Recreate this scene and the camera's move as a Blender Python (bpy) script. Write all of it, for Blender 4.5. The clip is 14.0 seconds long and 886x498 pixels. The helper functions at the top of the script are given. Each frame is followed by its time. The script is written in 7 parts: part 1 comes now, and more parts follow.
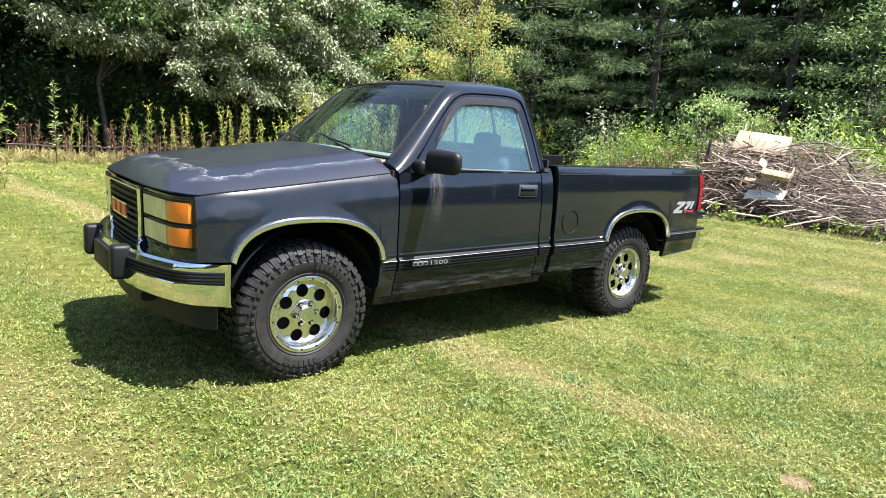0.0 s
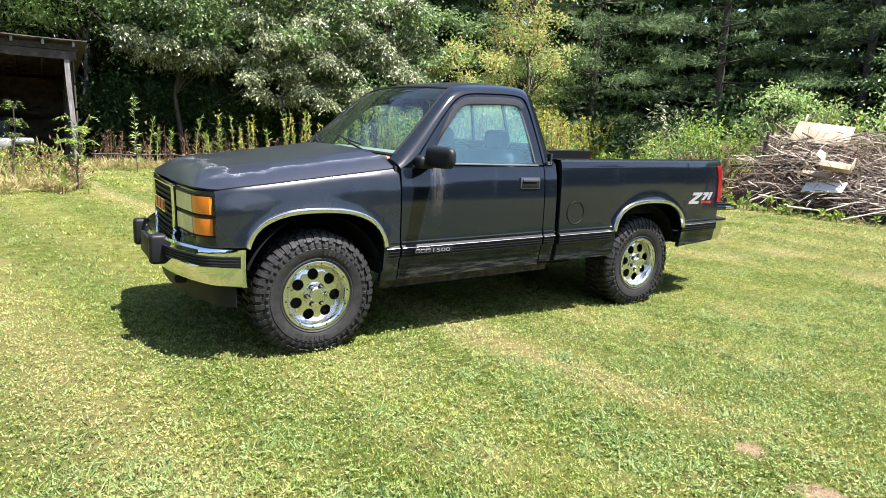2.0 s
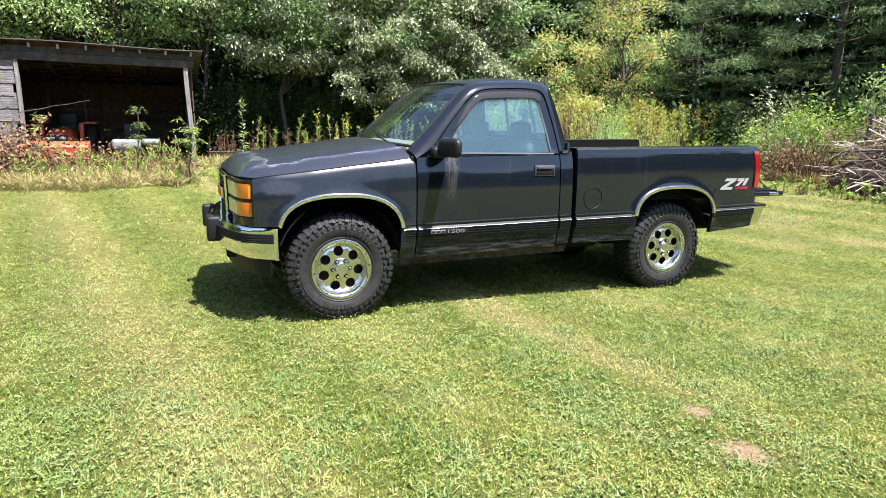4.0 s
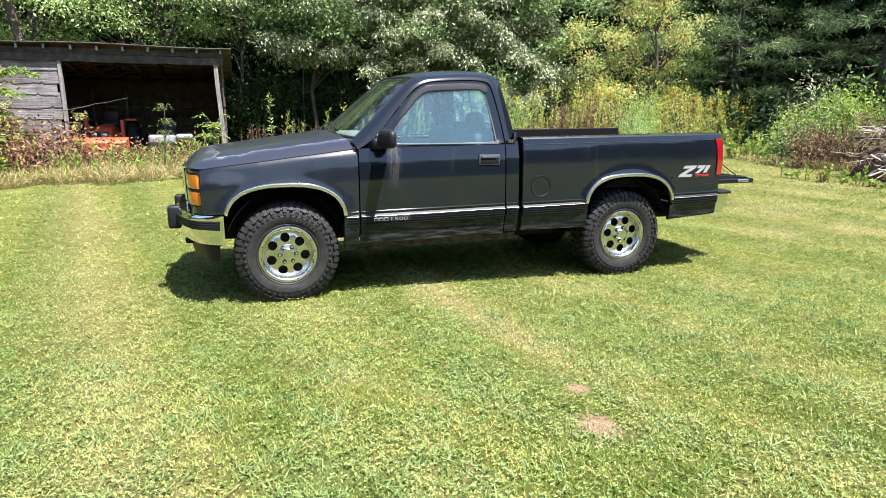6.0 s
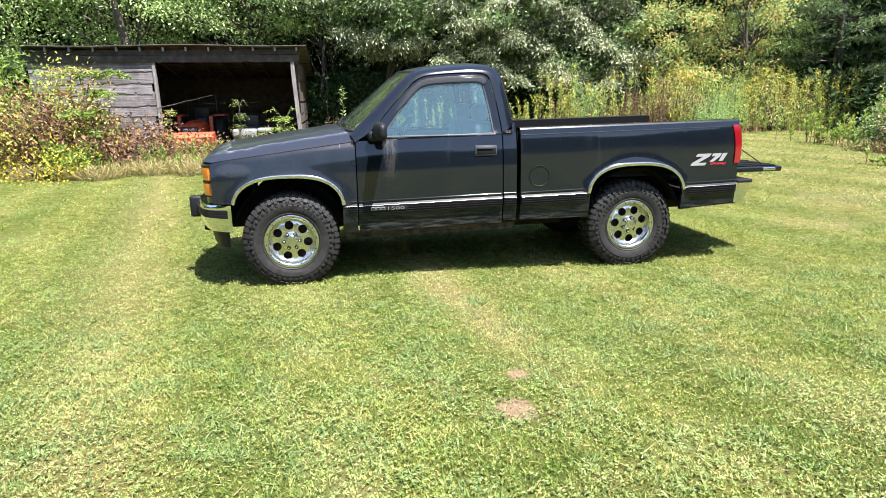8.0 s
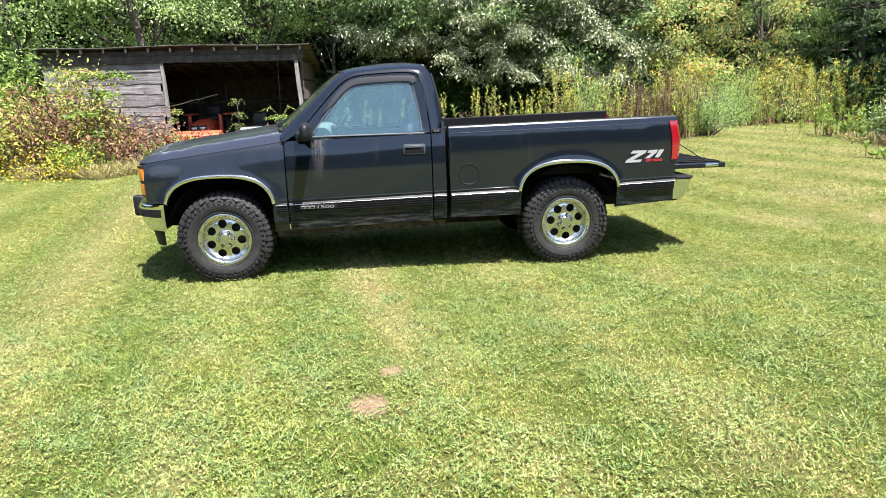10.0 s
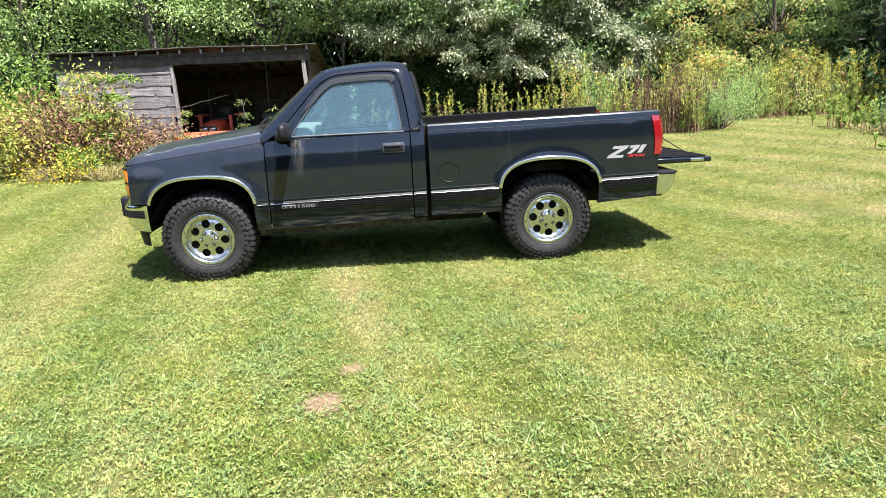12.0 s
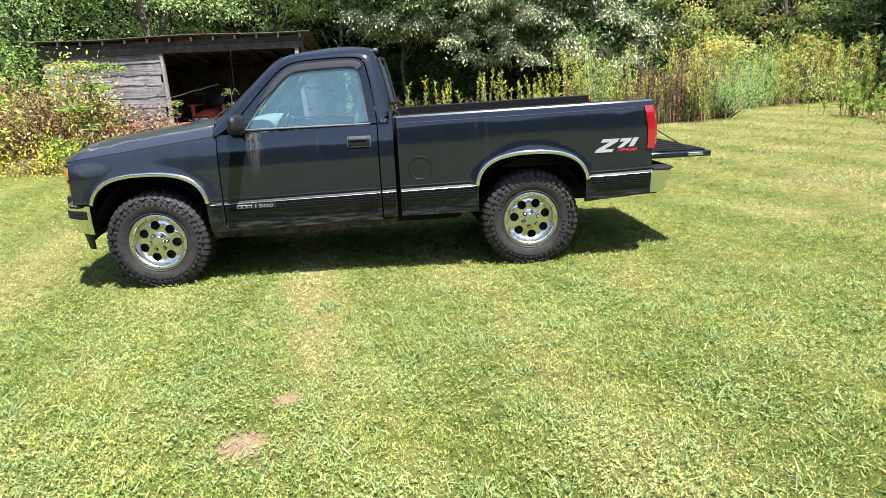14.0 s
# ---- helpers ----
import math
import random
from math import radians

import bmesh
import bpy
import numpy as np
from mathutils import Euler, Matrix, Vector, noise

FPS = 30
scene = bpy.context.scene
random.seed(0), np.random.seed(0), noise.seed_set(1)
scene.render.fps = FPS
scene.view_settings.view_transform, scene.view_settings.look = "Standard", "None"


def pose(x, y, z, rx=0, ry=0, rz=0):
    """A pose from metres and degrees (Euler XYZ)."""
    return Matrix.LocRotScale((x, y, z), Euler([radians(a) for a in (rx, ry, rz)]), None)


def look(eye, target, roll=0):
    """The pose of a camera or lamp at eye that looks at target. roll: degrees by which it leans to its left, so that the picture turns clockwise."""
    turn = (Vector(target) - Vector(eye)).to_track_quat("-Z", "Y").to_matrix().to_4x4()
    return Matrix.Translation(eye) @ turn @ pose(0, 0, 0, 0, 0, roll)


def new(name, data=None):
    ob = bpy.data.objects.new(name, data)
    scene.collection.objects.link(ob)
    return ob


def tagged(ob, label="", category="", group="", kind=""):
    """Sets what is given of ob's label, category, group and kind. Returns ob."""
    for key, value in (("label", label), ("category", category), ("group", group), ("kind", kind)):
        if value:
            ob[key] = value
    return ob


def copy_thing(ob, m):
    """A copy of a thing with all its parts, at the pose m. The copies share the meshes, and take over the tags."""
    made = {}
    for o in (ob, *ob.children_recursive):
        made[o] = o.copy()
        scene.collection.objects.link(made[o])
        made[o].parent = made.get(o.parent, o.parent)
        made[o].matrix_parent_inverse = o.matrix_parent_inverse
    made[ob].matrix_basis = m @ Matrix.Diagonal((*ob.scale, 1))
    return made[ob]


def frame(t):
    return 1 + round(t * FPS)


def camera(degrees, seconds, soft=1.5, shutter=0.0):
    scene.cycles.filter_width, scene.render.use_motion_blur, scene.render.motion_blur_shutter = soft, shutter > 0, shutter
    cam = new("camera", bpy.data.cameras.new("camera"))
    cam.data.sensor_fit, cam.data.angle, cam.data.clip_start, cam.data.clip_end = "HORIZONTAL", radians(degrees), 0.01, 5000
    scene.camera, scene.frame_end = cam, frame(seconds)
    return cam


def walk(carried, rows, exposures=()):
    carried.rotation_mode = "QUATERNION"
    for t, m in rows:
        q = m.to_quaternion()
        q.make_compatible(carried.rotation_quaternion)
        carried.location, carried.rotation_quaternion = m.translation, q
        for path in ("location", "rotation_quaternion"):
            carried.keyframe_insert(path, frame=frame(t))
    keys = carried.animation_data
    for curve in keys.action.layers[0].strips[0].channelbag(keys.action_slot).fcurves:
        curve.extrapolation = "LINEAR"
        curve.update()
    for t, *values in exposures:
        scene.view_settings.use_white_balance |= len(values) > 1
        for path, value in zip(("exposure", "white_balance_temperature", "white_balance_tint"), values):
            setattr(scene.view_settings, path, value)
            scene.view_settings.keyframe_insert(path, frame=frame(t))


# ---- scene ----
cam = camera(70.2, 14.0, soft=0.4)
PATH = [
    (0, (-1.608, -3.071, 1.431), (-0.351, -1.557, 1.07), 4.6),
    (0.5, (-1.619, -3.15, 1.442), (-0.365, -1.633, 1.091), 4.2),
    (1, (-1.689, -3.302, 1.423), (-0.435, -1.785, 1.066), 4.3),
    (1.5, (-1.645, -3.443, 1.444), (-0.419, -1.904, 1.082), 4.1),
    (2, (-1.447, -3.622, 1.435), (-0.372, -1.977, 1.065), 3.0),
    (2.5, (-1.349, -3.795, 1.454), (-0.369, -2.094, 1.07), 2.5),
    (3, (-1.299, -4.0, 1.45), (-0.417, -2.249, 1.058), 2.1),
    (5.5, (-0.537, -4.768, 1.479), (0.141, -2.934, 1.06), 0.8),
    (6, (-0.347, -4.871, 1.48), (0.263, -3.016, 1.048), 0.5),
    (6.5, (-0.144, -4.952, 1.479), (0.372, -3.069, 1.042), 0.0),
    (7, (0.038, -5.048, 1.495), (0.429, -3.14, 1.041), -0.7),
    (7.5, (0.227, -5.18, 1.489), (0.54, -3.258, 1.035), -0.7),
    (8, (0.409, -5.228, 1.508), (0.724, -3.309, 1.044), -0.9),
    (8.5, (0.645, -5.243, 1.518), (0.93, -3.319, 1.05), -1.2),
    (9, (0.879, -5.303, 1.526), (1.141, -3.379, 1.049), -1.3),
    (11.5, (1.587, -5.463, 1.528), (1.733, -3.527, 1.051), -2.4),
    (12, (1.61, -5.452, 1.523), (1.757, -3.517, 1.039), -2.6),
    (12.5, (1.667, -5.423, 1.517), (1.818, -3.49, 1.024), -2.6),
    (13, (1.723, -5.316, 1.514), (1.875, -3.385, 1.016), -2.7),
    (13.5, (1.782, -5.134, 1.521), (1.933, -3.203, 1.021), -2.7),
    (14, (1.941, -4.983, 1.506), (2.061, -3.055, 0.99), -2.8),
]
walk(cam, [(t, look(eye, target, roll)) for t, eye, target, roll in PATH], [(0, 1.95, 6420, 15), (14, 1.95, 6420, 15)])

# ---- light and exposure ----
SUN = Vector((0.20, -0.34, 0.92)).normalized()
world = bpy.data.worlds.new("sky")
scene.world = world
world.use_nodes = True
wn = world.node_tree.nodes
sky = wn.new("ShaderNodeTexSky")
sky.sky_type, sky.sun_disc = "NISHITA", False
sky.sun_elevation, sky.sun_rotation = math.asin(SUN.z), math.atan2(SUN.x, SUN.y)
wn["Background"].inputs[1].default_value = 0.085
world.node_tree.links.new(sky.outputs[0], wn["Background"].inputs[0])
sun = new("sun", bpy.data.lights.new("sun", "SUN"))
sun.data.energy, sun.data.angle, sun.data.color = 5.0, radians(0.55), (1.0, 0.985, 0.965)
sun.matrix_world = look(SUN * 30, (0, 0, 0))

# ---- materials ----


def material(name, base=(0.5, 0.5, 0.5), rough=0.5, metal=0.0, **extra):
    m = bpy.data.materials.new(name)
    m.use_nodes = True
    b = m.node_tree.nodes["Principled BSDF"]
    b.inputs["Base Color"].default_value = (*base, 1)
    b.inputs["Roughness"].default_value = rough
    b.inputs["Metallic"].default_value = metal
    for key, value in extra.items():
        b.inputs[key.replace("_", " ")].default_value = value
    return m


def node(m, kind, **values):
    n = m.node_tree.nodes.new("ShaderNode" + kind)
    for key, value in values.items():
        n.inputs[key.replace("_", " ")].default_value = value
    return n


def link(m, a, b):
    m.node_tree.links.new(a, b)


def bsdf(m):
    return m.node_tree.nodes["Principled BSDF"]


def ramp(m, fac, stops):
    r = node(m, "ValToRGB")
    e = r.color_ramp.elements
    while len(e) < len(stops):
        e.new(0.5)
    for el, (pos, col) in zip(e, stops):
        el.position, el.color = pos, (*col, 1)
    link(m, fac, r.inputs[0])
    return r.outputs[0]


def place(m):
    """World position: the same pattern runs over all pieces."""
    return node(m, "NewGeometry").outputs["Position"]


def grain(m, scale, detail=4, rough=0.6, at=None):
    n = node(m, "TexNoise", Scale=scale, Detail=detail, Roughness=rough)
    link(m, at or place(m), n.inputs["Vector"])
    return n.outputs["Fac"]


def bump(m, height, strength, distance=0.01):
    n = node(m, "Bump", Strength=strength, Distance=distance)
    link(m, height, n.inputs["Height"])
    link(m, n.outputs[0], bsdf(m).inputs["Normal"])


def mix(m, fac, a, b, blend="MIX"):
    n = m.node_tree.nodes.new("ShaderNodeMix")
    n.data_type, n.blend_type = "RGBA", blend
    for socket, value in ((n.inputs[0], fac), (n.inputs[6], a), (n.inputs[7], b)):
        if isinstance(value, (int, float)):
            socket.default_value = value
        elif isinstance(value, tuple):
            socket.default_value = (*value, 1)
        else:
            link(m, value, socket)
    return n.outputs[2]


def sums(m, op, a, b=0.5, c=0.5, clamp=False):
    n = m.node_tree.nodes.new("ShaderNodeMath")
    n.operation, n.use_clamp = op, clamp
    for socket, value in zip(n.inputs, (a, b, c)):
        if isinstance(value, (int, float)):
            socket.default_value = value
        else:
            link(m, value, socket)
    return n.outputs[0]


def band(m, value, lo, hi):
    """0 below lo, 1 above hi, smooth between."""
    n = m.node_tree.nodes.new("ShaderNodeMapRange")
    n.interpolation_type = "SMOOTHSTEP"
    link(m, value, n.inputs[0])
    n.inputs[1].default_value, n.inputs[2].default_value = lo, hi
    return n.outputs[0]


def leaf_material(name, stops, rough=0.5, through_light=0.35, spec=0.28):
    """Leaves whose colour differs from leaf to leaf, and which let light through."""
    m = material(name, rough=rough, Specular_IOR_Level=spec)
    geo = node(m, "NewGeometry")
    big = grain(m, 0.9, 2)
    fac = sums(m, "ADD", sums(m, "MULTIPLY", geo.outputs["Random Per Island"], 0.65), sums(m, "MULTIPLY", big, 0.35))
    col = ramp(m, fac, stops)
    link(m, col, bsdf(m).inputs["Base Color"])
    tr = node(m, "BsdfTranslucent")
    link(m, col, tr.inputs["Color"])
    ms = node(m, "MixShader", Fac=through_light)
    link(m, bsdf(m).outputs[0], ms.inputs[1])
    link(m, tr.outputs[0], ms.inputs[2])
    link(m, ms.outputs[0], m.node_tree.nodes["Material Output"].inputs[0])
    return m


def lawn_colour(m):
    """Yellow-green turf with dry streaks, tracks and two bare spots."""
    p = place(m)
    xyz = node(m, "SeparateXYZ")
    link(m, p, xyz.inputs[0])
    x, y = xyz.outputs[0], xyz.outputs[1]
    fine, mid, wide = grain(m, 38, 4, 0.7), grain(m, 9.0, 5, 0.7), grain(m, 0.8, 3)
    green = ramp(m, mid, [(0.30, (0.098, 0.138, 0.032)), (0.5, (0.216, 0.258, 0.080)), (0.70, (0.36, 0.365, 0.168))])
    pale = band(m, grain(m, 1.3, 4, 0.6), 0.48, 0.66)
    green = mix(m, sums(m, "MULTIPLY", pale, 0.55), green, (0.295, 0.345, 0.160))
    lush = band(m, grain(m, 1.7, 3, 0.5), 0.58, 0.70)
    green = mix(m, sums(m, "MULTIPLY", lush, 0.45), green, (0.125, 0.200, 0.035))
    dry = ramp(m, fine, [(0.3, (0.27, 0.25, 0.130)), (0.7, (0.445, 0.415, 0.265))])
    # dry, pale wheel tracks that run from the front of the truck towards the viewer
    warp = sums(m, "MULTIPLY", sums(m, "SUBTRACT", wide, 0.5), 0.5)
    xs = sums(m, "ADD", x, warp)

    def stripe(x0, lean, width):
        centre = sums(m, "ADD", sums(m, "MULTIPLY", y, lean), x0)
        d = sums(m, "ABSOLUTE", sums(m, "SUBTRACT", xs, centre))
        return sums(m, "SUBTRACT", 1.0, band(m, d, 0.0, width))

    t1 = sums(m, "MULTIPLY", stripe(1.15, -0.165, 0.34), sums(m, "MULTIPLY", band(m, y, -2.6, -1.0), 0.92))
    t2 = sums(m, "MULTIPLY", stripe(-1.42, -0.215, 0.66), 0.55)
    t3 = sums(m, "MULTIPLY", stripe(-0.35, -0.2, 0.25), 0.22)
    t4 = sums(m, "MULTIPLY", stripe(2.35, -0.15, 0.32), 0.28)
    tracks = sums(m, "ADD", sums(m, "ADD", t1, t2), sums(m, "ADD", t3, t4))
    patches = sums(m, "MULTIPLY", band(m, wide, 0.52, 0.74), 0.4)
    tan = sums(m, "ADD", sums(m, "MULTIPLY", band(m, x, 4.5, 7.5), band(m, grain(m, 0.45, 4), 0.37, 0.57)), sums(m, "MULTIPLY", band(m, x, 7.8, 9.6), sums(m, "MULTIPLY", band(m, grain(m, 1.4, 4), 0.38, 0.58), 0.8)))
    worn = sums(m, "MULTIPLY", band(m, grain(m, 2.4, 4, 0.6), 0.56, 0.68), 0.45)
    # ragged scorched patches beyond the tailgate
    ragged = sums(m, "SUBTRACT", grain(m, 2.6, 5, 0.65), 0.5)
    for sx, sy, sr in ((8.4, 5.4, 0.55), (7.35, 2.4, 0.6), (5.85, 1.25, 0.55), (6.5, -0.5, 0.5), (6.9, 0.8, 0.4)):
        d = node(m, "VectorMath")
        d.operation = "DISTANCE"
        link(m, p, d.inputs[0])
        d.inputs[1].default_value = (sx, sy, 0.08)
        near_spot = sums(m, "ADD", d.outputs["Value"], sums(m, "MULTIPLY", ragged, sr * 3.2))
        worn = sums(m, "ADD", worn, sums(m, "MULTIPLY", sums(m, "SUBTRACT", 1.0, band(m, near_spot, sr * 0.35, sr * 1.1)), 0.75))
    amount = sums(m, "ADD", sums(m, "ADD", sums(m, "ADD", tracks, worn), patches), sums(m, "MULTIPLY", tan, 0.34))
    amount = sums(m, "MULTIPLY", amount, sums(m, "ADD", mid, 0.42), clamp=True)
    swath = sums(m, "SINE", sums(m, "MULTIPLY", sums(m, "ADD", sums(m, "ADD", xs, sums(m, "MULTIPLY", y, 0.2)), 0.3), 5.2))
    tone = ramp(m, sums(m, "MULTIPLY_ADD", swath, 0.5, 0.5), [(0.2, (0.86, 0.91, 0.85)), (0.8, (1.10, 1.07, 1.08))])
    return mix(m, 1.0, mix(m, amount, green, dry), tone, "MULTIPLY"), p


turf = material("turf_soil", rough=0.95, Specular_IOR_Level=0.1)
col, pos = lawn_colour(turf)
SPOTS = [(1.316, -2.124, 0.085), (1.20, -2.53, 0.125)]
bare = None
for sx, sy, sr in SPOTS:
    d = node(turf, "VectorMath")
    d.operation = "DISTANCE"
    link(turf, pos, d.inputs[0])
    d.inputs[1].default_value = (sx, sy, 0.05)
    wobble = sums(turf, "ADD", d.outputs["Value"], sums(turf, "MULTIPLY", sums(turf, "SUBTRACT", grain(turf, 9, 4), 0.5), sr * 2.6))
    one = sums(turf, "SUBTRACT", 1.0, band(turf, wobble, sr * 0.55, sr * 1.1))
    bare = one if bare is None else sums(turf, "MAXIMUM", bare, one)
soil = ramp(turf, grain(turf, 34, 5, 0.75), [(0.3, (0.13, 0.082, 0.046)), (0.7, (0.35, 0.255, 0.155))])
dark = mix(turf, 0.92, col, (0.40, 0.36, 0.22), "MULTIPLY")
link(turf, mix(turf, bare, dark, soil), bsdf(turf).inputs["Base Color"])
bump(turf, grain(turf, 60, 5, 0.8), 0.9, 0.03)

grass_mat = material("grass_blades", rough=0.5, Specular_IOR_Level=0.35)
col, _ = lawn_colour(grass_mat)
geo = node(grass_mat, "NewGeometry")
shade = ramp(grass_mat, geo.outputs["Random Per Island"], [(0.0, (0.50, 0.66, 0.35)), (0.2, (0.72, 0.90, 0.48)), (0.42, (0.91, 1.05, 0.80)), (0.62, (1.10, 1.09, 0.62)), (0.82, (1.28, 1.15, 0.81)), (1.0, (1.42, 1.20, 1.0))])
col = mix(grass_mat, 1.0, col, shade, "MULTIPLY")
link(grass_mat, col, bsdf(grass_mat).inputs["Base Color"])
tr = node(grass_mat, "BsdfTranslucent")
link(grass_mat, col, tr.inputs["Color"])
ms = node(grass_mat, "MixShader", Fac=0.35)
link(grass_mat, bsdf(grass_mat).outputs[0], ms.inputs[1])
link(grass_mat, tr.outputs[0], ms.inputs[2])
link(grass_mat, ms.outputs[0], grass_mat.node_tree.nodes["Material Output"].inputs[0])

# Silver green leaves; the palest stops carry their sun gloss as colour.
leaf_oak = leaf_material("leaves_gloss_silver_green", [(0.1, (0.034, 0.048, 0.020)), (0.42, (0.130, 0.160, 0.068)), (0.66, (0.34, 0.37, 0.20)), (0.88, (0.60, 0.62, 0.42))], 0.40, 0.18, 0.5)
leaf_green = leaf_material("leaves_green", [(0.1, (0.060, 0.110, 0.034)), (0.42, (0.280, 0.410, 0.125)), (0.75, (0.50, 0.62, 0.24))], 0.42, 0.40, 0.4)
# Dark leaves: the deep woods' shade is put into their colour.
leaf_dark = leaf_material("leaves_shade_dark", [(0.1, (0.013, 0.028, 0.011)), (0.5, (0.031, 0.060, 0.020)), (0.9, (0.080, 0.124, 0.040))], 0.6, 0.25, 0.08)
# Deep green toned down, so the backdrop trees' shade sits in the colour.
leaf_shade = leaf_material("leaves_shaded_deep_green", [(0.1, (0.045, 0.085, 0.032)), (0.5, (0.125, 0.200, 0.065)), (0.9, (0.28, 0.37, 0.13))], 0.42, 0.38, 0.4)
leaf_yellow = leaf_material("leaves_yellow_green", [(0.1, (0.11, 0.20, 0.05)), (0.42, (0.29, 0.39, 0.11)), (0.60, (0.46, 0.50, 0.17)), (0.74, (0.57, 0.43, 0.16)), (0.86, (0.58, 0.28, 0.11))], 0.5, 0.5)
needle_mat = leaf_material("pine_needles", [(0.1, (0.024, 0.048, 0.020)), (0.5, (0.085, 0.140, 0.055)), (0.85, (0.27, 0.36, 0.145))], 0.55, 0.3)
leaf_weed = leaf_material("weed_leaves", [(0.1, (0.094, 0.178, 0.030)), (0.5, (0.212, 0.321, 0.060)), (0.85, (0.389, 0.456, 0.085)), (0.97, (0.558, 0.406, 0.152))], 0.5, 0.4)
flower_mat = leaf_material("goldenrod_flowers", [(0.1, (0.30, 0.24, 0.02)), (0.6, (0.55, 0.42, 0.03)), (0.95, (0.68, 0.55, 0.08))], 0.6, 0.3)
straw_mat = leaf_material("straw", [(0.1, (0.20, 0.14, 0.07)), (0.4, (0.36, 0.28, 0.13)), (0.7, (0.30, 0.31, 0.09)), (0.95, (0.55, 0.46, 0.27))], 0.7, 0.3)
dry_mat = leaf_material("dry_weeds", [(0.1, (0.12, 0.065, 0.035)), (0.5, (0.27, 0.17, 0.09)), (0.9, (0.48, 0.36, 0.20))], 0.7, 0.25)

bark = material("bark", rough=0.9)
link(bark, ramp(bark, grain(bark, 9, 6, 0.7), [(0.3, (0.030, 0.023, 0.018)), (0.7, (0.105, 0.086, 0.068))]), bsdf(bark).inputs["Base Color"])
bump(bark, grain(bark, 25, 5), 0.8, 0.03)
twig_mat = material("dead_wood", rough=0.85)
geo = node(twig_mat, "NewGeometry")
link(twig_mat, ramp(twig_mat, sums(twig_mat, "ADD", sums(twig_mat, "MULTIPLY", geo.outputs["Random Per Island"], 0.7), sums(twig_mat, "MULTIPLY", grain(twig_mat, 6), 0.3)), [(0.15, (0.034, 0.024, 0.017)), (0.42, (0.120, 0.088, 0.062)), (0.62, (0.27, 0.218, 0.165)), (0.82, (0.54, 0.475, 0.395))]), bsdf(twig_mat).inputs["Base Color"])

rubber = material("tyre_rubber", (0.022, 0.021, 0.020), 0.66, Specular_IOR_Level=0.3)
link(rubber, ramp(rubber, grain(rubber, 22, 5, 0.7), [(0.3, (0.008, 0.0078, 0.0075)), (0.7, (0.028, 0.0265, 0.024))]), bsdf(rubber).inputs["Base Color"])

# ---- mesh helpers ----


def mesh_np(name, verts, faces, smooth=False):
    """A mesh from arrays: faces is (n, 3) or (n, 4)."""
    me = bpy.data.meshes.new(name)
    verts, faces = np.asarray(verts, np.float32), np.asarray(faces, np.int32)
    k = faces.shape[1]
    me.vertices.add(len(verts))
    me.vertices.foreach_set("co", verts.ravel())
    me.loops.add(faces.size)
    me.loops.foreach_set("vertex_index", faces.ravel())
    me.polygons.add(len(faces))
    me.polygons.foreach_set("loop_start", np.arange(0, faces.size, k, dtype=np.int32))
    me.polygons.foreach_set("use_smooth", np.full(len(faces), bool(smooth)))
    me.update(calc_edges=True)
    return me


def thing_np(name, arrays, mat, parent=None, smooth=False):
    verts, faces = arrays
    ob = new(name, mesh_np(name, verts, faces, smooth))
    ob.data.materials.append(mat)
    if parent:
        ob.parent = parent
    return ob


def joined(chunks):
    vs, fs, n = [], [], 0
    for v, f in chunks:
        vs.append(v)
        fs.append(np.asarray(f) + n)
        n += len(v)
    return np.concatenate(vs), np.concatenate(fs)


def tube(path, radii, seg=6):
    """A tapered round bar along a path."""
    path = np.asarray(path, float)
    d = np.gradient(path, axis=0)
    d /= np.linalg.norm(d, axis=1)[:, None] + 1e-9
    ref = np.where(np.abs(d[:, 2:3]) > 0.9, [[1.0, 0, 0]], [[0, 0, 1.0]])
    u = np.cross(d, ref)
    u /= np.linalg.norm(u, axis=1)[:, None] + 1e-9
    w = np.cross(d, u)
    a = np.linspace(0, 2 * np.pi, seg, endpoint=False)
    ring = u[:, None] * np.cos(a)[None, :, None] + w[:, None] * np.sin(a)[None, :, None]
    v = (path[:, None] + ring * np.asarray(radii, float)[:, None, None]).reshape(-1, 3)
    i = np.arange(len(path) - 1)[:, None] * seg
    j = np.arange(seg)[None]
    k = (j + 1) % seg
    f = np.stack([i + j, i + k, i + seg + k, i + seg + j], -1).reshape(-1, 4)
    return v, f


def leaves(rng, at, length, width, up=0.3, out=None, droop=0.0):
    """Folded four-cornered leaves at the given places."""
    n = len(at)
    d = rng.normal(size=(n, 3))
    if out is not None:
        d = d * 0.8 + out
    d[:, 2] -= droop
    d /= np.linalg.norm(d, axis=1)[:, None]
    nrm = rng.normal(size=(n, 3))
    nrm[:, 2] += up * 3
    side = np.cross(d, nrm)
    side /= np.linalg.norm(side, axis=1)[:, None] + 1e-9
    nrm = np.cross(side, d)
    L = length * rng.uniform(0.6, 1.3, (n, 1))
    W = width * rng.uniform(0.7, 1.25, (n, 1)) / 2
    mid = at + d * L * 0.45
    v = np.stack([at, mid + side * W + nrm * W * 0.35, at + d * L, mid - side * W + nrm * W * 0.35], 1).reshape(-1, 3)
    f = np.arange(4 * n).reshape(-1, 4)
    return v, f


def ground_z(x, y):
    """The gently uneven lie of the land."""
    x, y = np.asarray(x, float), np.asarray(y, float)
    s = np.clip((x - 4.5) / 8, 0, 1)
    z = 0.22 * s * s * (3 - 2 * s)
    z = z + np.where(y < 0, -0.018 * np.maximum(y, -12), 0.0)
    far = np.clip((y - 6) / 14, 0, 1)
    z = z + 0.10 * far
    return z + 0.012 * np.sin(1.7 * x + 0.6 * y) * np.cos(1.3 * y - 0.4 * x)


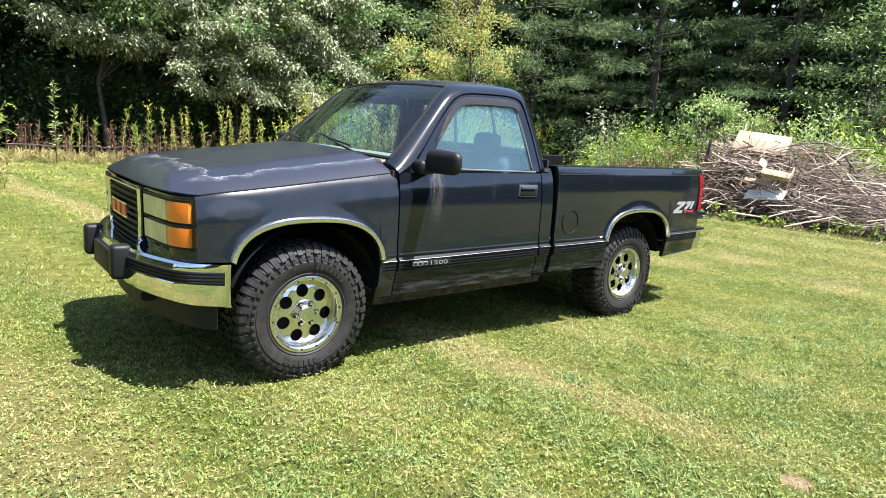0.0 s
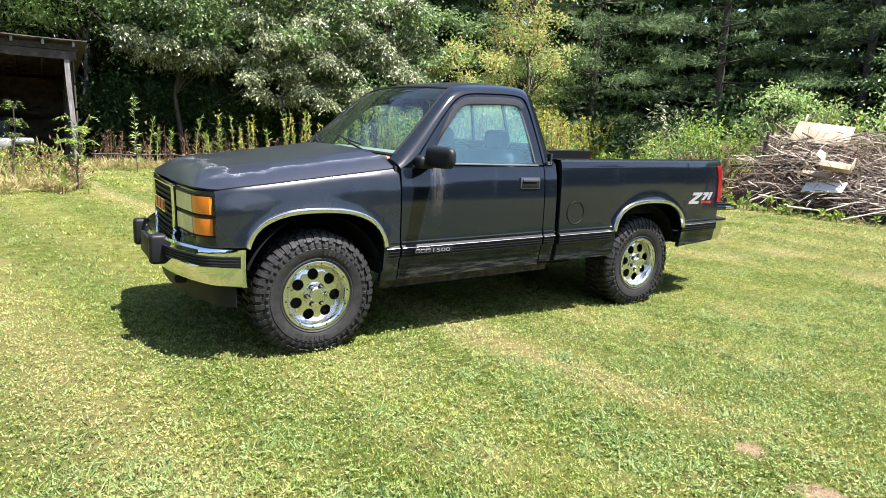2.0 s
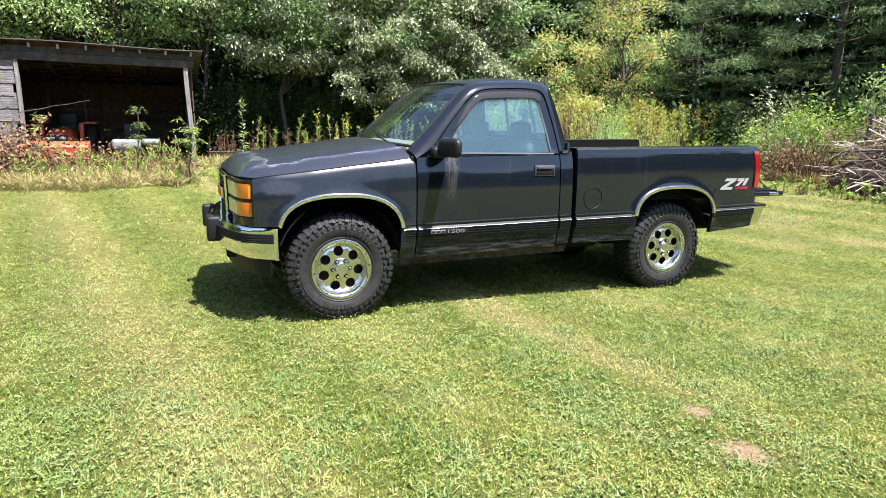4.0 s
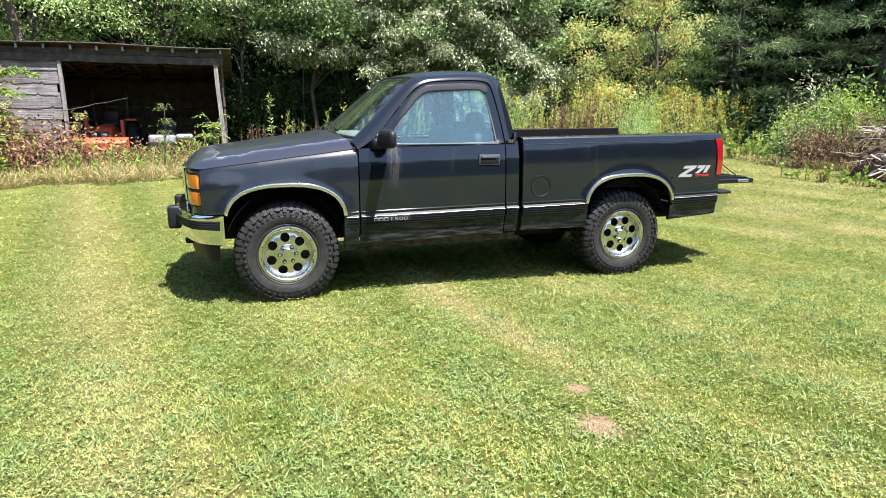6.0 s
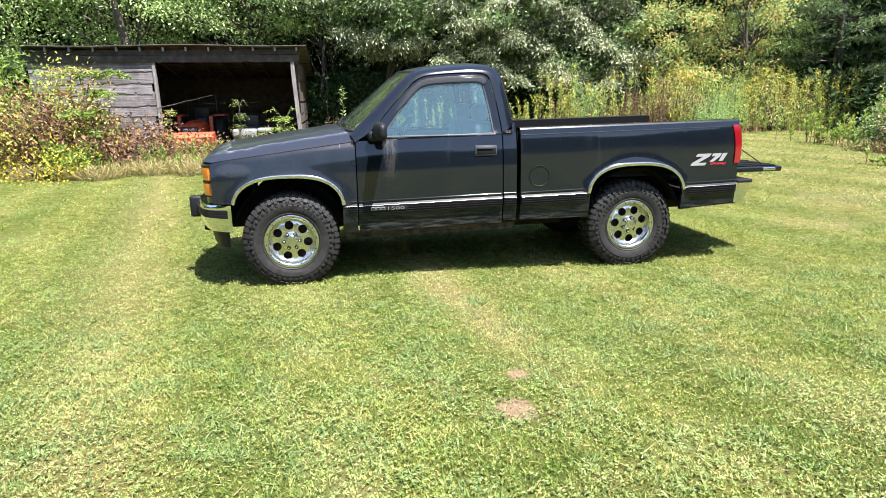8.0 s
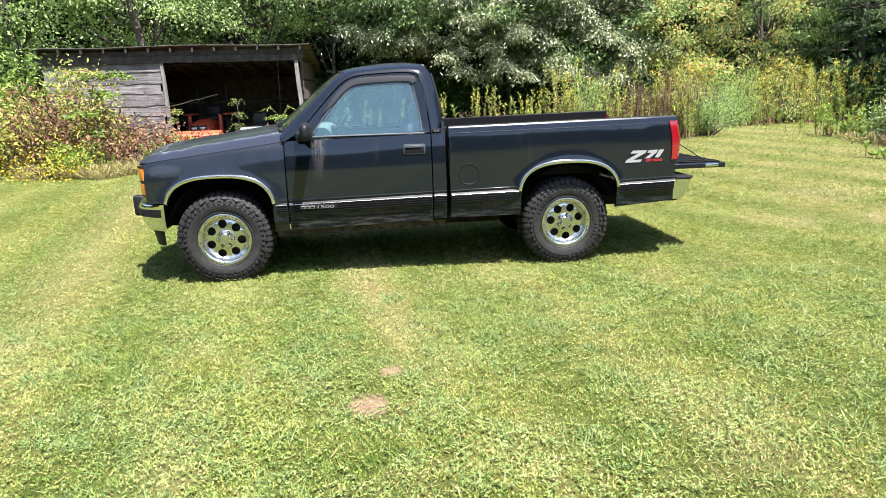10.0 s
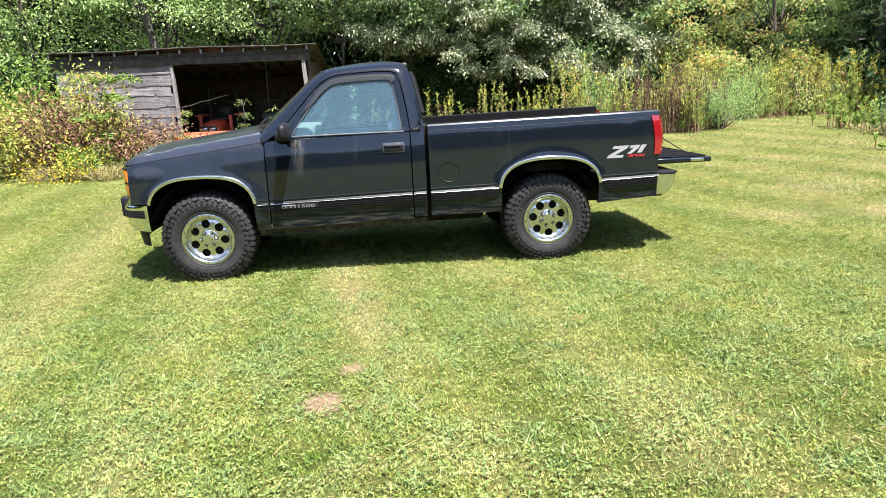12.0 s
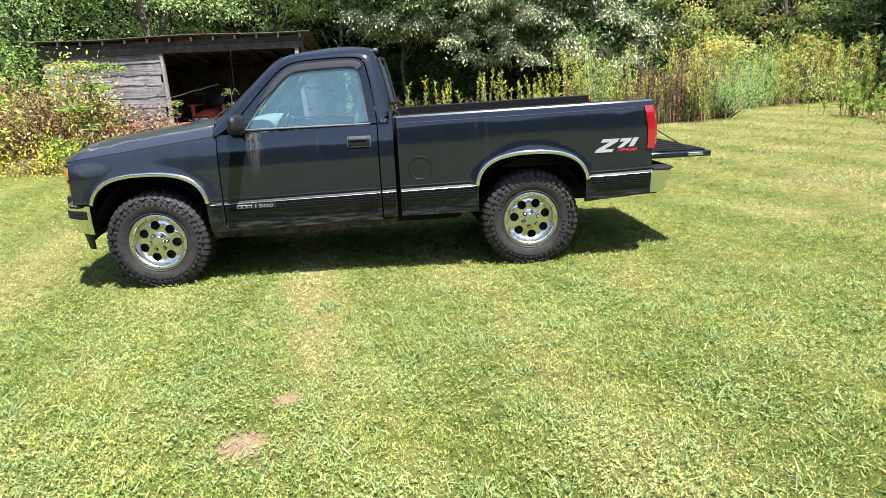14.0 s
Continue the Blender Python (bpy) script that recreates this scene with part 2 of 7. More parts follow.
# ---- ground ----
def ground_sheet():
    a = np.concatenate([[-700, -300, -120, -60, -35], np.arange(-24, 30.01, 0.5), [40, 60, 120, 300, 700]])
    X, Y = np.meshgrid(a, a, indexing="ij")
    v = np.stack([X, Y, ground_z(X, Y)], -1).reshape(-1, 3)
    n = len(a)
    i, j = np.meshgrid(np.arange(n - 1), np.arange(n - 1), indexing="ij")
    k = (i * n + j).reshape(-1)
    return v, np.stack([k, k + n, k + n + 1, k + 1], -1)


ground = thing_np("ground", ground_sheet(), turf, smooth=True)
tagged(ground, "sunlit mown lawn with dry tracks and bare earth spots", "ground", kind="structure")


def off_the_spots(rng, x, y, inner=0.5):
    """Which points lie clear of the bare earth."""
    keep = np.ones(len(x), bool)
    for sx, sy, sr in SPOTS:
        keep &= ((x - sx) ** 2 + (y - sy) ** 2 > (sr * rng.uniform(inner, 1.15, len(x))) ** 2) | (rng.random(len(x)) < 0.13)
    return keep


def slivers(rng, base, height, width, spread, droop=0.0):
    """One pointed blade of grass at each place."""
    n = len(base)
    a = rng.uniform(0, 2 * np.pi, n)
    lean = rng.normal(0, spread, (n, 2)) * height[:, None]
    side = np.stack([np.cos(a), np.sin(a), np.zeros(n)], -1) * (width * rng.uniform(0.6, 1.3, n) / 2)[:, None]
    tip = base + np.column_stack([lean, height * np.maximum(0.95 - droop * np.hypot(lean[:, 0], lean[:, 1]) / height, 0.1)])
    return np.stack([base - side, base + side, tip], 1).reshape(-1, 3), np.arange(3 * n).reshape(-1, 3)


def blades(rng, n, x0, x1, y0, y1, height, width, spread=0.5):
    """Mown turf: blades gathered in small tufts, between which the ground shows dark."""
    per = 9
    m = n // per
    cx, cy = rng.uniform(x0, x1, m), rng.uniform(y0, y1, m)
    lush = 0.85 + 0.22 * np.sin(cx * 2.1 + cy + 1.7 * np.sin(cy * 0.9 + cx * 0.4)) * np.sin(cy * 2.7 - cx + 1.5 * np.sin(cx * 1.3)) + 0.2 * np.sin(cx * 7.3 + 2 * np.sin(cy * 3.1)) * np.sin(cy * 6.1 + cx * 2 + 2 * np.sin(cx * 2.9))
    x = np.repeat(cx, per) + rng.normal(0, height * 0.42, m * per)
    y = np.repeat(cy, per) + rng.normal(0, height * 0.42, m * per)
    h = height * rng.uniform(0.35, 1.25, m * per) * np.repeat(lush * rng.uniform(0.6, 1.3, m), per)
    h = np.minimum(h, height * 1.3)
    keep = off_the_spots(rng, x, y)
    x, y, h = x[keep], y[keep], h[keep]
    return slivers(rng, np.stack([x, y, ground_z(x, y) - 0.003], -1), h, width, spread, 0.25)


rng = np.random.default_rng(5)
grass_near = joined([
    blades(rng, 330000, -2.7, 4.6, -3.95, -0.8, 0.025, 0.0074, 0.6),
    blades(rng, 180000, -4.6, 7.2, -0.8, 2.6, 0.030, 0.0098, 0.6),
    blades(rng, 84000, -6.4, -2.7, -3.6, -0.8, 0.029, 0.0092, 0.6),
    blades(rng, 110000, 4.6, 9.4, -4.2, -0.8, 0.029, 0.0092, 0.6),
])
near = thing_np("lawn_grass", grass_near, grass_mat)
tagged(near, "short mown yellow-green grass blades of the lawn", "grass", kind="stuff")
grass_far = joined([
    blades(rng, 140000, -10.0, 4.0, 2.6, 10.5, 0.038, 0.014, 0.6),
    blades(rng, 90000, 7.2, 12.5, -4.6, 3.0, 0.040, 0.013, 0.6),
    blades(rng, 190000, 4.0, 17.0, 2.6, 15.0, 0.040, 0.015, 0.6),
    blades(rng, 16000, -2.5, 4.0, 10.0, 15.0, 0.07, 0.022, 0.7),
])
far = thing_np("lawn_grass", grass_far, grass_mat)
tagged(far, "mown lawn grass reaching to the weeds", "grass", kind="stuff")


def clover(rng, n):
    """Three small round leaves on each stalk, in drifts."""
    x, y = rng.uniform(-3.4, 6.2, n), -3.9 + 5.6 * rng.uniform(0, 1, n) ** 1.5
    drift = np.sin(x * 1.9 + 2 * np.sin(y * 1.3)) * np.sin(y * 2.3 + np.sin(x * 1.1)) + 0.5 * np.sin(x * 6 + y * 5)
    keep = (drift + rng.normal(0, 0.5, n) > -0.15) & off_the_spots(rng, x, y)
    x, y = x[keep], y[keep]
    n = len(x)
    z = ground_z(x, y) + rng.uniform(0.012, 0.034, n)
    turn = rng.uniform(0, 2 * np.pi, n)
    at, out = [], []
    for k in range(3):
        a = turn + k * 2.094
        at.append(np.stack([x, y, z], -1))
        out.append(np.stack([np.cos(a), np.sin(a), np.full(n, 0.15)], -1) * 5)
    return leaves(rng, np.concatenate(at), 0.0115, 0.0105, 1.0, np.concatenate(out))


clover_leaf = leaf_material("clover_green", [(0.1, (0.085, 0.145, 0.032)), (0.5, (0.16, 0.225, 0.066)), (0.9, (0.28, 0.325, 0.125))], 0.55, 0.3)
n = 125000
x, y = rng.uniform(-3.4, 6.4, n), -3.95 + 6.2 * rng.uniform(0, 1, n) ** 1.4
keep = off_the_spots(rng, x, y)
x, y = x[keep], y[keep]
leafy = leaves(rng, np.stack([x, y, ground_z(x, y) + rng.uniform(0.004, 0.026, len(x))], -1), 0.0165, 0.0088, 0.45)
tagged(thing_np("low_weeds", leafy, grass_mat), "small broad weed leaves all through the lawn", "weeds", kind="stuff")
patch = thing_np("clover_leaves", clover(rng, 36000), clover_leaf)
tagged(patch, "small round clover leaves in drifts among the grass", "clover", kind="stuff")


def coarse_tufts(rng, n):
    """Clumps of longer, broader grass that the mower left."""
    cx, cy = rng.uniform(-3.2, 5.8, n), rng.uniform(-3.8, -0.6, n)
    per = 60
    size = np.repeat(rng.uniform(0.03, 0.09, n), per)
    x, y = np.repeat(cx, per) + rng.normal(size=n * per) * size, np.repeat(cy, per) + rng.normal(size=n * per) * size
    keep = off_the_spots(rng, x, y, 0.9)
    x, y, size = x[keep], y[keep], size[keep]
    return slivers(rng, np.stack([x, y, ground_z(x, y)], -1), (0.03 + size * 0.3) * rng.uniform(0.6, 1.3, len(x)), 0.0095, 0.8, 0.3)


coarse_leaf = leaf_material("coarse_grass_green", [(0.1, (0.085, 0.14, 0.035)), (0.5, (0.155, 0.225, 0.066)), (0.9, (0.28, 0.33, 0.135))], 0.5, 0.35)
tagged(thing_np("grass_tufts", coarse_tufts(rng, 420), coarse_leaf), "coarser darker green tufts in the mown lawn", "grass", kind="stuff")
tagged(thing_np("dead_clippings", slivers(rng, *(lambda x, y: (np.stack([x, y, ground_z(x, y) + rng.uniform(0.005, 0.03, len(x))], -1), np.full(len(x), 0.02)))(rng.uniform(-3, 6, 9000), rng.uniform(-3.9, 1.0, 9000)), 0.006, 1.8, 0.6), straw_mat), "dry straw clippings lying on the lawn", "clippings", kind="stuff")

# ---- part helpers ----


def part(name, bm, mat, parent, label="", smooth=35):
    """Link a bmesh as one mesh object under a thing or a part."""
    bmesh.ops.recalc_face_normals(bm, faces=bm.faces)
    me = bpy.data.meshes.new(name)
    bm.to_mesh(me)
    bm.free()
    if smooth:
        for poly in me.polygons:
            poly.use_smooth = True
        me.set_sharp_from_angle(angle=radians(smooth))
    me.materials.append(mat)
    ob = new(name, me)
    ob.parent = parent
    return tagged(ob, label)


def rbox(bm, x0, x1, y0, y1, z0, z1, bevel=0.01, seg=2):
    """A box with rounded edges."""
    m = Matrix.Translation(((x0 + x1) / 2, (y0 + y1) / 2, (z0 + z1) / 2)) @ Matrix.Diagonal((x1 - x0, y1 - y0, z1 - z0, 1))
    r = bmesh.ops.create_cube(bm, size=1, matrix=m)
    if bevel:
        es = list({e for v in r["verts"] for e in v.link_edges})
        bmesh.ops.bevel(bm, geom=es, offset=bevel, segments=seg, affect="EDGES", profile=0.5)
    return bm


def box(*a, **k):
    return rbox(bmesh.new(), *a, **k)


def grid_into(bm, pts):
    """Quads over a rows-by-columns net of points; returns the vertices."""
    vs = [[bm.verts.new(q) for q in row] for row in pts]
    for a, b in zip(vs, vs[1:]):
        for i in range(len(a) - 1):
            bm.faces.new((a[i], a[i + 1], b[i + 1], b[i]))
    return vs


def thick(bm, vs, move):
    """Turn the edges of a net inward, so that a sheet shows its thickness."""
    loop = vs[0] + [r[-1] for r in vs[1:]] + vs[-1][-2::-1] + [r[0] for r in vs[-2:0:-1]]
    back = [bm.verts.new(v.co + Vector(move(v.co))) for v in loop]
    for i in range(len(loop)):
        j = (i + 1) % len(loop)
        bm.faces.new((loop[i], loop[j], back[j], back[i]))


def tube_bm(bm, path, radii, seg=8, cap=True):
    v, f = tube(path, radii if np.ndim(radii) else np.full(len(path), radii), seg)
    vs = [bm.verts.new(q) for q in v]
    for q in f:
        bm.faces.new([vs[i] for i in q])
    if cap:
        bm.faces.new(vs[:seg])
        bm.faces.new(vs[-seg:])
    return bm


def lathe(bm, profile, seg, closed=False):
    """Turn (r, y) round the y axis."""
    rings = []
    for k in range(seg):
        a = 2 * math.pi * k / seg
        rings.append([bm.verts.new((r * math.cos(a), y, r * math.sin(a))) for r, y in profile])
    for k in range(seg):
        a, b = rings[k], rings[(k + 1) % seg]
        n = len(profile)
        for i in range(n if closed else n - 1):
            bm.faces.new((a[i], a[(i + 1) % n], b[(i + 1) % n], b[i]))
    return bm


# ---- trees ----


def wobbly(rng, a, b, n=6, amount=0.05):
    a, b = np.asarray(a, float), np.asarray(b, float)
    t = np.linspace(0, 1, n)[:, None]
    p = a + (b - a) * t
    w = rng.normal(0, amount * np.linalg.norm(b - a), (n, 3))
    w[0] = 0
    return p + w * np.sin(np.pi * np.minimum(t * 0.9 + 0.1, 1))


def broadleaf(x, y, height, radius, low, count, size, mat, label, seed, clumps=60, trunk_r=0.16, flat=0.55, droop=0.5, name="tree"):
    """A tapered trunk, limbs and a crown of leaf clumps with gaps between them."""
    rng = np.random.default_rng(seed)
    z0 = float(ground_z(x, y))
    root = new(name)
    root.location = (x, y, z0 - 0.05)
    top = np.array([rng.normal(0, 0.3), rng.normal(0, 0.3), height * 0.93])
    stem = wobbly(rng, (0, 0, 0), top, 9, 0.02)
    wood = [tube(stem, np.linspace(trunk_r, trunk_r * 0.15, 9), 8)]
    u = rng.normal(size=(clumps, 3))
    u /= np.linalg.norm(u, axis=1)[:, None]
    rad = rng.uniform(0.45, 1.0, clumps) ** 0.6
    mid, half = (height + low) / 2, (height - low) / 2
    c = np.stack([u[:, 0] * radius * rad, u[:, 1] * radius * rad, mid + u[:, 2] * half * rad], -1)
    c[:, :2] *= (1.0 + 0.25 * rng.normal(size=(clumps, 1)))
    for p in c[: clumps * 2 // 3]:
        k = int(np.clip((p[2] - radius * 0.45) / height * 9, 1, 7))
        wood.append(tube(wobbly(rng, stem[k], p, 5, 0.06), np.linspace(trunk_r * 0.35, 0.012, 5), 5))
    thing_np("trunk", joined(wood), bark, root, True)
    which = rng.integers(0, clumps, count)
    spread = radius * rng.uniform(0.09, 0.19, clumps)[which][:, None]
    off = rng.normal(size=(count, 3)) * spread
    off[:, 2] *= flat
    at = c[which] + off
    out = off / (np.linalg.norm(off, axis=1)[:, None] + 1e-6)
    thing_np("crown", leaves(rng, at, size, size * 0.5, 0.35, out, droop), mat, root)
    return tagged(root, label, "tree", "woodland trees")


def pine(x, y, height, radius, low, label, seed, dens=1.0):
    """A straight trunk with layered boughs of needles."""
    rng = np.random.default_rng(seed)
    root = new("pine_tree")
    root.location = (x, y, float(ground_z(x, y)) - 0.05)
    wood = [tube(wobbly(rng, (0, 0, 0), (0.1, 0.1, height), 10, 0.004), np.linspace(0.2, 0.03, 10), 8)]
    spots, dirs = [], []
    for z in np.arange(low, height - 0.3, 0.72):
        r = radius * (1 - (z - low) / (height - low)) ** 0.6
        for k in range(rng.integers(4, 7)):
            a = rng.uniform(0, 2 * np.pi)
            L = r * rng.uniform(0.55, 1.1)
            end = np.array([np.cos(a) * L, np.sin(a) * L, z + L * rng.uniform(-0.10, 0.22)])
            path = wobbly(rng, (0, 0, z), end, 5, 0.03)
            wood.append(tube(path, np.linspace(0.04, 0.008, 5), 4))
            n = int(50 * dens * L)
            t = rng.uniform(0.25, 1.0, n) ** 0.8
            p = np.outer(1 - t, path[0]) + np.outer(t, end)
            w = 0.30 * L * (1.05 - t)[:, None] + 0.10
            p = p + rng.normal(size=(n, 3)) * w * np.array([0.8, 0.8, 0.10])
            spots.append(p)
            dirs.append(np.tile([np.cos(a), np.sin(a), 0.1], (n, 1)))
    thing_np("trunk", joined(wood), bark, root, True)
    at, out = np.concatenate(spots), np.concatenate(dirs)
    tufts = np.repeat(at, 4, 0)
    thing_np("crown", leaves(rng, tufts, 0.22, 0.027, 0.3, np.repeat(out, 4, 0) * 0.8, 0.0), needle_mat, root)
    return tagged(root, label, "pine tree", "white pines")


OAK = "silvery green broadleaf tree with low drooping boughs"
GREEN = "bright green broadleaf tree at the edge of the woods"
DARK = "dark shaded broadleaf tree in the woods"
# overhanging boughs behind the truck
for k, (x, y, h, r, low) in enumerate([(2.4, 17.0, 8.8, 2.9, 3.3), (6.4, 17.6, 8.0, 2.8, 2.1), (9.4, 17.0, 6.3, 2.4, 1.3), (4.6, 19.5, 11.0, 3.2, 4.2), (-0.2, 19.5, 10.0, 3.0, 3.9)]):
    broadleaf(x, y, h, r, low, 15000, 0.15, leaf_green if k == 4 else leaf_shade, GREEN if k == 4 else DARK, 20 + k, 44, 0.075, 0.38, 0.6)


def oak(x, y, boughs, seed):
    """A tree whose low boughs reach out over the meadow's edge, each ending in flat drooping sprays of leaves."""
    rng = np.random.default_rng(seed)
    root = new("tree")
    root.location = (x, y, float(ground_z(x, y)) - 0.05)
    stem = wobbly(rng, (0, 0, 0), (0.2, 0.1, 7.5), 9, 0.02)
    wood, at, out = [tube(stem, np.linspace(0.16, 0.03, 9), 8)], [], []
    for bx, by, bz, size in boughs:
        end = np.array([bx - x, by - y, bz])
        k = int(np.clip(bz / 7.5 * 8, 1, 7))
        limb = wobbly(rng, stem[k], end, 7, 0.03)
        wood.append(tube(limb, np.linspace(0.05, 0.008, 7), 5))
        for _ in range(7):
            c = limb[rng.integers(4, 7)] + rng.normal(size=3) * np.array([0.55, 0.45, 0.26]) * size
            wood.append(tube(wobbly(rng, limb[5], c, 4, 0.05), np.linspace(0.012, 0.004, 4), 4))
            n = int(360 * size)
            off = rng.normal(size=(n, 3)) * np.array([0.19, 0.19, 0.080]) * size
            off[:, 2] -= 0.9 * (off[:, 0] ** 2 + off[:, 1] ** 2)
            at.append(c + off)
            out.append(off / (np.linalg.norm(off, axis=1)[:, None] + 1e-6))
    thing_np("trunk", joined(wood), bark, root, True)
    thing_np("crown", leaves(rng, np.concatenate(at), 0.125, 0.048, 0.6, np.concatenate(out), 0.7), leaf_oak, root)
    return tagged(root, OAK, "tree", "woodland trees")


oak(3.6, 18.4, [(1.3, 16.0, 3.6, 1.0), (2.2, 15.8, 3.3, 1.0), (3.0, 15.9, 3.25, 0.8), (2.6, 16.2, 4.7, 1.0), (4.3, 15.8, 4.2, 1.0), (4.4, 15.7, 2.6, 0.9), (3.6, 16.0, 5.6, 1.1), (0.6, 16.4, 5.2, 1.0)], 301)
oak(6.6, 18.6, [(5.3, 15.7, 3.6, 1.0), (5.9, 15.4, 2.5, 1.0), (6.6, 15.5, 3.2, 1.1), (6.4, 15.8, 4.6, 1.1), (7.3, 15.3, 2.2, 1.0), (7.6, 15.6, 3.9, 1.0), (5.4, 16.0, 5.4, 1.1), (7.2, 16.0, 5.5, 1.1)], 302)
oak(9.6, 18.2, [(8.3, 15.2, 2.3, 1.0), (8.7, 15.3, 3.2, 1.0), (9.6, 15.1, 1.9, 1.0), (10.1, 15.3, 2.9, 1.0), (9.2, 15.6, 4.2, 1.0), (10.6, 15.6, 3.9, 0.9), (8.6, 15.8, 5.2, 1.1)], 303)
# bright woods behind the shed
for k, (x, y, h, r, low) in enumerate([(-10.5, 19.0, 9.0, 3.2, 1.8), (-6.6, 21.0, 11.0, 3.4, 2.5), (-2.8, 21.5, 11.5, 3.3, 2.5), (-14.0, 17.5, 9.0, 3.2, 1.0), (-4.5, 24.0, 13.0, 4.0, 3.0)]):
    broadleaf(x, y, h, r, low, 20000, 0.14, leaf_green, GREEN, 40 + k, 60, 0.18)
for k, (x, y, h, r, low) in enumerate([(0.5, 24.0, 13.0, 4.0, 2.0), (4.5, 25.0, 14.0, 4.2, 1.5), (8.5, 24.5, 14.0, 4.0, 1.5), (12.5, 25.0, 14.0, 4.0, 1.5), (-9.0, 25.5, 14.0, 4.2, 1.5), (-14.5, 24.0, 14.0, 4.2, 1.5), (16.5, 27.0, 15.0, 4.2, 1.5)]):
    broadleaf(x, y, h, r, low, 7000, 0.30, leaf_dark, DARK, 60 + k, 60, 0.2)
broadleaf(14.2, 15.2, 8.4, 1.7, 0.9, 8500, 0.12, leaf_yellow, "young yellowing maple with orange tinged leaves", 81, 60, 0.07, 0.7, 0.3)
broadleaf(11.6, 15.6, 4.5, 1.4, 0.9, 6000, 0.12, leaf_yellow, "young yellowing sapling among tall weeds", 82, 36, 0.05, 0.7, 0.3)
for k, (x, y, h, r, low) in enumerate([(19.0, 16.5, 13.0, 4.2, 1.0), (22.0, 12.5, 14.0, 4.6, 0.8), (24.0, 8.0, 14.0, 4.6, 0.8), (18.5, 21.5, 15.0, 4.2, 1.5)]):
    pine(x, y, h, r, low, "tall white pine with layered blue-green boughs", 90 + k)
for k, (x, y, h, r, low) in enumerate([(26.0, 3.5, 11.0, 3.8, 0.8), (24.5, -1.0, 10.0, 3.6, 0.6), (28.0, 12.0, 11.0, 4.0, 0.8), (29.0, 6.5, 13.0, 4.5, 0.8), (23.5, 19.5, 9.0, 3.6, 0.8), (26.5, -5.5, 12.0, 4.0, 0.6)]):
    broadleaf(x, y, h, r, low, 8000, 0.27, leaf_green if k % 2 else leaf_dark, GREEN if k % 2 else DARK, 110 + k, 60, 0.2)


for k, (x, y, h, r, low) in enumerate([(19.8, 8.6, 3.4, 1.5, 0.4), (17.6, 18.2, 5.5, 1.7, 0.8)]):
    broadleaf(x, y, h, r, low, 9000, 0.12, leaf_green, "young bright green tree before the pines", 140 + k, 44, 0.08)
for k, (x, y, h, r, low) in enumerate([(20.6, 4.0, 6.0, 2.2, 0.6), (21.5, 0.0, 6.0, 2.2, 0.6), (21.0, -4.5, 6.0, 2.2, 0.6)]):
    broadleaf(x, y, h, r, low, 10000, 0.15, leaf_shade, "dark blue-green young tree behind the brambles", 150 + k, 50, 0.08)


def far_woods():
    """Deep shaded woods that close the view behind the nearer trees."""
    rng = np.random.default_rng(7)
    n = 60000
    a = rng.uniform(radians(-52), radians(105), n)
    R = rng.uniform(31, 39, n)
    z = 16 * rng.uniform(0, 1, n) ** 0.9
    at = np.stack([np.sin(a) * R * 0.95 + 1, np.cos(a) * R - 3, z], -1)
    # the tops stand open towards the meadow's end, where the sky shows through
    open_top = (a > radians(30)) & (a < radians(66)) & (z > 5.0 + 1.2 * np.sin(a * 21))
    at = at[~open_top | (rng.random(n) < 0.60)]
    return leaves(rng, at, 1.1, 0.65, 0.1)


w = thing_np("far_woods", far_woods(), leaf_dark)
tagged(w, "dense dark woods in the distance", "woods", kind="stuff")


def woods_behind():
    """The wood's edge across the field behind the viewer, which closes the place."""
    rng = np.random.default_rng(8)
    n = 26000
    a = rng.uniform(radians(105), radians(308), n)
    R = rng.uniform(38, 44, n)
    top = 8.5 + 1.5 * np.sin(a * 9) + 1.2 * np.sin(a * 23 + 1)
    at = np.stack([np.sin(a) * R, np.cos(a) * R - 2, top * rng.uniform(0, 1, n)], -1)
    return leaves(rng, at, 1.5, 1.0, 0.1)


w = thing_np("far_woods", woods_behind(), leaf_dark)
tagged(w, "distant line of dark trees across the field", "woods", kind="stuff")


def canopy():
    """Unseen leaf layer added high over the deeper woods, to keep the sun off them."""
    rng = np.random.default_rng(9)
    x = rng.uniform(-22, 32, 9000)
    a = np.stack([x, np.where(x < -1, 25.0, 21.0) + rng.uniform(0, 18, 9000), rng.uniform(10.5, 15, 9000)], -1)
    b = np.stack([rng.uniform(25, 40, 5000), rng.uniform(-12, 22, 5000), rng.uniform(10.5, 15, 5000)], -1)
    a = a[(a[:, 0] < 13) | (rng.random(9000) < 0.3)]
    b = b[(b[:, 1] < 6) | (rng.random(5000) < 0.4)]
    return leaves(rng, np.concatenate([a, b]), 1.2, 0.8, 0.8)


w = thing_np("tree_canopy", canopy(), leaf_dark)
tagged(w, "unseen leaf layer added to keep sun off the deep woods", "canopy", kind="stuff")

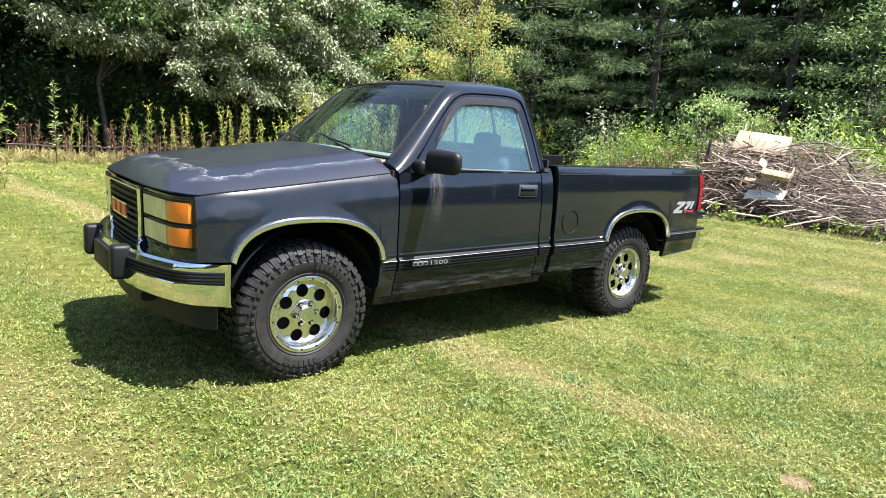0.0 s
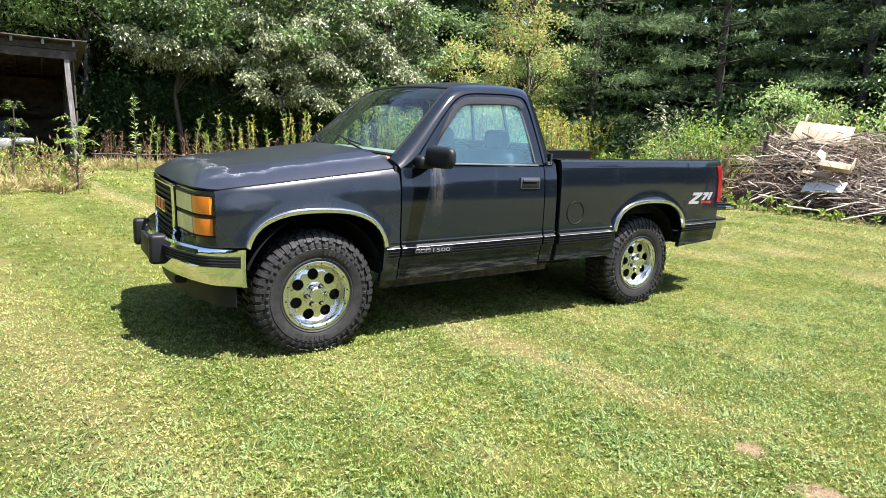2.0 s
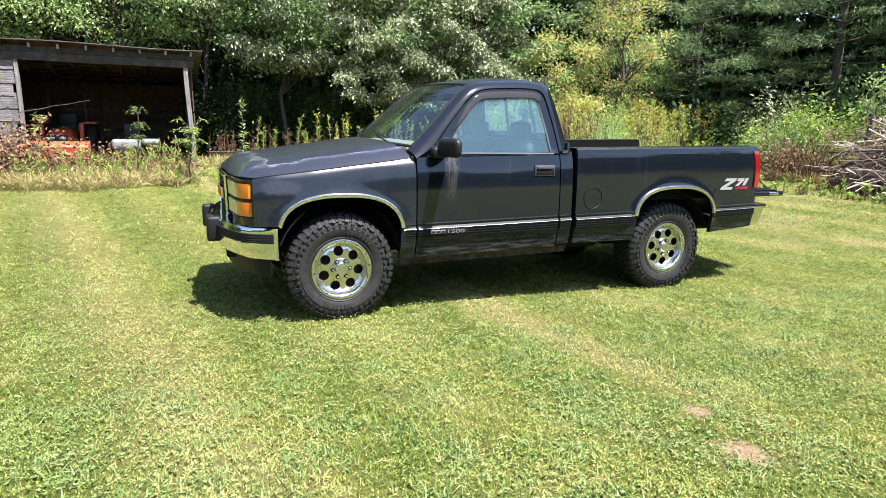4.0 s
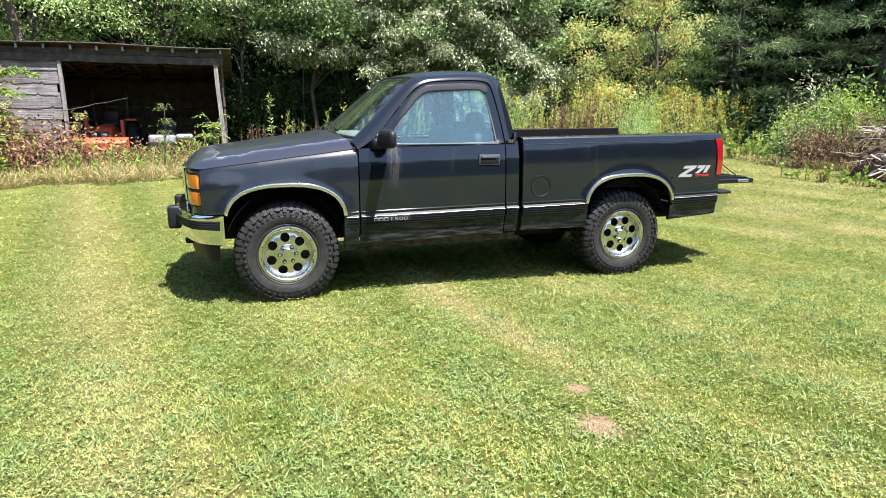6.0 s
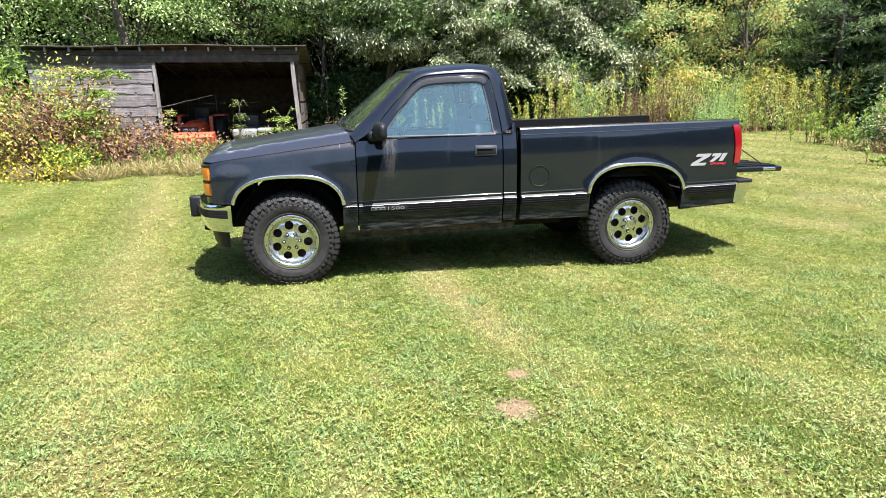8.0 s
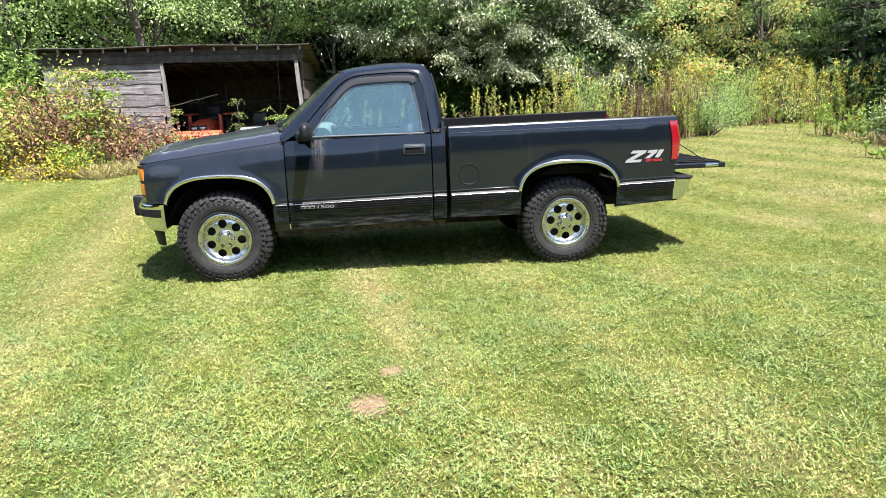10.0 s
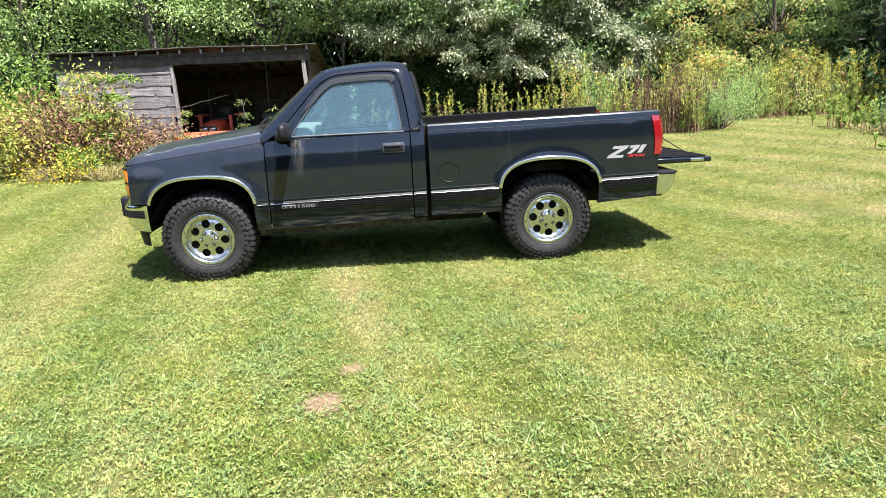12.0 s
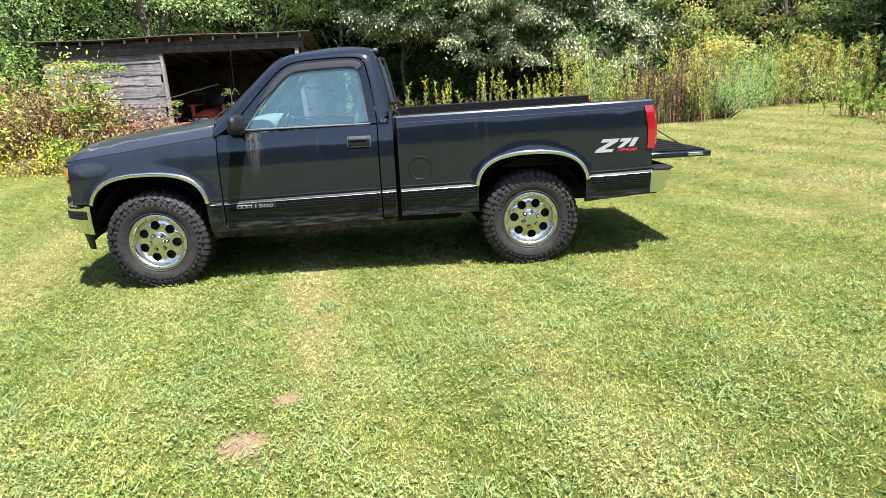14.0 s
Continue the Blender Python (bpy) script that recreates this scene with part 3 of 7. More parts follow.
# ---- shed ----
old_wood = material("weathered_grey_wood", rough=0.85)
p = place(old_wood)
stretch = node(old_wood, "Mapping")
stretch.inputs["Scale"].default_value = (0.5, 6, 15)
link(old_wood, p, stretch.inputs["Vector"])
info = node(old_wood, "ObjectInfo")
g = grain(old_wood, 2.5, 6, 0.7, stretch.outputs[0])
c = ramp(old_wood, g, [(0.30, (0.045, 0.040, 0.037)), (0.44, (0.165, 0.152, 0.146)), (0.74, (0.35, 0.33, 0.32))])
tone = ramp(old_wood, info.outputs["Random"], [(0.0, (0.62, 0.60, 0.60)), (1.0, (1.0, 0.98, 0.98))])
stain = ramp(old_wood, grain(old_wood, 2.6, 5, 0.65), [(0.36, (0.52, 0.50, 0.50)), (0.60, (1.0, 1.0, 1.0))])
link(old_wood, mix(old_wood, 1.0, mix(old_wood, 1.0, c, tone, "MULTIPLY"), stain, "MULTIPLY"), bsdf(old_wood).inputs["Base Color"])
bump(old_wood, g, 0.7, 0.02)
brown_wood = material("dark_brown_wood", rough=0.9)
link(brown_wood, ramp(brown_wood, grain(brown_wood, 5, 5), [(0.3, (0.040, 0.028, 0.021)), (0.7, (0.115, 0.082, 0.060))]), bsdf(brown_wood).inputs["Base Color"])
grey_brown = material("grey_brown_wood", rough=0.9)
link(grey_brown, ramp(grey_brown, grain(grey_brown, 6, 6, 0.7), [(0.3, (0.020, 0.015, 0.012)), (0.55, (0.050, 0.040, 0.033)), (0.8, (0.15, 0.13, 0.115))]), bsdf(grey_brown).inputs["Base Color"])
tin = material("rusty_tin", rough=0.6, metal=0.3)
link(tin, ramp(tin, grain(tin, 3, 5), [(0.35, (0.05, 0.036, 0.03)), (0.65, (0.13, 0.12, 0.115))]), bsdf(tin).inputs["Base Color"])
orange = material("faded_orange_paint", (0.62, 0.085, 0.035), 0.45)
link(orange, ramp(orange, grain(orange, 7, 5), [(0.3, (0.40, 0.06, 0.03)), (0.6, (0.70, 0.11, 0.045))]), bsdf(orange).inputs["Base Color"])
pale_grey = material("pale_grey_paint", (0.42, 0.43, 0.42), 0.5)
link(pale_grey, ramp(pale_grey, grain(pale_grey, 9, 5), [(0.3, (0.10, 0.105, 0.10)), (0.7, (0.28, 0.29, 0.28))]), bsdf(pale_grey).inputs["Base Color"])
dark_metal = material("dark_metal", (0.03, 0.03, 0.03), 0.5, 0.4)
lamp_glass = material("lamp_glass", (0.55, 0.57, 0.6), 0.15, 0.6)
plywood = material("weathered_plywood", rough=0.8)
link(plywood, ramp(plywood, grain(plywood, 4, 6), [(0.3, (0.27, 0.19, 0.12)), (0.7, (0.44, 0.34, 0.235))]), bsdf(plywood).inputs["Base Color"])
card = material("pale_board", rough=0.75)
link(card, ramp(card, grain(card, 6, 5), [(0.3, (0.55, 0.50, 0.42)), (0.7, (0.78, 0.74, 0.66))]), bsdf(card).inputs["Base Color"])


def bar(x0, x1, y0, y1, z0, z1, cuts=8, wave=0.0, seed=0, tip=0.0):
    """A sawn board along its longest side, with a slightly bent and uneven edge. tip: how far its foot leans to the front."""
    rng = np.random.default_rng(seed)
    axis = int(np.argmax([x1 - x0, y1 - y0, z1 - z0]))
    lo, hi = np.array([x0, y0, z0], float), np.array([x1, y1, z1], float)
    a, b = [k for k in range(3) if k != axis]
    ph = rng.uniform(0, 6, 3)
    rough = 0.12 * rng.normal(size=cuts + 1) + np.interp(np.arange(cuts + 1), np.sort(rng.uniform(0, cuts, 7)), rng.uniform(-0.9, 0.9, 7))
    rough += 1.6 * (rng.random(cuts + 1) > 0.96)
    rings = []
    for k in range(cuts + 1):
        t = k / cuts
        ring = []
        for u, v in ((0, 0), (1, 0), (1, 1), (0, 1)):
            q = np.zeros(3)
            q[axis] = lo[axis] + (hi[axis] - lo[axis]) * t
            q[a] = (lo[a], hi[a])[u]
            q[b] = (lo[b], hi[b])[v]
            if axis == 0 and v == 0:
                q[2] += wave * rough[k]
                q[1] -= tip
            elif axis != 0:
                q[a] += wave * math.sin(5 * t + ph[0])
            ring.append(q)
        rings.append(ring)
    v = np.array(rings).reshape(-1, 3)
    i = np.arange(cuts)[:, None] * 4
    j = np.arange(4)[None]
    f = np.stack([i + j, i + (j + 1) % 4, i + 4 + (j + 1) % 4, i + 4 + j], -1).reshape(-1, 4)
    ends = np.array([[3, 2, 1, 0], [4 * cuts, 4 * cuts + 1, 4 * cuts + 2, 4 * cuts + 3]])
    return v, np.concatenate([f, ends])


post_wood = material("split_post_wood", rough=0.9)
up = node(post_wood, "Mapping")
up.inputs["Scale"].default_value = (14, 14, 1.0)
link(post_wood, place(post_wood), up.inputs["Vector"])
g = grain(post_wood, 2.5, 6, 0.7, up.outputs[0])
link(post_wood, ramp(post_wood, g, [(0.3, (0.07, 0.06, 0.054)), (0.55, (0.20, 0.185, 0.17)), (0.75, (0.36, 0.34, 0.32))]), bsdf(post_wood).inputs["Base Color"])
bump(post_wood, g, 0.6, 0.02)

shed = new("shed")
tagged(shed, "weathered grey open-fronted wooden shed with rusty tin roof", "shed")
SY = 13.6
# clapboards with waney lower edges, left of the opening
tops = [2.60, 2.37, 2.07, 1.80, 1.47, 1.20, 0.86, 0.61, 0.33]
for k, z in enumerate(tops):
    foot = (tops[k + 1] if k < 8 else 0.06) - 0.035
    thing_np("siding_board", bar(-7.5, -4.42 + 0.05 * math.sin(k * 2.3), SY - 0.007, SY + 0.007, foot, z + 0.02, 70, 0.034, k, 0.017), old_wood, shed)
    thing_np("siding_board", bar(-7.52, -7.48, SY + 0.05, 18.0, z - 0.31, z + 0.02, 4, 0.01, k + 30), old_wood, shed)
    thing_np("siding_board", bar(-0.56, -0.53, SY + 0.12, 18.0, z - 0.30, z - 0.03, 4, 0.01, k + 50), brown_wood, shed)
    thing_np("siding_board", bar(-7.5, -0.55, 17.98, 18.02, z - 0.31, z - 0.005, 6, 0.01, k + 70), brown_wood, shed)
v, f = bar(-0.69, -0.585, SY - 0.06, SY + 0.06, 0.0, 2.66, 10, 0.015, 3)
v[:, 0] -= 0.10 * (v[:, 2] / 2.66) - 0.05
thing_np("post", (v, f), post_wood, shed)
thing_np("post", bar(-4.40, -4.32, SY - 0.055, SY + 0.06, 0.0, 2.62, 10, 0.01, 4), post_wood, shed)
thing_np("post", bar(-7.5, -7.38, SY + 0.03, SY + 0.13, 0.0, 2.62, 4, 0.0, 5), old_wood, shed)
thing_np("beam", bar(-7.6, -0.50, SY - 0.07, SY + 0.03, 2.575, 2.755, 40, 0.010, 6), grey_brown, shed)
thing_np("fascia_board", bar(-7.6, -0.46, SY - 0.03, SY + 0.02, 2.765, 2.90, 40, 0.010, 7), grey_brown, shed)
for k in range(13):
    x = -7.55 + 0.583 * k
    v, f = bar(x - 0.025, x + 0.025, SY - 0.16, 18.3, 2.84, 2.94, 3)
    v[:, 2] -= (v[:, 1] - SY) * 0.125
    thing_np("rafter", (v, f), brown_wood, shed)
    thing_np("rafter_end", bar(x - 0.026, x + 0.026, SY - 0.172, SY - 0.160, 2.855, 2.962, 1), pale_grey, shed)
n = 90
roof_v, roof_f = [], []
xs = np.linspace(-7.85, -0.28, n)
for yy in (SY - 0.24, 15.0, 16.6, 18.45):
    z = 2.985 - (yy - SY) * 0.125 + 0.005 * np.sin(xs * 40) + 0.02 * np.sin(xs * 1.3)
    roof_v.append(np.stack([xs, np.full(n, yy), z], -1))
top_v = np.concatenate(roof_v)
bot_v = top_v - [0, 0, 0.02]
i = (np.arange(3)[:, None] * n + np.arange(n - 1)[None]).reshape(-1)
q = np.stack([i, i + 1, i + n + 1, i + n], -1)
edge = np.arange(n - 1)
rim = np.stack([edge, edge + 1, edge + 1 + 4 * n, edge + 4 * n], -1)
thing_np("roof", (np.concatenate([top_v, bot_v]), np.concatenate([q, q + 4 * n, rim])), tin, shed)
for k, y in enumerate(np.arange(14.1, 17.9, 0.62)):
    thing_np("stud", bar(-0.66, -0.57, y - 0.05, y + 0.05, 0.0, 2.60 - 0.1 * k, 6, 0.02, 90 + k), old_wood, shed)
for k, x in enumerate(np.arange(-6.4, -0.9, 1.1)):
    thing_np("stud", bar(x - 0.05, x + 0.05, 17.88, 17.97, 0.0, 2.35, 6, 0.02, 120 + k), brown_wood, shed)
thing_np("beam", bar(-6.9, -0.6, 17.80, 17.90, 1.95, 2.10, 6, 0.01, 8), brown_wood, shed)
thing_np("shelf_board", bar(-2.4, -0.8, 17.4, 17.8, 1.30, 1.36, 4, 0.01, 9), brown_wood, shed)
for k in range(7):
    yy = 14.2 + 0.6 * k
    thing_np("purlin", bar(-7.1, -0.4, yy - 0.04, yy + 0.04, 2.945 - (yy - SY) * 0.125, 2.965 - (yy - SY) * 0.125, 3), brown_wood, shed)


def bm_np(fill):
    bm = bmesh.new()
    fill(bm)
    return bm


# ---- tractor and mower in the shed ----
def tractor():
    root = new("tractor")
    root.location = (-3.80, 15.1, 0.06)
    tagged(root, "faded orange compact tractor with a front bucket, in the shed", "tractor")
    # bonnet with a crowned top that falls towards the nose
    bm = bmesh.new()
    net = []
    for y in np.linspace(-0.62, 0.75, 9):
        u = (y + 0.62) / 1.37
        top = 0.76 + 0.17 * min(1.0, u * 2.2) ** 0.6
        net.append([(0.31 * math.cos(a), y, 0.50 + (top - 0.50) * abs(math.sin(a)) ** 0.45) for a in np.linspace(0, math.pi, 17)])
    vs = grid_into(bm, net)
    bm.faces.new(vs[0])
    bm.faces.new(vs[-1])
    part("hood", bm, orange, root)
    part("grille", box(-0.24, 0.24, -0.655, -0.615, 0.50, 0.76, bevel=0.03, seg=3), dark_metal, root, "black grille")
    for s in (-1, 1):
        part("headlamp", box(s * 0.12 - 0.075, s * 0.12 + 0.075, -0.675, -0.645, 0.62, 0.71, bevel=0.02), lamp_glass, root, "clear headlamp")
        part("loader_arm", box(s * 0.46 - 0.04, s * 0.46 + 0.04, -1.35, 0.9, 0.42, 0.56, bevel=0.02), orange, root)
        part("loader_post", box(s * 0.46 - 0.05, s * 0.46 + 0.05, 0.2, 0.34, 0.3, 1.05, bevel=0.02), orange, root)
        part("front_wheel", bm_np(lambda bm: lathe_x(bm, s * 0.52, -0.2, 0.30, 0.30, 0.17)), rubber, root)
        part("rear_wheel", bm_np(lambda bm: lathe_x(bm, s * 0.62, 1.15, 0.52, 0.52, 0.28)), rubber, root)
        part("fender", box(s * 0.62 - 0.16, s * 0.62 + 0.16, 0.7, 1.6, 1.02, 1.08, bevel=0.02), orange, root)
        part("roll_bar", box(s * 0.45 - 0.03, s * 0.45 + 0.03, 1.45, 1.52, 0.6, 1.9, bevel=0.01), dark_metal, root)
    bm = bmesh.new()
    prof = [(-1.05, 0.62), (-1.55, 0.56), (-1.62, 0.50), (-1.50, 0.28), (-1.72, 0.20), (-1.74, 0.17), (-1.05, 0.17)]
    a = [bm.verts.new((-0.72, y, z)) for y, z in prof]
    b = [bm.verts.new((0.78, y, z)) for y, z in prof]
    for i in range(len(prof)):
        j = (i + 1) % len(prof)
        bm.faces.new((a[i], a[j], b[j], b[i]))
    bm.faces.new(a)
    bm.faces.new(b[::-1])
    part("bucket", bm, orange, root, "dented orange loader bucket", 0)
    part("seat", box(-0.22, 0.22, 1.05, 1.45, 0.85, 0.98, bevel=0.05), dark_metal, root)
    part("seat_back", box(-0.22, 0.22, 1.38, 1.48, 0.95, 1.30, bevel=0.05), dark_metal, root)
    return root


def lathe_x(bm, x, y, z, r, w):
    """A tyre on an axle that runs along x."""
    prof = [(r * 0.45, -w / 2), (r * 0.9, -w / 2), (r, -w * 0.35), (r, w * 0.35), (r * 0.9, w / 2), (r * 0.45, w / 2)]
    tmp = []
    for k in range(24):
        a = 2 * math.pi * k / 24
        tmp.append([bm.verts.new((x + q, y + rr * math.cos(a), z + rr * math.sin(a))) for rr, q in prof])
    for k in range(24):
        a, b = tmp[k], tmp[(k + 1) % 24]
        for i in range(6):
            bm.faces.new((a[i], a[(i + 1) % 6], b[(i + 1) % 6], b[i]))


tractor()


def mower():
    root = new("riding_mower")
    root.location = (-2.0, 14.3, 0.06)
    tagged(root, "pale grey old riding mower parked in the shed", "riding mower")
    part("hood", box(-0.55, 0.15, -0.30, 0.25, 0.42, 0.68, bevel=0.07, seg=3), pale_grey, root)
    part("grille", box(-0.50, 0.10, -0.325, -0.295, 0.30, 0.50, bevel=0.02), dark_metal, root)
    part("fender", box(0.15, 0.58, -0.34, 0.30, 0.55, 0.70, bevel=0.06, seg=3), pale_grey, root)
    part("seat", box(-0.30, 0.10, 0.45, 0.85, 0.62, 0.72, bevel=0.04), dark_metal, root)
    part("seat_back", box(-0.30, 0.10, 0.80, 0.90, 0.70, 1.05, bevel=0.04), dark_metal, root)
    for s in (-1, 1):
        part("wheel", bm_np(lambda bm: lathe_x(bm, s * 0.42, -0.05, 0.20, 0.20, 0.14)), rubber, root)
        part("wheel", bm_np(lambda bm: lathe_x(bm, s * 0.44, 0.75, 0.25, 0.25, 0.2)), rubber, root)


mower()

# ---- weeds and shrubs ----


def stalks(rng, xy, heights, leaf_len, leaf_wid, per, lean=0.10, droop=0.25, leaf_from=0.25):
    """Upright stems with leaves all the way up. Gives stems, leaves and the tips."""
    stems, at, outs = [], [], []
    tips = []
    for (x, y), h in zip(xy, heights):
        z = float(ground_z(x, y))
        d = rng.normal(0, lean, 2) * h
        path = np.array([(x, y, z - 0.02), (x + d[0] * 0.3, y + d[1] * 0.3, z + h * 0.5), (x + d[0], y + d[1], z + h)])
        stems.append(tube(path, [0.013, 0.010, 0.004], 3))
        t = rng.uniform(leaf_from, 1.0, per)
        p = np.stack([np.interp(t, [0, 0.5, 1], path[:, k]) for k in range(3)], -1)
        a = rng.uniform(0, 2 * np.pi, per)
        at.append(p)
        outs.append(np.stack([np.cos(a), np.sin(a), np.full(per, 0.95)], -1) * 1.8)
        tips.append(path[2])
    at, outs = np.concatenate(at), np.concatenate(outs)
    return joined(stems), leaves(rng, at, leaf_len, leaf_wid, 0.5, outs, droop), np.array(tips)


brown_stalk = leaf_material("dead_brown_stalks", [(0.1, (0.035, 0.022, 0.015)), (0.5, (0.10, 0.060, 0.034)), (0.9, (0.25, 0.16, 0.085))], 0.7, 0.2)


def weed_bank(name, rng, xy, h0, h1, per, leaf_len, leaf_wid, label, flowers=0.3, leaf_mat=None, dry=0.25, leaf_from=0.3):
    """A bank of tall weeds as one mass: stems, green leaves, dry lower leaves and yellow heads."""
    n = len(xy)
    hs = (h0 + (h1 - h0) * rng.uniform(0, 1, n) ** 1.5) * (0.95 + 0.2 * np.sin(xy[:, 0] * 1.9) * np.cos(xy[:, 1] * 1.4))
    st, lv, tips = stalks(rng, xy, hs, leaf_len, leaf_wid, per, 0.08, 0.1, leaf_from)
    root = thing_np(name, lv, leaf_mat or leaf_weed)
    tagged(root, label, "weeds", kind="stuff")
    tagged(thing_np("stems", st, brown_stalk if leaf_mat else dry_mat, root), kind="stuff")
    if dry:
        k = rng.random(n) < dry
        p = np.repeat(xy[k], 14, 0)
        at = np.column_stack([p + rng.normal(0, 0.05, p.shape), ground_z(p[:, 0], p[:, 1]) + rng.uniform(0.05, 0.95, len(p)) * np.repeat(hs[k], 14)])
        tagged(thing_np("dry_leaves", leaves(rng, at, leaf_len * 0.9, leaf_wid, 0.2, None, 0.9), dry_mat, root), kind="stuff")
    if flowers:
        k = rng.random(n) < flowers
        p = np.repeat(tips[k], 22, 0)
        off = rng.normal(0, 1, p.shape) * [0.07, 0.07, 0.12]
        off[:, 2] -= 0.08
        tagged(thing_np("flower_heads", leaves(rng, p + off, 0.05, 0.035, 0.5), flower_mat, root), kind="stuff")
    return root


gold_leaf = leaf_material("goldenrod_leaves", [(0.1, (0.10, 0.18, 0.04)), (0.42, (0.27, 0.39, 0.08)), (0.62, (0.48, 0.52, 0.12)), (0.82, (0.66, 0.55, 0.12)), (0.95, (0.36, 0.20, 0.08))], 0.5, 0.45)


def scatter(rng, n, line, depth):
    """Points behind a front edge given by (x, y) corners."""
    line = np.array(line, float)
    x = rng.uniform(line[0, 0], line[-1, 0], n)
    return np.stack([x, np.interp(x, line[:, 0], line[:, 1]) + depth * rng.uniform(0, 1, n) ** 1.3 + 0.25 * np.sin(x * 3.1) + 0.15 * np.sin(x * 7.7)], -1)


rng = np.random.default_rng(31)


def clumped(rng, n, line, depth, spots, width):
    """Points gathered round a few spots along a front edge."""
    line = np.array(line, float)
    x = rng.choice(spots, n) + rng.normal(0, width, n)
    return np.stack([x, np.interp(x, line[:, 0], line[:, 1]) + depth * rng.uniform(0, 1, n) ** 1.4], -1)


EDGE = [(2.4, 13.0), (6.0, 12.0), (8.5, 11.0), (10.6, 11.0), (11.6, 13.6), (16.5, 15.2)]
weed_bank("goldenrod_bank", rng, clumped(rng, 84, EDGE, 1.6, [3.4, 4.3, 4.6, 5.0, 5.4, 5.9, 6.2, 6.7, 7.1], 0.18), 0.6, 1.75, 60, 0.085, 0.022, "slender goldenrod stalks with yellowing leaves and brown stems", 0.08, gold_leaf, 0.3, 0.40)
weed_bank("dry_weeds", rng, scatter(rng, 120, [(2.0, 13.2), (6.6, 11.9)], 1.4), 0.35, 1.0, 18, 0.09, 0.020, "withered brown stalks along the woods' edge", 0.0, brown_stalk, 0.35)
weed_bank("goldenrod_bank", rng, scatter(rng, 360, [(6.6, 11.8), (8.5, 11.0), (10.6, 11.0), (11.6, 13.6), (16.5, 15.2)], 2.6), 0.8, 2.3, 50, 0.12, 0.025, "tall goldenrod weeds with yellow heads and brown stems", 0.16, gold_leaf, 0.5, 0.30)
weed_bank("goldenrod_bank", rng, scatter(rng, 360, [(10.8, 13.4), (12.5, 14.0), (17.8, 14.4)], 2.6), 1.0, 2.2, 46, 0.12, 0.028, "tall yellowing goldenrod at the meadow's end", 0.34, gold_leaf, 0.4, 0.22)
weed_bank("dry_weeds", rng, scatter(rng, 330, [(6.6, 11.7), (8.5, 10.9), (10.6, 10.9), (11.6, 13.4), (16.5, 14.9)], 1.5), 0.7, 1.65, 26, 0.085, 0.017, "tall dark brown dead stalks among the goldenrod", 0.0, brown_stalk, 0.7)
weed_bank("weed_bank", rng, scatter(rng, 330, [(7.2, 11.2), (10.6, 10.8), (11.6, 13.2), (17.5, 14.2)], 0.9), 0.25, 0.95, 26, 0.10, 0.022, "low green and yellow weeds at the foot of the goldenrod", 0.0)
weed_bank("goldenrod_bank", rng, scatter(rng, 190, [(20.0, 17.6), (22.0, 17.1)], 2.2), 0.6, 1.7, 44, 0.12, 0.028, "yellowing goldenrod between meadow and brush", 0.25, gold_leaf, 0.4, 0.2)
weed_bank("dry_weeds", rng, clumped(rng, 150, EDGE, 1.0, [8.4, 9.2, 9.9, 10.5], 0.35), 0.8, 1.7, 40, 0.075, 0.020, "dense dark brown dead weeds before the goldenrod", 0.0, brown_stalk, 0.8)
weed_bank("dry_weeds", rng, scatter(rng, 60, [(-0.3, 14.6), (3.4, 13.8)], 1.6), 0.5, 1.25, 16, 0.10, 0.024, "withered brown weed stalks below the trees", 0.0, brown_stalk, 0.3)
weed_bank("weed_bank", rng, scatter(rng, 9, [(0.8, 14.0), (4.4, 12.8)], 1.2), 1.0, 1.9, 60, 0.13, 0.024, "tall narrow green weeds below the trees", 0.1)
weed_bank("weed_bank", rng, scatter(rng, 260, [(12.3, 7.8), (13.2, 6.0), (15.6, 5.9)], 2.6), 0.3, 1.15, 40, 0.11, 0.034, "leafy green weeds beside the brush pile", 0.06)
weed_bank("weed_bank", rng, scatter(rng, 120, [(13.4, 2.5), (14.5, 0.5), (17.5, -1.5)], 4.5), 1.2, 2.2, 34, 0.16, 0.045, "tall weeds behind the brush pile", 0.10, None, 0.5)
weed_bank("weed_bank", rng, scatter(rng, 60, [(10.3, 3.6), (10.6, 1.4), (10.9, -2.6)], 2.6), 0.06, 0.34, 14, 0.10, 0.042, "broad-leaved low weeds at the pile's foot", 0.0, None, 0.2)
weed_bank("weed_bank", rng, scatter(rng, 120, [(-4.0, 9.2), (-0.6, 9.0)], 3.6), 0.35, 0.8, 22, 0.12, 0.022, "low green weeds before the shed", 0.0)


def dry_grass(rng, n, line, depth, h0, h1):
    xy = scatter(rng, n, line, depth)
    base = np.column_stack([xy, ground_z(xy[:, 0], xy[:, 1])])
    d = rng.normal(size=(n, 3)) * [0.55, 0.55, 0.2] + [0, 0, 1]
    d /= np.linalg.norm(d, axis=1)[:, None]
    h = rng.uniform(h0, h1, (n, 1))
    s = np.cross(d, rng.normal(size=(n, 3)))
    s /= np.linalg.norm(s, axis=1)[:, None]
    s *= 0.008
    tip = base + d * h
    tip[:, 2] -= h[:, 0] * 0.25
    v = np.stack([base - s, base + d * h * 0.55 - s, tip, base + d * h * 0.55 + s], 1).reshape(-1, 3)
    return v, np.arange(4 * n).reshape(-1, 4)


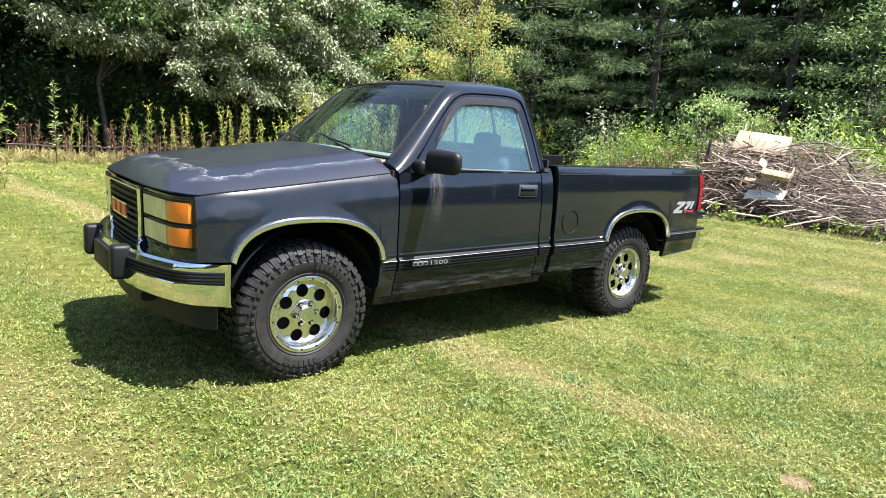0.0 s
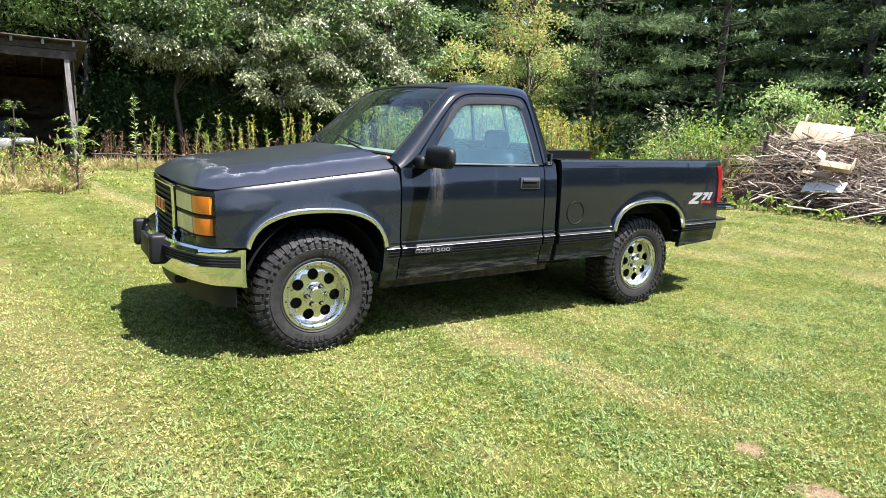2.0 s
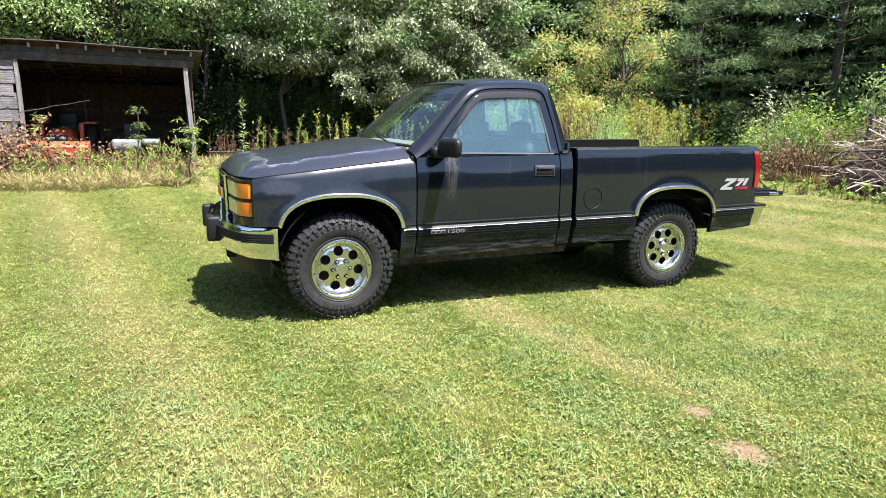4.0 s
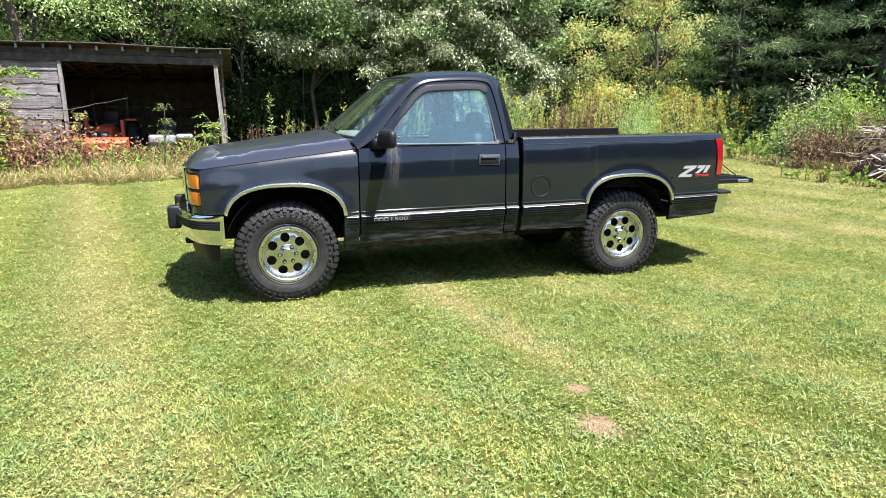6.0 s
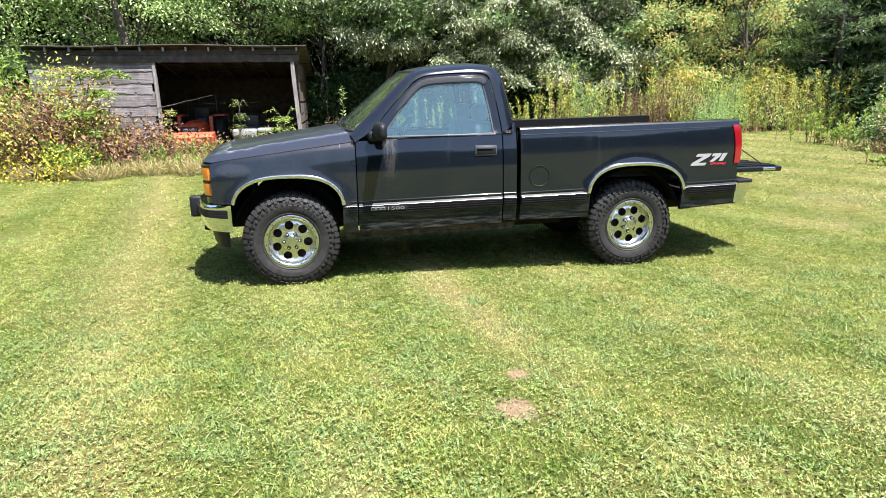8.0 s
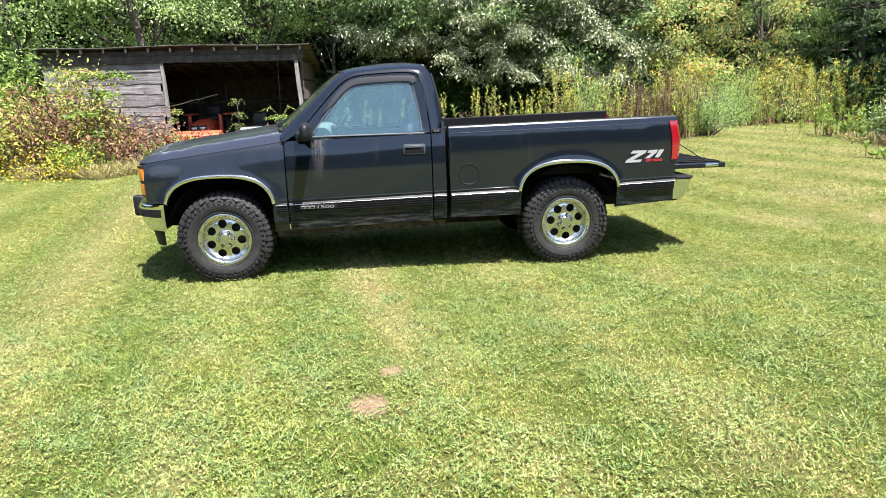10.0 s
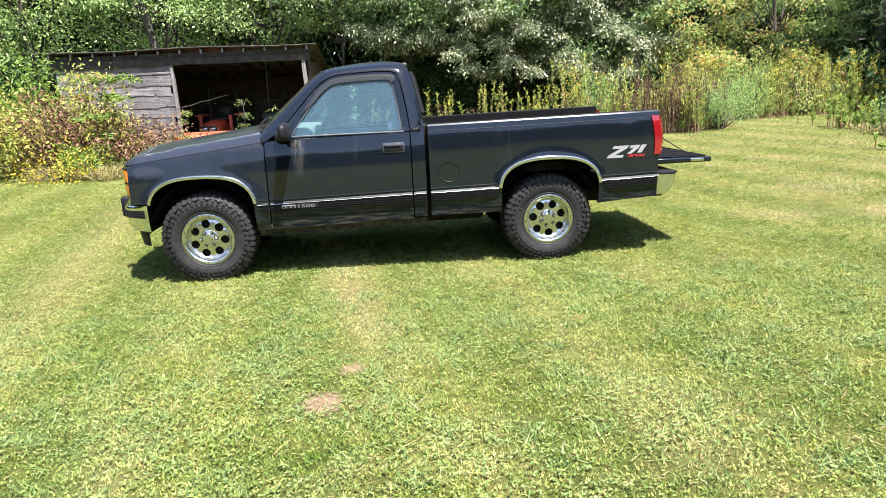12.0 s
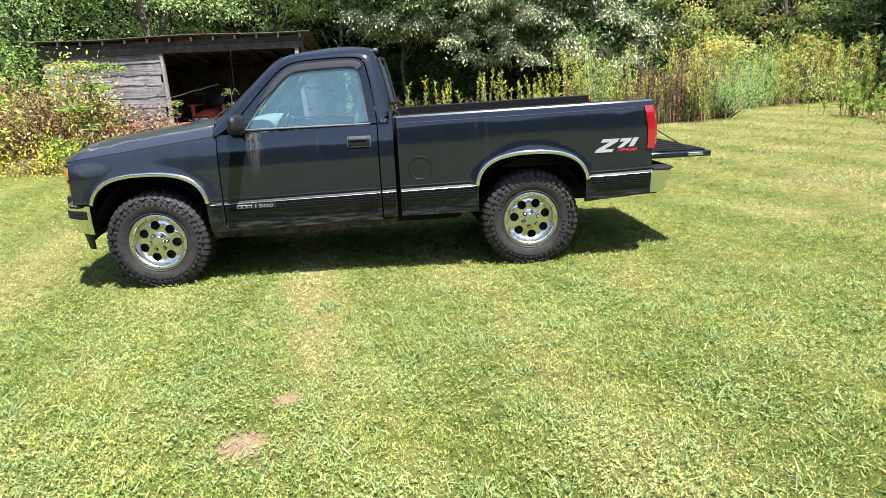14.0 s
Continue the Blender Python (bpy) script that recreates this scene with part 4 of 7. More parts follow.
tagged(thing_np("dry_grass", dry_grass(rng, 15000, [(-6.0, 8.4), (-4.0, 8.6), (-1.2, 9.0), (-0.7, 10.0)], 2.6, 0.12, 0.5), straw_mat), "tangled straw-coloured dry grass before the shed", "dry grass", kind="stuff")
tagged(thing_np("dry_grass", dry_grass(rng, 5000, [(-0.5, 13.6), (2.5, 14.2), (9.0, 13.0)], 0.9, 0.15, 0.5), straw_mat), "dry grass along the edge of the woods", "dry grass", kind="stuff")
tagged(thing_np("dry_grass", dry_grass(rng, 1500, [(11.9, 7.0), (12.5, 4.6), (12.9, 3.8)], 1.4, 0.15, 0.45), straw_mat), "straw-coloured dry growth beside the brush pile", "dry grass", kind="stuff")


def shrub(name, x, y, height, radius, count, size, mat, label, seed, wide=0.45, lift=0.0, category="shrub"):
    """Stems from one root and a loose, uneven mass of leaves."""
    rng = np.random.default_rng(seed)
    root = new(name)
    root.location = (x, y, float(ground_z(x, y)))
    n = 26
    a, r = rng.uniform(0, 2 * np.pi, n), radius * rng.uniform(0.1, 1, n) ** 0.6
    tips = np.stack([np.cos(a) * r, np.sin(a) * r, lift + (height - lift) * rng.uniform(0.25, 1, n) * (1 - 0.35 * (r / radius) ** 2)], -1)
    thing_np("woody_stem", joined([tube(wobbly(rng, (0, 0, -0.03), q, 5, 0.06), np.linspace(0.02, 0.004, 5), 4) for q in tips]), bark, root)
    w = rng.integers(0, n, count)
    off = rng.normal(size=(count, 3)) * radius * 0.20
    at = tips[w] + off
    at[:, 2] = np.maximum(at[:, 2] - rng.uniform(0, 0.4, count) * at[:, 2] * (rng.random(count) < 0.6), 0.03)
    thing_np("foliage", leaves(rng, at, size, size * wide, 0.4, off / (np.linalg.norm(off, axis=1)[:, None] + 1e-6), 0.4), mat, root)
    return tagged(root, label, category, "shrubs round the lawn")


vine_mix = leaf_material("yellowing_vine_leaves", [(0.15, (0.14, 0.07, 0.04)), (0.35, (0.28, 0.16, 0.09)), (0.5, (0.22, 0.25, 0.05)), (0.7, (0.42, 0.38, 0.08)), (0.95, (0.60, 0.48, 0.12))], 0.5, 0.4)
bright_vine = leaf_material("yellow_green_vine_leaves", [(0.15, (0.20, 0.12, 0.06)), (0.32, (0.24, 0.32, 0.06)), (0.6, (0.42, 0.46, 0.10)), (0.9, (0.62, 0.54, 0.13))], 0.5, 0.4)
brown_leaf = leaf_material("withered_brown_leaves", [(0.1, (0.055, 0.026, 0.016)), (0.5, (0.155, 0.078, 0.042)), (0.9, (0.34, 0.22, 0.12))], 0.7, 0.25)
bright_green = leaf_material("bright_green_leaves", [(0.1, (0.07, 0.14, 0.02)), (0.5, (0.15, 0.24, 0.035)), (0.9, (0.26, 0.34, 0.07))], 0.45, 0.4)
shrub("shrub", -5.9, 10.2, 1.9, 1.5, 4200, 0.115, vine_mix, "overgrown shrub with yellowing leaves beside the shed", 201)
shrub("shrub", -7.4, 9.4, 2.0, 1.4, 3800, 0.12, bright_vine, "yellowing leafy shrub at the lawn's edge", 202)
shrub("shrub", -6.4, 12.7, 2.6, 0.9, 2300, 0.12, bright_vine, "yellow-green climbing shrub against the shed wall", 230)
shrub("shrub", -5.6, 12.9, 1.5, 0.6, 1100, 0.11, brown_leaf, "withered vine against the shed wall", 231)
shrub("shrub", -7.8, 12.0, 2.9, 1.6, 4600, 0.13, bright_green, "tall green shrub beside the shed", 203)
shrub("shrub", -4.5, 10.4, 1.25, 1.1, 2600, 0.11, brown_leaf, "withered brown vines before the shed wall", 204)
shrub("shrub", -3.5, 11.4, 0.55, 0.9, 1500, 0.09, brown_leaf, "withered brown vines before the shed", 205)
shrub("shrub", -5.4, 8.7, 0.62, 0.85, 900, 0.055, flower_mat, "low plant full of yellow flowers", 206, 0.6)
shrub("shrub", -6.0, 9.6, 2.1, 0.7, 1500, 0.10, brown_leaf, "dead brown vine climbing through the shrubs", 215)
shrub("shrub", -5.2, 9.6, 1.0, 0.8, 1500, 0.10, brown_leaf, "withered brown vines before the shrub", 216)
shrub("shrub", -5.0, 9.0, 0.7, 0.55, 1400, 0.10, bright_green, "low bright green plant at the lawn's edge", 207)
shrub("shrub", -2.5, 11.3, 0.55, 0.9, 1700, 0.09, brown_leaf, "withered brown tangle before the tractor", 232)
shrub("shrub", -1.5, 11.0, 0.45, 0.8, 1400, 0.09, brown_leaf, "withered brown tangle before the mower", 233)
shrub("shrub", 13.1, 7.3, 1.15, 1.0, 3200, 0.10, leaf_shade, "dark green shrub beside the meadow", 234)
shrub("shrub", 12.5, 6.5, 0.8, 0.7, 1500, 0.09, brown_leaf, "withered brown growth beside the meadow", 235)
feathery = leaf_material("feathery_green_leaves", [(0.1, (0.12, 0.24, 0.06)), (0.5, (0.26, 0.42, 0.12)), (0.9, (0.44, 0.56, 0.20))], 0.5, 0.45)
shrub("tall_weed", 10.5, 11.1, 1.65, 0.75, 5200, 0.060, feathery, "feathery bright green weed at the foot of the goldenrod", 240, 0.22, 0.0, "weed")
shrub("tall_weed", 9.9, 11.4, 1.2, 0.55, 2600, 0.060, feathery, "low feathery green weed beside dead stalks", 241, 0.22, 0.0, "weed")
shrub("tall_weed", 7.4, 12.2, 1.9, 0.5, 2400, 0.085, feathery, "tall green weed behind the truck bed", 242, 0.24, 0.0, "weed")
shrub("tall_weed", 12.4, 13.6, 1.9, 0.9, 4200, 0.070, feathery, "green weed mass at the meadow's end", 243, 0.24, 0.0, "weed")
shrub("shrub", 14.8, 14.2, 2.2, 0.65, 900, 0.10, leaf_yellow, "orange-tinged sapling in the goldenrod", 244)
shrub("shrub", 18.0, 12.2, 2.6, 1.1, 2200, 0.16, leaf_oak, "pale grey-green young shrub before the pines", 208, 0.35)
shrub("shrub", 14.5, 7.4, 1.7, 1.2, 4600, 0.12, bright_green, "bright green leafy shrub beside the brush pile", 209)
shrub("shrub", 16.2, 9.2, 1.8, 1.3, 3600, 0.12, leaf_weed, "green shrub at the meadow's edge", 210)
shrub("shrub", 13.9, 1.9, 2.0, 0.8, 1100, 0.20, leaf_weed, "drooping green shrub behind the brush pile", 211, 0.3, 0.7)
# Shrubs added in shade-dark leaves to fill the black below the boughs.
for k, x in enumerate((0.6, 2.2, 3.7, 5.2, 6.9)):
    shrub("shrub", x, 18.4 + 0.5 * math.sin(k * 2.1), 2.5 + 0.4 * math.sin(k * 1.7), 1.3, 3600, 0.15, leaf_dark, "shade-coloured dark shrub added under the drooping boughs", 220 + k)
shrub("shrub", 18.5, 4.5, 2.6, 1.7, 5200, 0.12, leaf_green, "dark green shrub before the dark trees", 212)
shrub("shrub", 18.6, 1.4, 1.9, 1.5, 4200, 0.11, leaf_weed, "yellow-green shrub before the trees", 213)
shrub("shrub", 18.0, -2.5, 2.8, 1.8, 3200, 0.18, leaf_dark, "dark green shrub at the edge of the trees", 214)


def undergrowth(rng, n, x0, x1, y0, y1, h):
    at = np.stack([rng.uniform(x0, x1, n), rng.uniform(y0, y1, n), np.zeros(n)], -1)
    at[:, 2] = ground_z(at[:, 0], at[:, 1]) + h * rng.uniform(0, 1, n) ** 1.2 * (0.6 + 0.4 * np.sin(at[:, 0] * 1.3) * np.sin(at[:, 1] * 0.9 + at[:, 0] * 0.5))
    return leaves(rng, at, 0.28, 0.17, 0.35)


# Undergrowth leaves hold the woods' low shade in their own dark colour.
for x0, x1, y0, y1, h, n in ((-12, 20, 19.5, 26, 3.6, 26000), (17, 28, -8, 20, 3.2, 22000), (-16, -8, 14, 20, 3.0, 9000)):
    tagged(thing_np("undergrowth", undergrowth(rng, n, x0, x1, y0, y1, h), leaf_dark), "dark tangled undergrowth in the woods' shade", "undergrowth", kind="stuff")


def compound_plant(name, x, y, height, label, seed, fronds=16, mat=None, spread=0.55, leaflets=15, leaf=0.13, rise=0.1):
    """A stem with long drooping fronds of paired leaflets."""
    rng = np.random.default_rng(seed)
    root = new(name)
    root.location = (x, y, float(ground_z(x, y)))
    stem = wobbly(rng, (0, 0, -0.03), (0.1, 0, height * 0.85), 6, 0.03)
    wood, at, outs = [tube(stem, np.linspace(0.025, 0.008, 6), 6)], [], []
    for k in range(fronds):
        a = rng.uniform(0, 2 * np.pi)
        b = stem[rng.integers(2, 6)]
        L = spread * rng.uniform(0.7, 1.2)
        c, s = np.cos(a), np.sin(a)
        path = np.array([b, b + [c * L * 0.5, s * L * 0.5, 0.12 + rise * 0.6], b + [c * L, s * L, rise - 0.06]])
        wood.append(tube(path, [0.008, 0.006, 0.002], 4))
        for t in np.linspace(0.2, 1, leaflets):
            p = np.array([np.interp(t, [0, 0.5, 1], path[:, q]) for q in range(3)])
            for sgn in (-1, 1):
                at.append(p)
                outs.append([(-s * sgn + 0.4 * c) * 2.4, (c * sgn + 0.4 * s) * 2.4, -0.3])
    thing_np("stem", joined(wood), bark, root)
    thing_np("foliage", leaves(rng, np.array(at), leaf, leaf * 0.28, 0.8, np.array(outs), 0.15), mat or bright_green, root)
    return tagged(root, label, "plant")


compound_plant("sumac", -4.9, 10.0, 2.35, "sumac with long bright green fronds beside the shed", 301, 26, None, 0.75, 15, 0.16)
compound_plant("sumac", -5.5, 10.6, 2.45, "sumac with reddening fronds beside the shed", 302, 16, vine_mix, 0.7)
compound_plant("sumac", -0.82, 9.6, 1.25, "yellow-green plant with spreading fronds before the shed post", 303, 22, leaf_weed, 0.36, 9, 0.095, 0.26)
compound_plant("weed", -1.80, 9.8, 1.6, "tall green weed before the shed's opening", 304, 22, bright_green, 0.17, 8, 0.065, 0.09)
compound_plant("weed", -3.95, 12.6, 1.3, "green weed before the parked tractor", 305, 12, leaf_weed, 0.2, 7, 0.11)
st, lv, tip = stalks(np.random.default_rng(306), [(0.67, 13.5)], [1.8], 0.16, 0.03, 90, 0.02, 0.9, 0.15)
tall = thing_np("tall_weed", lv, leaf_green)
thing_np("stem", st, bark, tall)
tagged(tall, "single tall green weed with drooping narrow leaves", "weed")
# fallen grey bough along the wood's edge
thing_np("fallen_branch", tube(wobbly(np.random.default_rng(3), (-0.2, 14.2, 0.42), (4.0, 14.4, 0.55), 9, 0.016), np.linspace(0.02, 0.009, 9), 6), bark)
tagged(bpy.data.objects["fallen_branch"], "fallen bare grey branch resting in the weeds", "branch")
thing_np("dead_branch", tube(wobbly(np.random.default_rng(4), (-4.42, 13.45, 1.36), (-2.85, 13.3, 1.70), 7, 0.005), np.linspace(0.011, 0.004, 7), 5), bark)
tagged(bpy.data.objects["dead_branch"], "thin dead twig hanging across the shed's opening", "branch")
# grey tree trunk behind the shed
for a, b, r0, r1, lab, k in (((-6.3, 19.2), (-0.9, 0.2, 9), 0.17, 0.11, "tall tree with a bare grey trunk behind the shed", 5), ((17.6, 20.5), (-0.2, 0, 13), 0.26, 0.2, "tall tree with a straight pale trunk behind the yellow maple", 6)):
    root = new("tree")
    root.location = (a[0], a[1], 0.05)
    thing_np("trunk", tube(wobbly(np.random.default_rng(k), (0, 0, 0), b, 10, 0.006), np.linspace(r0, r1, 10), 10), bark, root, True)
    q = np.random.default_rng(k + 10)
    at = np.array(b) + q.normal(size=(2500, 3)) * [1.3, 1.3, 0.9]
    thing_np("crown", leaves(q, at, 0.2, 0.1, 0.4), leaf_green, root)
    tagged(root, lab, "tree")

# ---- brush pile ----


def pile_height(x, y):
    u = (x - 12.9) / 1.7
    return 1.56 * np.clip(1 - u * u, 0, 1) ** 0.6 * np.clip((4.8 - y) / 0.5, 0, 1) ** 0.5 * np.clip((y + 4.5) / 1.5, 0, 1) ** 0.5 * np.interp(y, [-4.5, 0.7, 2.1, 4.8], [0.44, 0.54, 0.97, 1.0])


def sticks(rng, n, length, thick_r, spread):
    out = []
    for _ in range(n):
        y = rng.uniform(-4.3, 4.6)
        x = 11.25 + 2.6 * rng.uniform(0, 1) ** 1.6
        top = float(pile_height(x, y))
        z = float(ground_z(x, y)) + top * rng.uniform(0.62, 1.08)
        if y > 3.2 and z < 1.05 and rng.random() < 0.65:
            continue
        if x < 12.3:
            x -= 0.25 * rng.uniform(0, 1)
        L = length * rng.uniform(0.5, 1.4) * (0.55 if y > 3.7 else 1.0)
        d = np.array([rng.normal(0, 0.9), -0.6 + rng.normal(0, 0.9), rng.normal(0, spread)])
        d *= L / np.linalg.norm(d)
        a, b = np.array([x, y, z]) - d / 2, np.array([x, y, z]) + d / 2
        for q in (a, b):
            q[2] = max(q[2], float(ground_z(q[0], q[1])) + 0.01)
        r = thick_r * rng.uniform(0.5, 1.5)
        out.append(tube(wobbly(rng, a, b, 5, 0.035), np.linspace(r, r * 0.4, 5), 4))
    return joined(out)


rng = np.random.default_rng(55)
pile = thing_np("brush_pile", joined([sticks(rng, 1900, 1.3, 0.0070, 0.30), sticks(rng, 1500, 0.55, 0.0045, 0.6), sticks(rng, 260, 0.8, 0.016, 0.5), sticks(rng, 90, 2.3, 0.013, 0.22)]), twig_mat)
tagged(pile, "large heap of dry grey-brown branches and twigs", "brush pile", kind="stuff")
at = np.stack([rng.uniform(11.2, 14.2, 9000), rng.uniform(-3.5, 4.7, 9000), np.zeros(9000)], -1)
at[:5500, 1] = rng.uniform(2.2, 4.75, 5500)
at[:, 2] = ground_z(at[:, 0], at[:, 1]) + pile_height(at[:, 0], at[:, 1]) * rng.uniform(0, 0.97, 9000)
tagged(thing_np("dead_leaves", leaves(rng, at, 0.085, 0.045, 0.3), brown_leaf), "withered brown leaves caught in the heap", "dead leaves", kind="stuff")
# Dark mound: brown litter, with the heap's inner shade in its colour.
gx, gy = np.meshgrid(np.linspace(11.2, 14.7, 30), np.linspace(-4.6, 4.8, 60), indexing="ij")
gz = ground_z(gx, gy) + np.maximum(pile_height(gx, gy) * 0.74 + 0.05 * np.sin(gx * 9) * np.sin(gy * 8) - 0.06, -0.05)
k = (np.arange(29)[:, None] * 60 + np.arange(59)[None]).reshape(-1)
earth = material("shade_dark_litter", rough=0.95)
link(earth, ramp(earth, grain(earth, 9, 6), [(0.35, (0.018, 0.012, 0.008)), (0.7, (0.10, 0.065, 0.04))]), bsdf(earth).inputs["Base Color"])
mound = thing_np("shaded_litter_mound", (np.stack([gx, gy, gz], -1).reshape(-1, 3), np.stack([k, k + 60, k + 61, k + 1], -1)), earth, None, True)
tagged(mound, "dark leaf litter and shade-dark core inside the brush heap", "litter", kind="stuff")
for k in range(34):
    r = np.random.default_rng(400 + k)
    y = r.uniform(-3.8, 4.4)
    x = r.uniform(11.4, 13.6)
    z = float(ground_z(x, y) + pile_height(x, y)) * r.uniform(0.7, 1.0) + 0.05
    L = r.uniform(1.2, 2.6)
    d = np.array([r.normal(0, 0.6), -1 + r.normal(0, 0.5), r.normal(0, 0.2)])
    d *= L / np.linalg.norm(d) / 2
    rad = r.uniform(0.014, 0.032)
    ob = thing_np("branch", tube(wobbly(r, np.array([x, y, z]) - d, np.array([x, y, z]) + d, 7, 0.03), np.linspace(rad, rad * 0.35, 7), 6), twig_mat, None, True)
    tagged(ob, "dry bare branch lying on the brush heap", "branch", "branches on the heap")


def slab(name, centre, size, turn, mat, label, category):
    ob = part(name, box(-size[0] / 2, size[0] / 2, -size[1] / 2, size[1] / 2, -size[2] / 2, size[2] / 2, bevel=min(0.006, size[2] / 3)), mat, None)
    ob.matrix_basis = pose(*centre, *turn)
    return tagged(ob, label, category)


slab("plywood_sheet", (12.1, 3.22, 1.76), (0.50, 1.05, 0.014), (9, -52, 6), plywood, "weathered plywood sheet lying on the brush heap", "plywood")
slab("white_panel", (11.08, 2.52, 0.74), (0.30, 0.72, 0.02), (-6, -36, 8), card, "white painted panel lying against the heap", "panel")
slab("pale_board", (11.2, 2.75, 0.98), (0.10, 0.52, 0.03), (6, -50, 14), plywood, "pale broken board on the brush heap", "board")


def carton(x, y, z):
    """An open, crushed cardboard box lying on its side."""
    root = new("cardboard_box")
    root.matrix_basis = pose(x, y, z, 8, -28, 12) @ Matrix.Diagonal((0.8, 0.85, 0.8, 1))
    tagged(root, "open crushed tan cardboard box on the brush heap", "box")
    for q in ((-0.17, 0.17, -0.30, 0.30, 0.0, 0.012), (-0.17, -0.158, -0.30, 0.30, 0.012, 0.24), (-0.158, 0.17, -0.30, -0.288, 0.012, 0.24), (-0.158, 0.17, 0.288, 0.30, 0.012, 0.24)):
        part("side", box(*q, bevel=0.003), carton_mat, root)
    for q, turn in ((((-0.16, 0.0, -0.30, 0.30, 0.0, 0.008)), (-0.165, 0, 0.24, 0, -25, 0)), (((-0.16, 0.15, 0.0, 0.16, 0.0, 0.008)), (0, 0.295, 0.24, 35, 0, 0))):
        part("flap", box(*q, bevel=0.002), carton_mat, root).matrix_basis = pose(*turn)
    return root


carton_mat = material("tan_cardboard", rough=0.85)
link(carton_mat, ramp(carton_mat, grain(carton_mat, 5, 5), [(0.3, (0.33, 0.235, 0.14)), (0.7, (0.50, 0.385, 0.25))]), bsdf(carton_mat).inputs["Base Color"])
carton(11.28, 2.44, 1.12)
for k, (x, y, z, size, turn) in enumerate(((11.22, 2.95, 0.97, 0.16, 40), (11.05, 2.30, 0.80, 0.12, -30))):
    ring = [(size * math.cos(a), size * 0.9 * math.sin(a), 0) for a in np.linspace(0.2, 2.6, 12)]
    bm = bmesh.new()
    grid_into(bm, [[(q[0] * f, q[1] * f, h) for f, h in ((1.0, 0), (1.16, 0), (1.16, 0.02), (1.0, 0.02), (1.0, 0))] for q in ring])
    ob = part("broken_board", bm, plywood, None)
    ob.matrix_basis = pose(x, y, z, 75, turn, 80)
    tagged(ob, "curved broken piece of pale wood on the heap", "board", "broken boards on the heap")
slab("dark_plank", (11.7, 4.1, 1.05), (0.12, 1.3, 0.04), (-6, 8, 20), brown_wood, "dark plank jutting from the heap", "board")
slab("fence_stake", (12.0, 4.3, 1.5), (0.07, 0.07, 0.5), (4, 6, 0), brown_wood, "short dark stake standing in the heap", "stake")


def thicket(x, y, h, r, n, label, seed):
    """Bare brown canes."""
    rng = np.random.default_rng(seed)
    out = []
    for _ in range(n):
        a, q = rng.uniform(0, 2 * np.pi), r * rng.uniform(0, 1) ** 0.5
        b = np.array([np.cos(a) * q * 0.5, np.sin(a) * q * 0.5, 0])
        e = np.array([np.cos(a) * q * 1.4, np.sin(a) * q * 1.4, h * rng.uniform(0.5, 1.0)])
        p = wobbly(rng, b, e, 6, 0.05)
        out.append(tube(p, np.linspace(0.012, 0.003, 6), 4))
        for _ in range(3):
            k = rng.integers(2, 6)
            out.append(tube(wobbly(rng, p[k], p[k] + rng.normal(0, 0.3, 3) + [0, 0, 0.15], 4, 0.06), np.linspace(0.006, 0.002, 4), 4))
    ob = thing_np("bramble_thicket", joined(out), brown_stalk)
    ob.location = (x, y, float(ground_z(x, y)))
    return tagged(ob, label, "bramble", kind="stuff")


thicket(15.2, 0.2, 3.1, 1.5, 240, "bare reddish brown bramble canes", 501)
thicket(12.9, 6.0, 1.3, 1.1, 90, "bare brown canes beside the brush pile", 502)
thicket(13.3, 4.6, 2.2, 0.9, 40, "arching bare canes over the brush pile", 503)

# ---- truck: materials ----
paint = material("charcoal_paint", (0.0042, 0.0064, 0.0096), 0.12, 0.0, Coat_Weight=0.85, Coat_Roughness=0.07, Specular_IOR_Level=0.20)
# Blue specular tint puts sky colour into every reflection on the paint.
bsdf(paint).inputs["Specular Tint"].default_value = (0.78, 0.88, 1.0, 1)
p = place(paint)
specks = node(paint, "TexVoronoi", Scale=36.0)
link(paint, p, specks.inputs["Vector"])
dust = sums(paint, "SUBTRACT", 1.0, band(paint, specks.outputs["Distance"], 0.04, 0.11))
dust = sums(paint, "MULTIPLY", dust, band(paint, grain(paint, 3.5, 3), 0.48, 0.60))
fine = node(paint, "TexVoronoi", Scale=75.0)
link(paint, p, fine.inputs["Vector"])
fine_dust = sums(paint, "SUBTRACT", 1.0, band(paint, fine.outputs["Distance"], 0.08, 0.20))
fine_dust = sums(paint, "MULTIPLY", fine_dust, band(paint, grain(paint, 6, 4), 0.47, 0.60))
run = node(paint, "Mapping")
run.inputs["Scale"].default_value = (22, 22, 1.3)
link(paint, p, run.inputs["Vector"])
runs = band(paint, grain(paint, 1.0, 4, 0.6, run.outputs[0]), 0.56, 0.78)
xyz = node(paint, "SeparateXYZ")
link(paint, p, xyz.inputs[0])
low = sums(paint, "SUBTRACT", 1.0, band(paint, xyz.outputs[2], 0.42, 0.66))
smear = node(paint, "Mapping")
smear.inputs["Rotation"].default_value = (0, radians(-35), 0)
smear.inputs["Scale"].default_value = (5, 5, 38)
link(paint, p, smear.inputs["Vector"])
mud = sums(paint, "MULTIPLY", low, band(paint, grain(paint, 1.0, 5, 0.65, smear.outputs[0]), 0.40, 0.66))
film = sums(paint, "MULTIPLY", grain(paint, 7, 5, 0.7), 0.16)
c = mix(paint, sums(paint, "MULTIPLY", film, 0.12), (0.0042, 0.0064, 0.0096), (0.06, 0.056, 0.053))
c = mix(paint, sums(paint, "MULTIPLY", mud, 0.24), c, (0.24, 0.22, 0.17))
c = mix(paint, sums(paint, "MULTIPLY", runs, 0.025), c, (0.30, 0.28, 0.25))
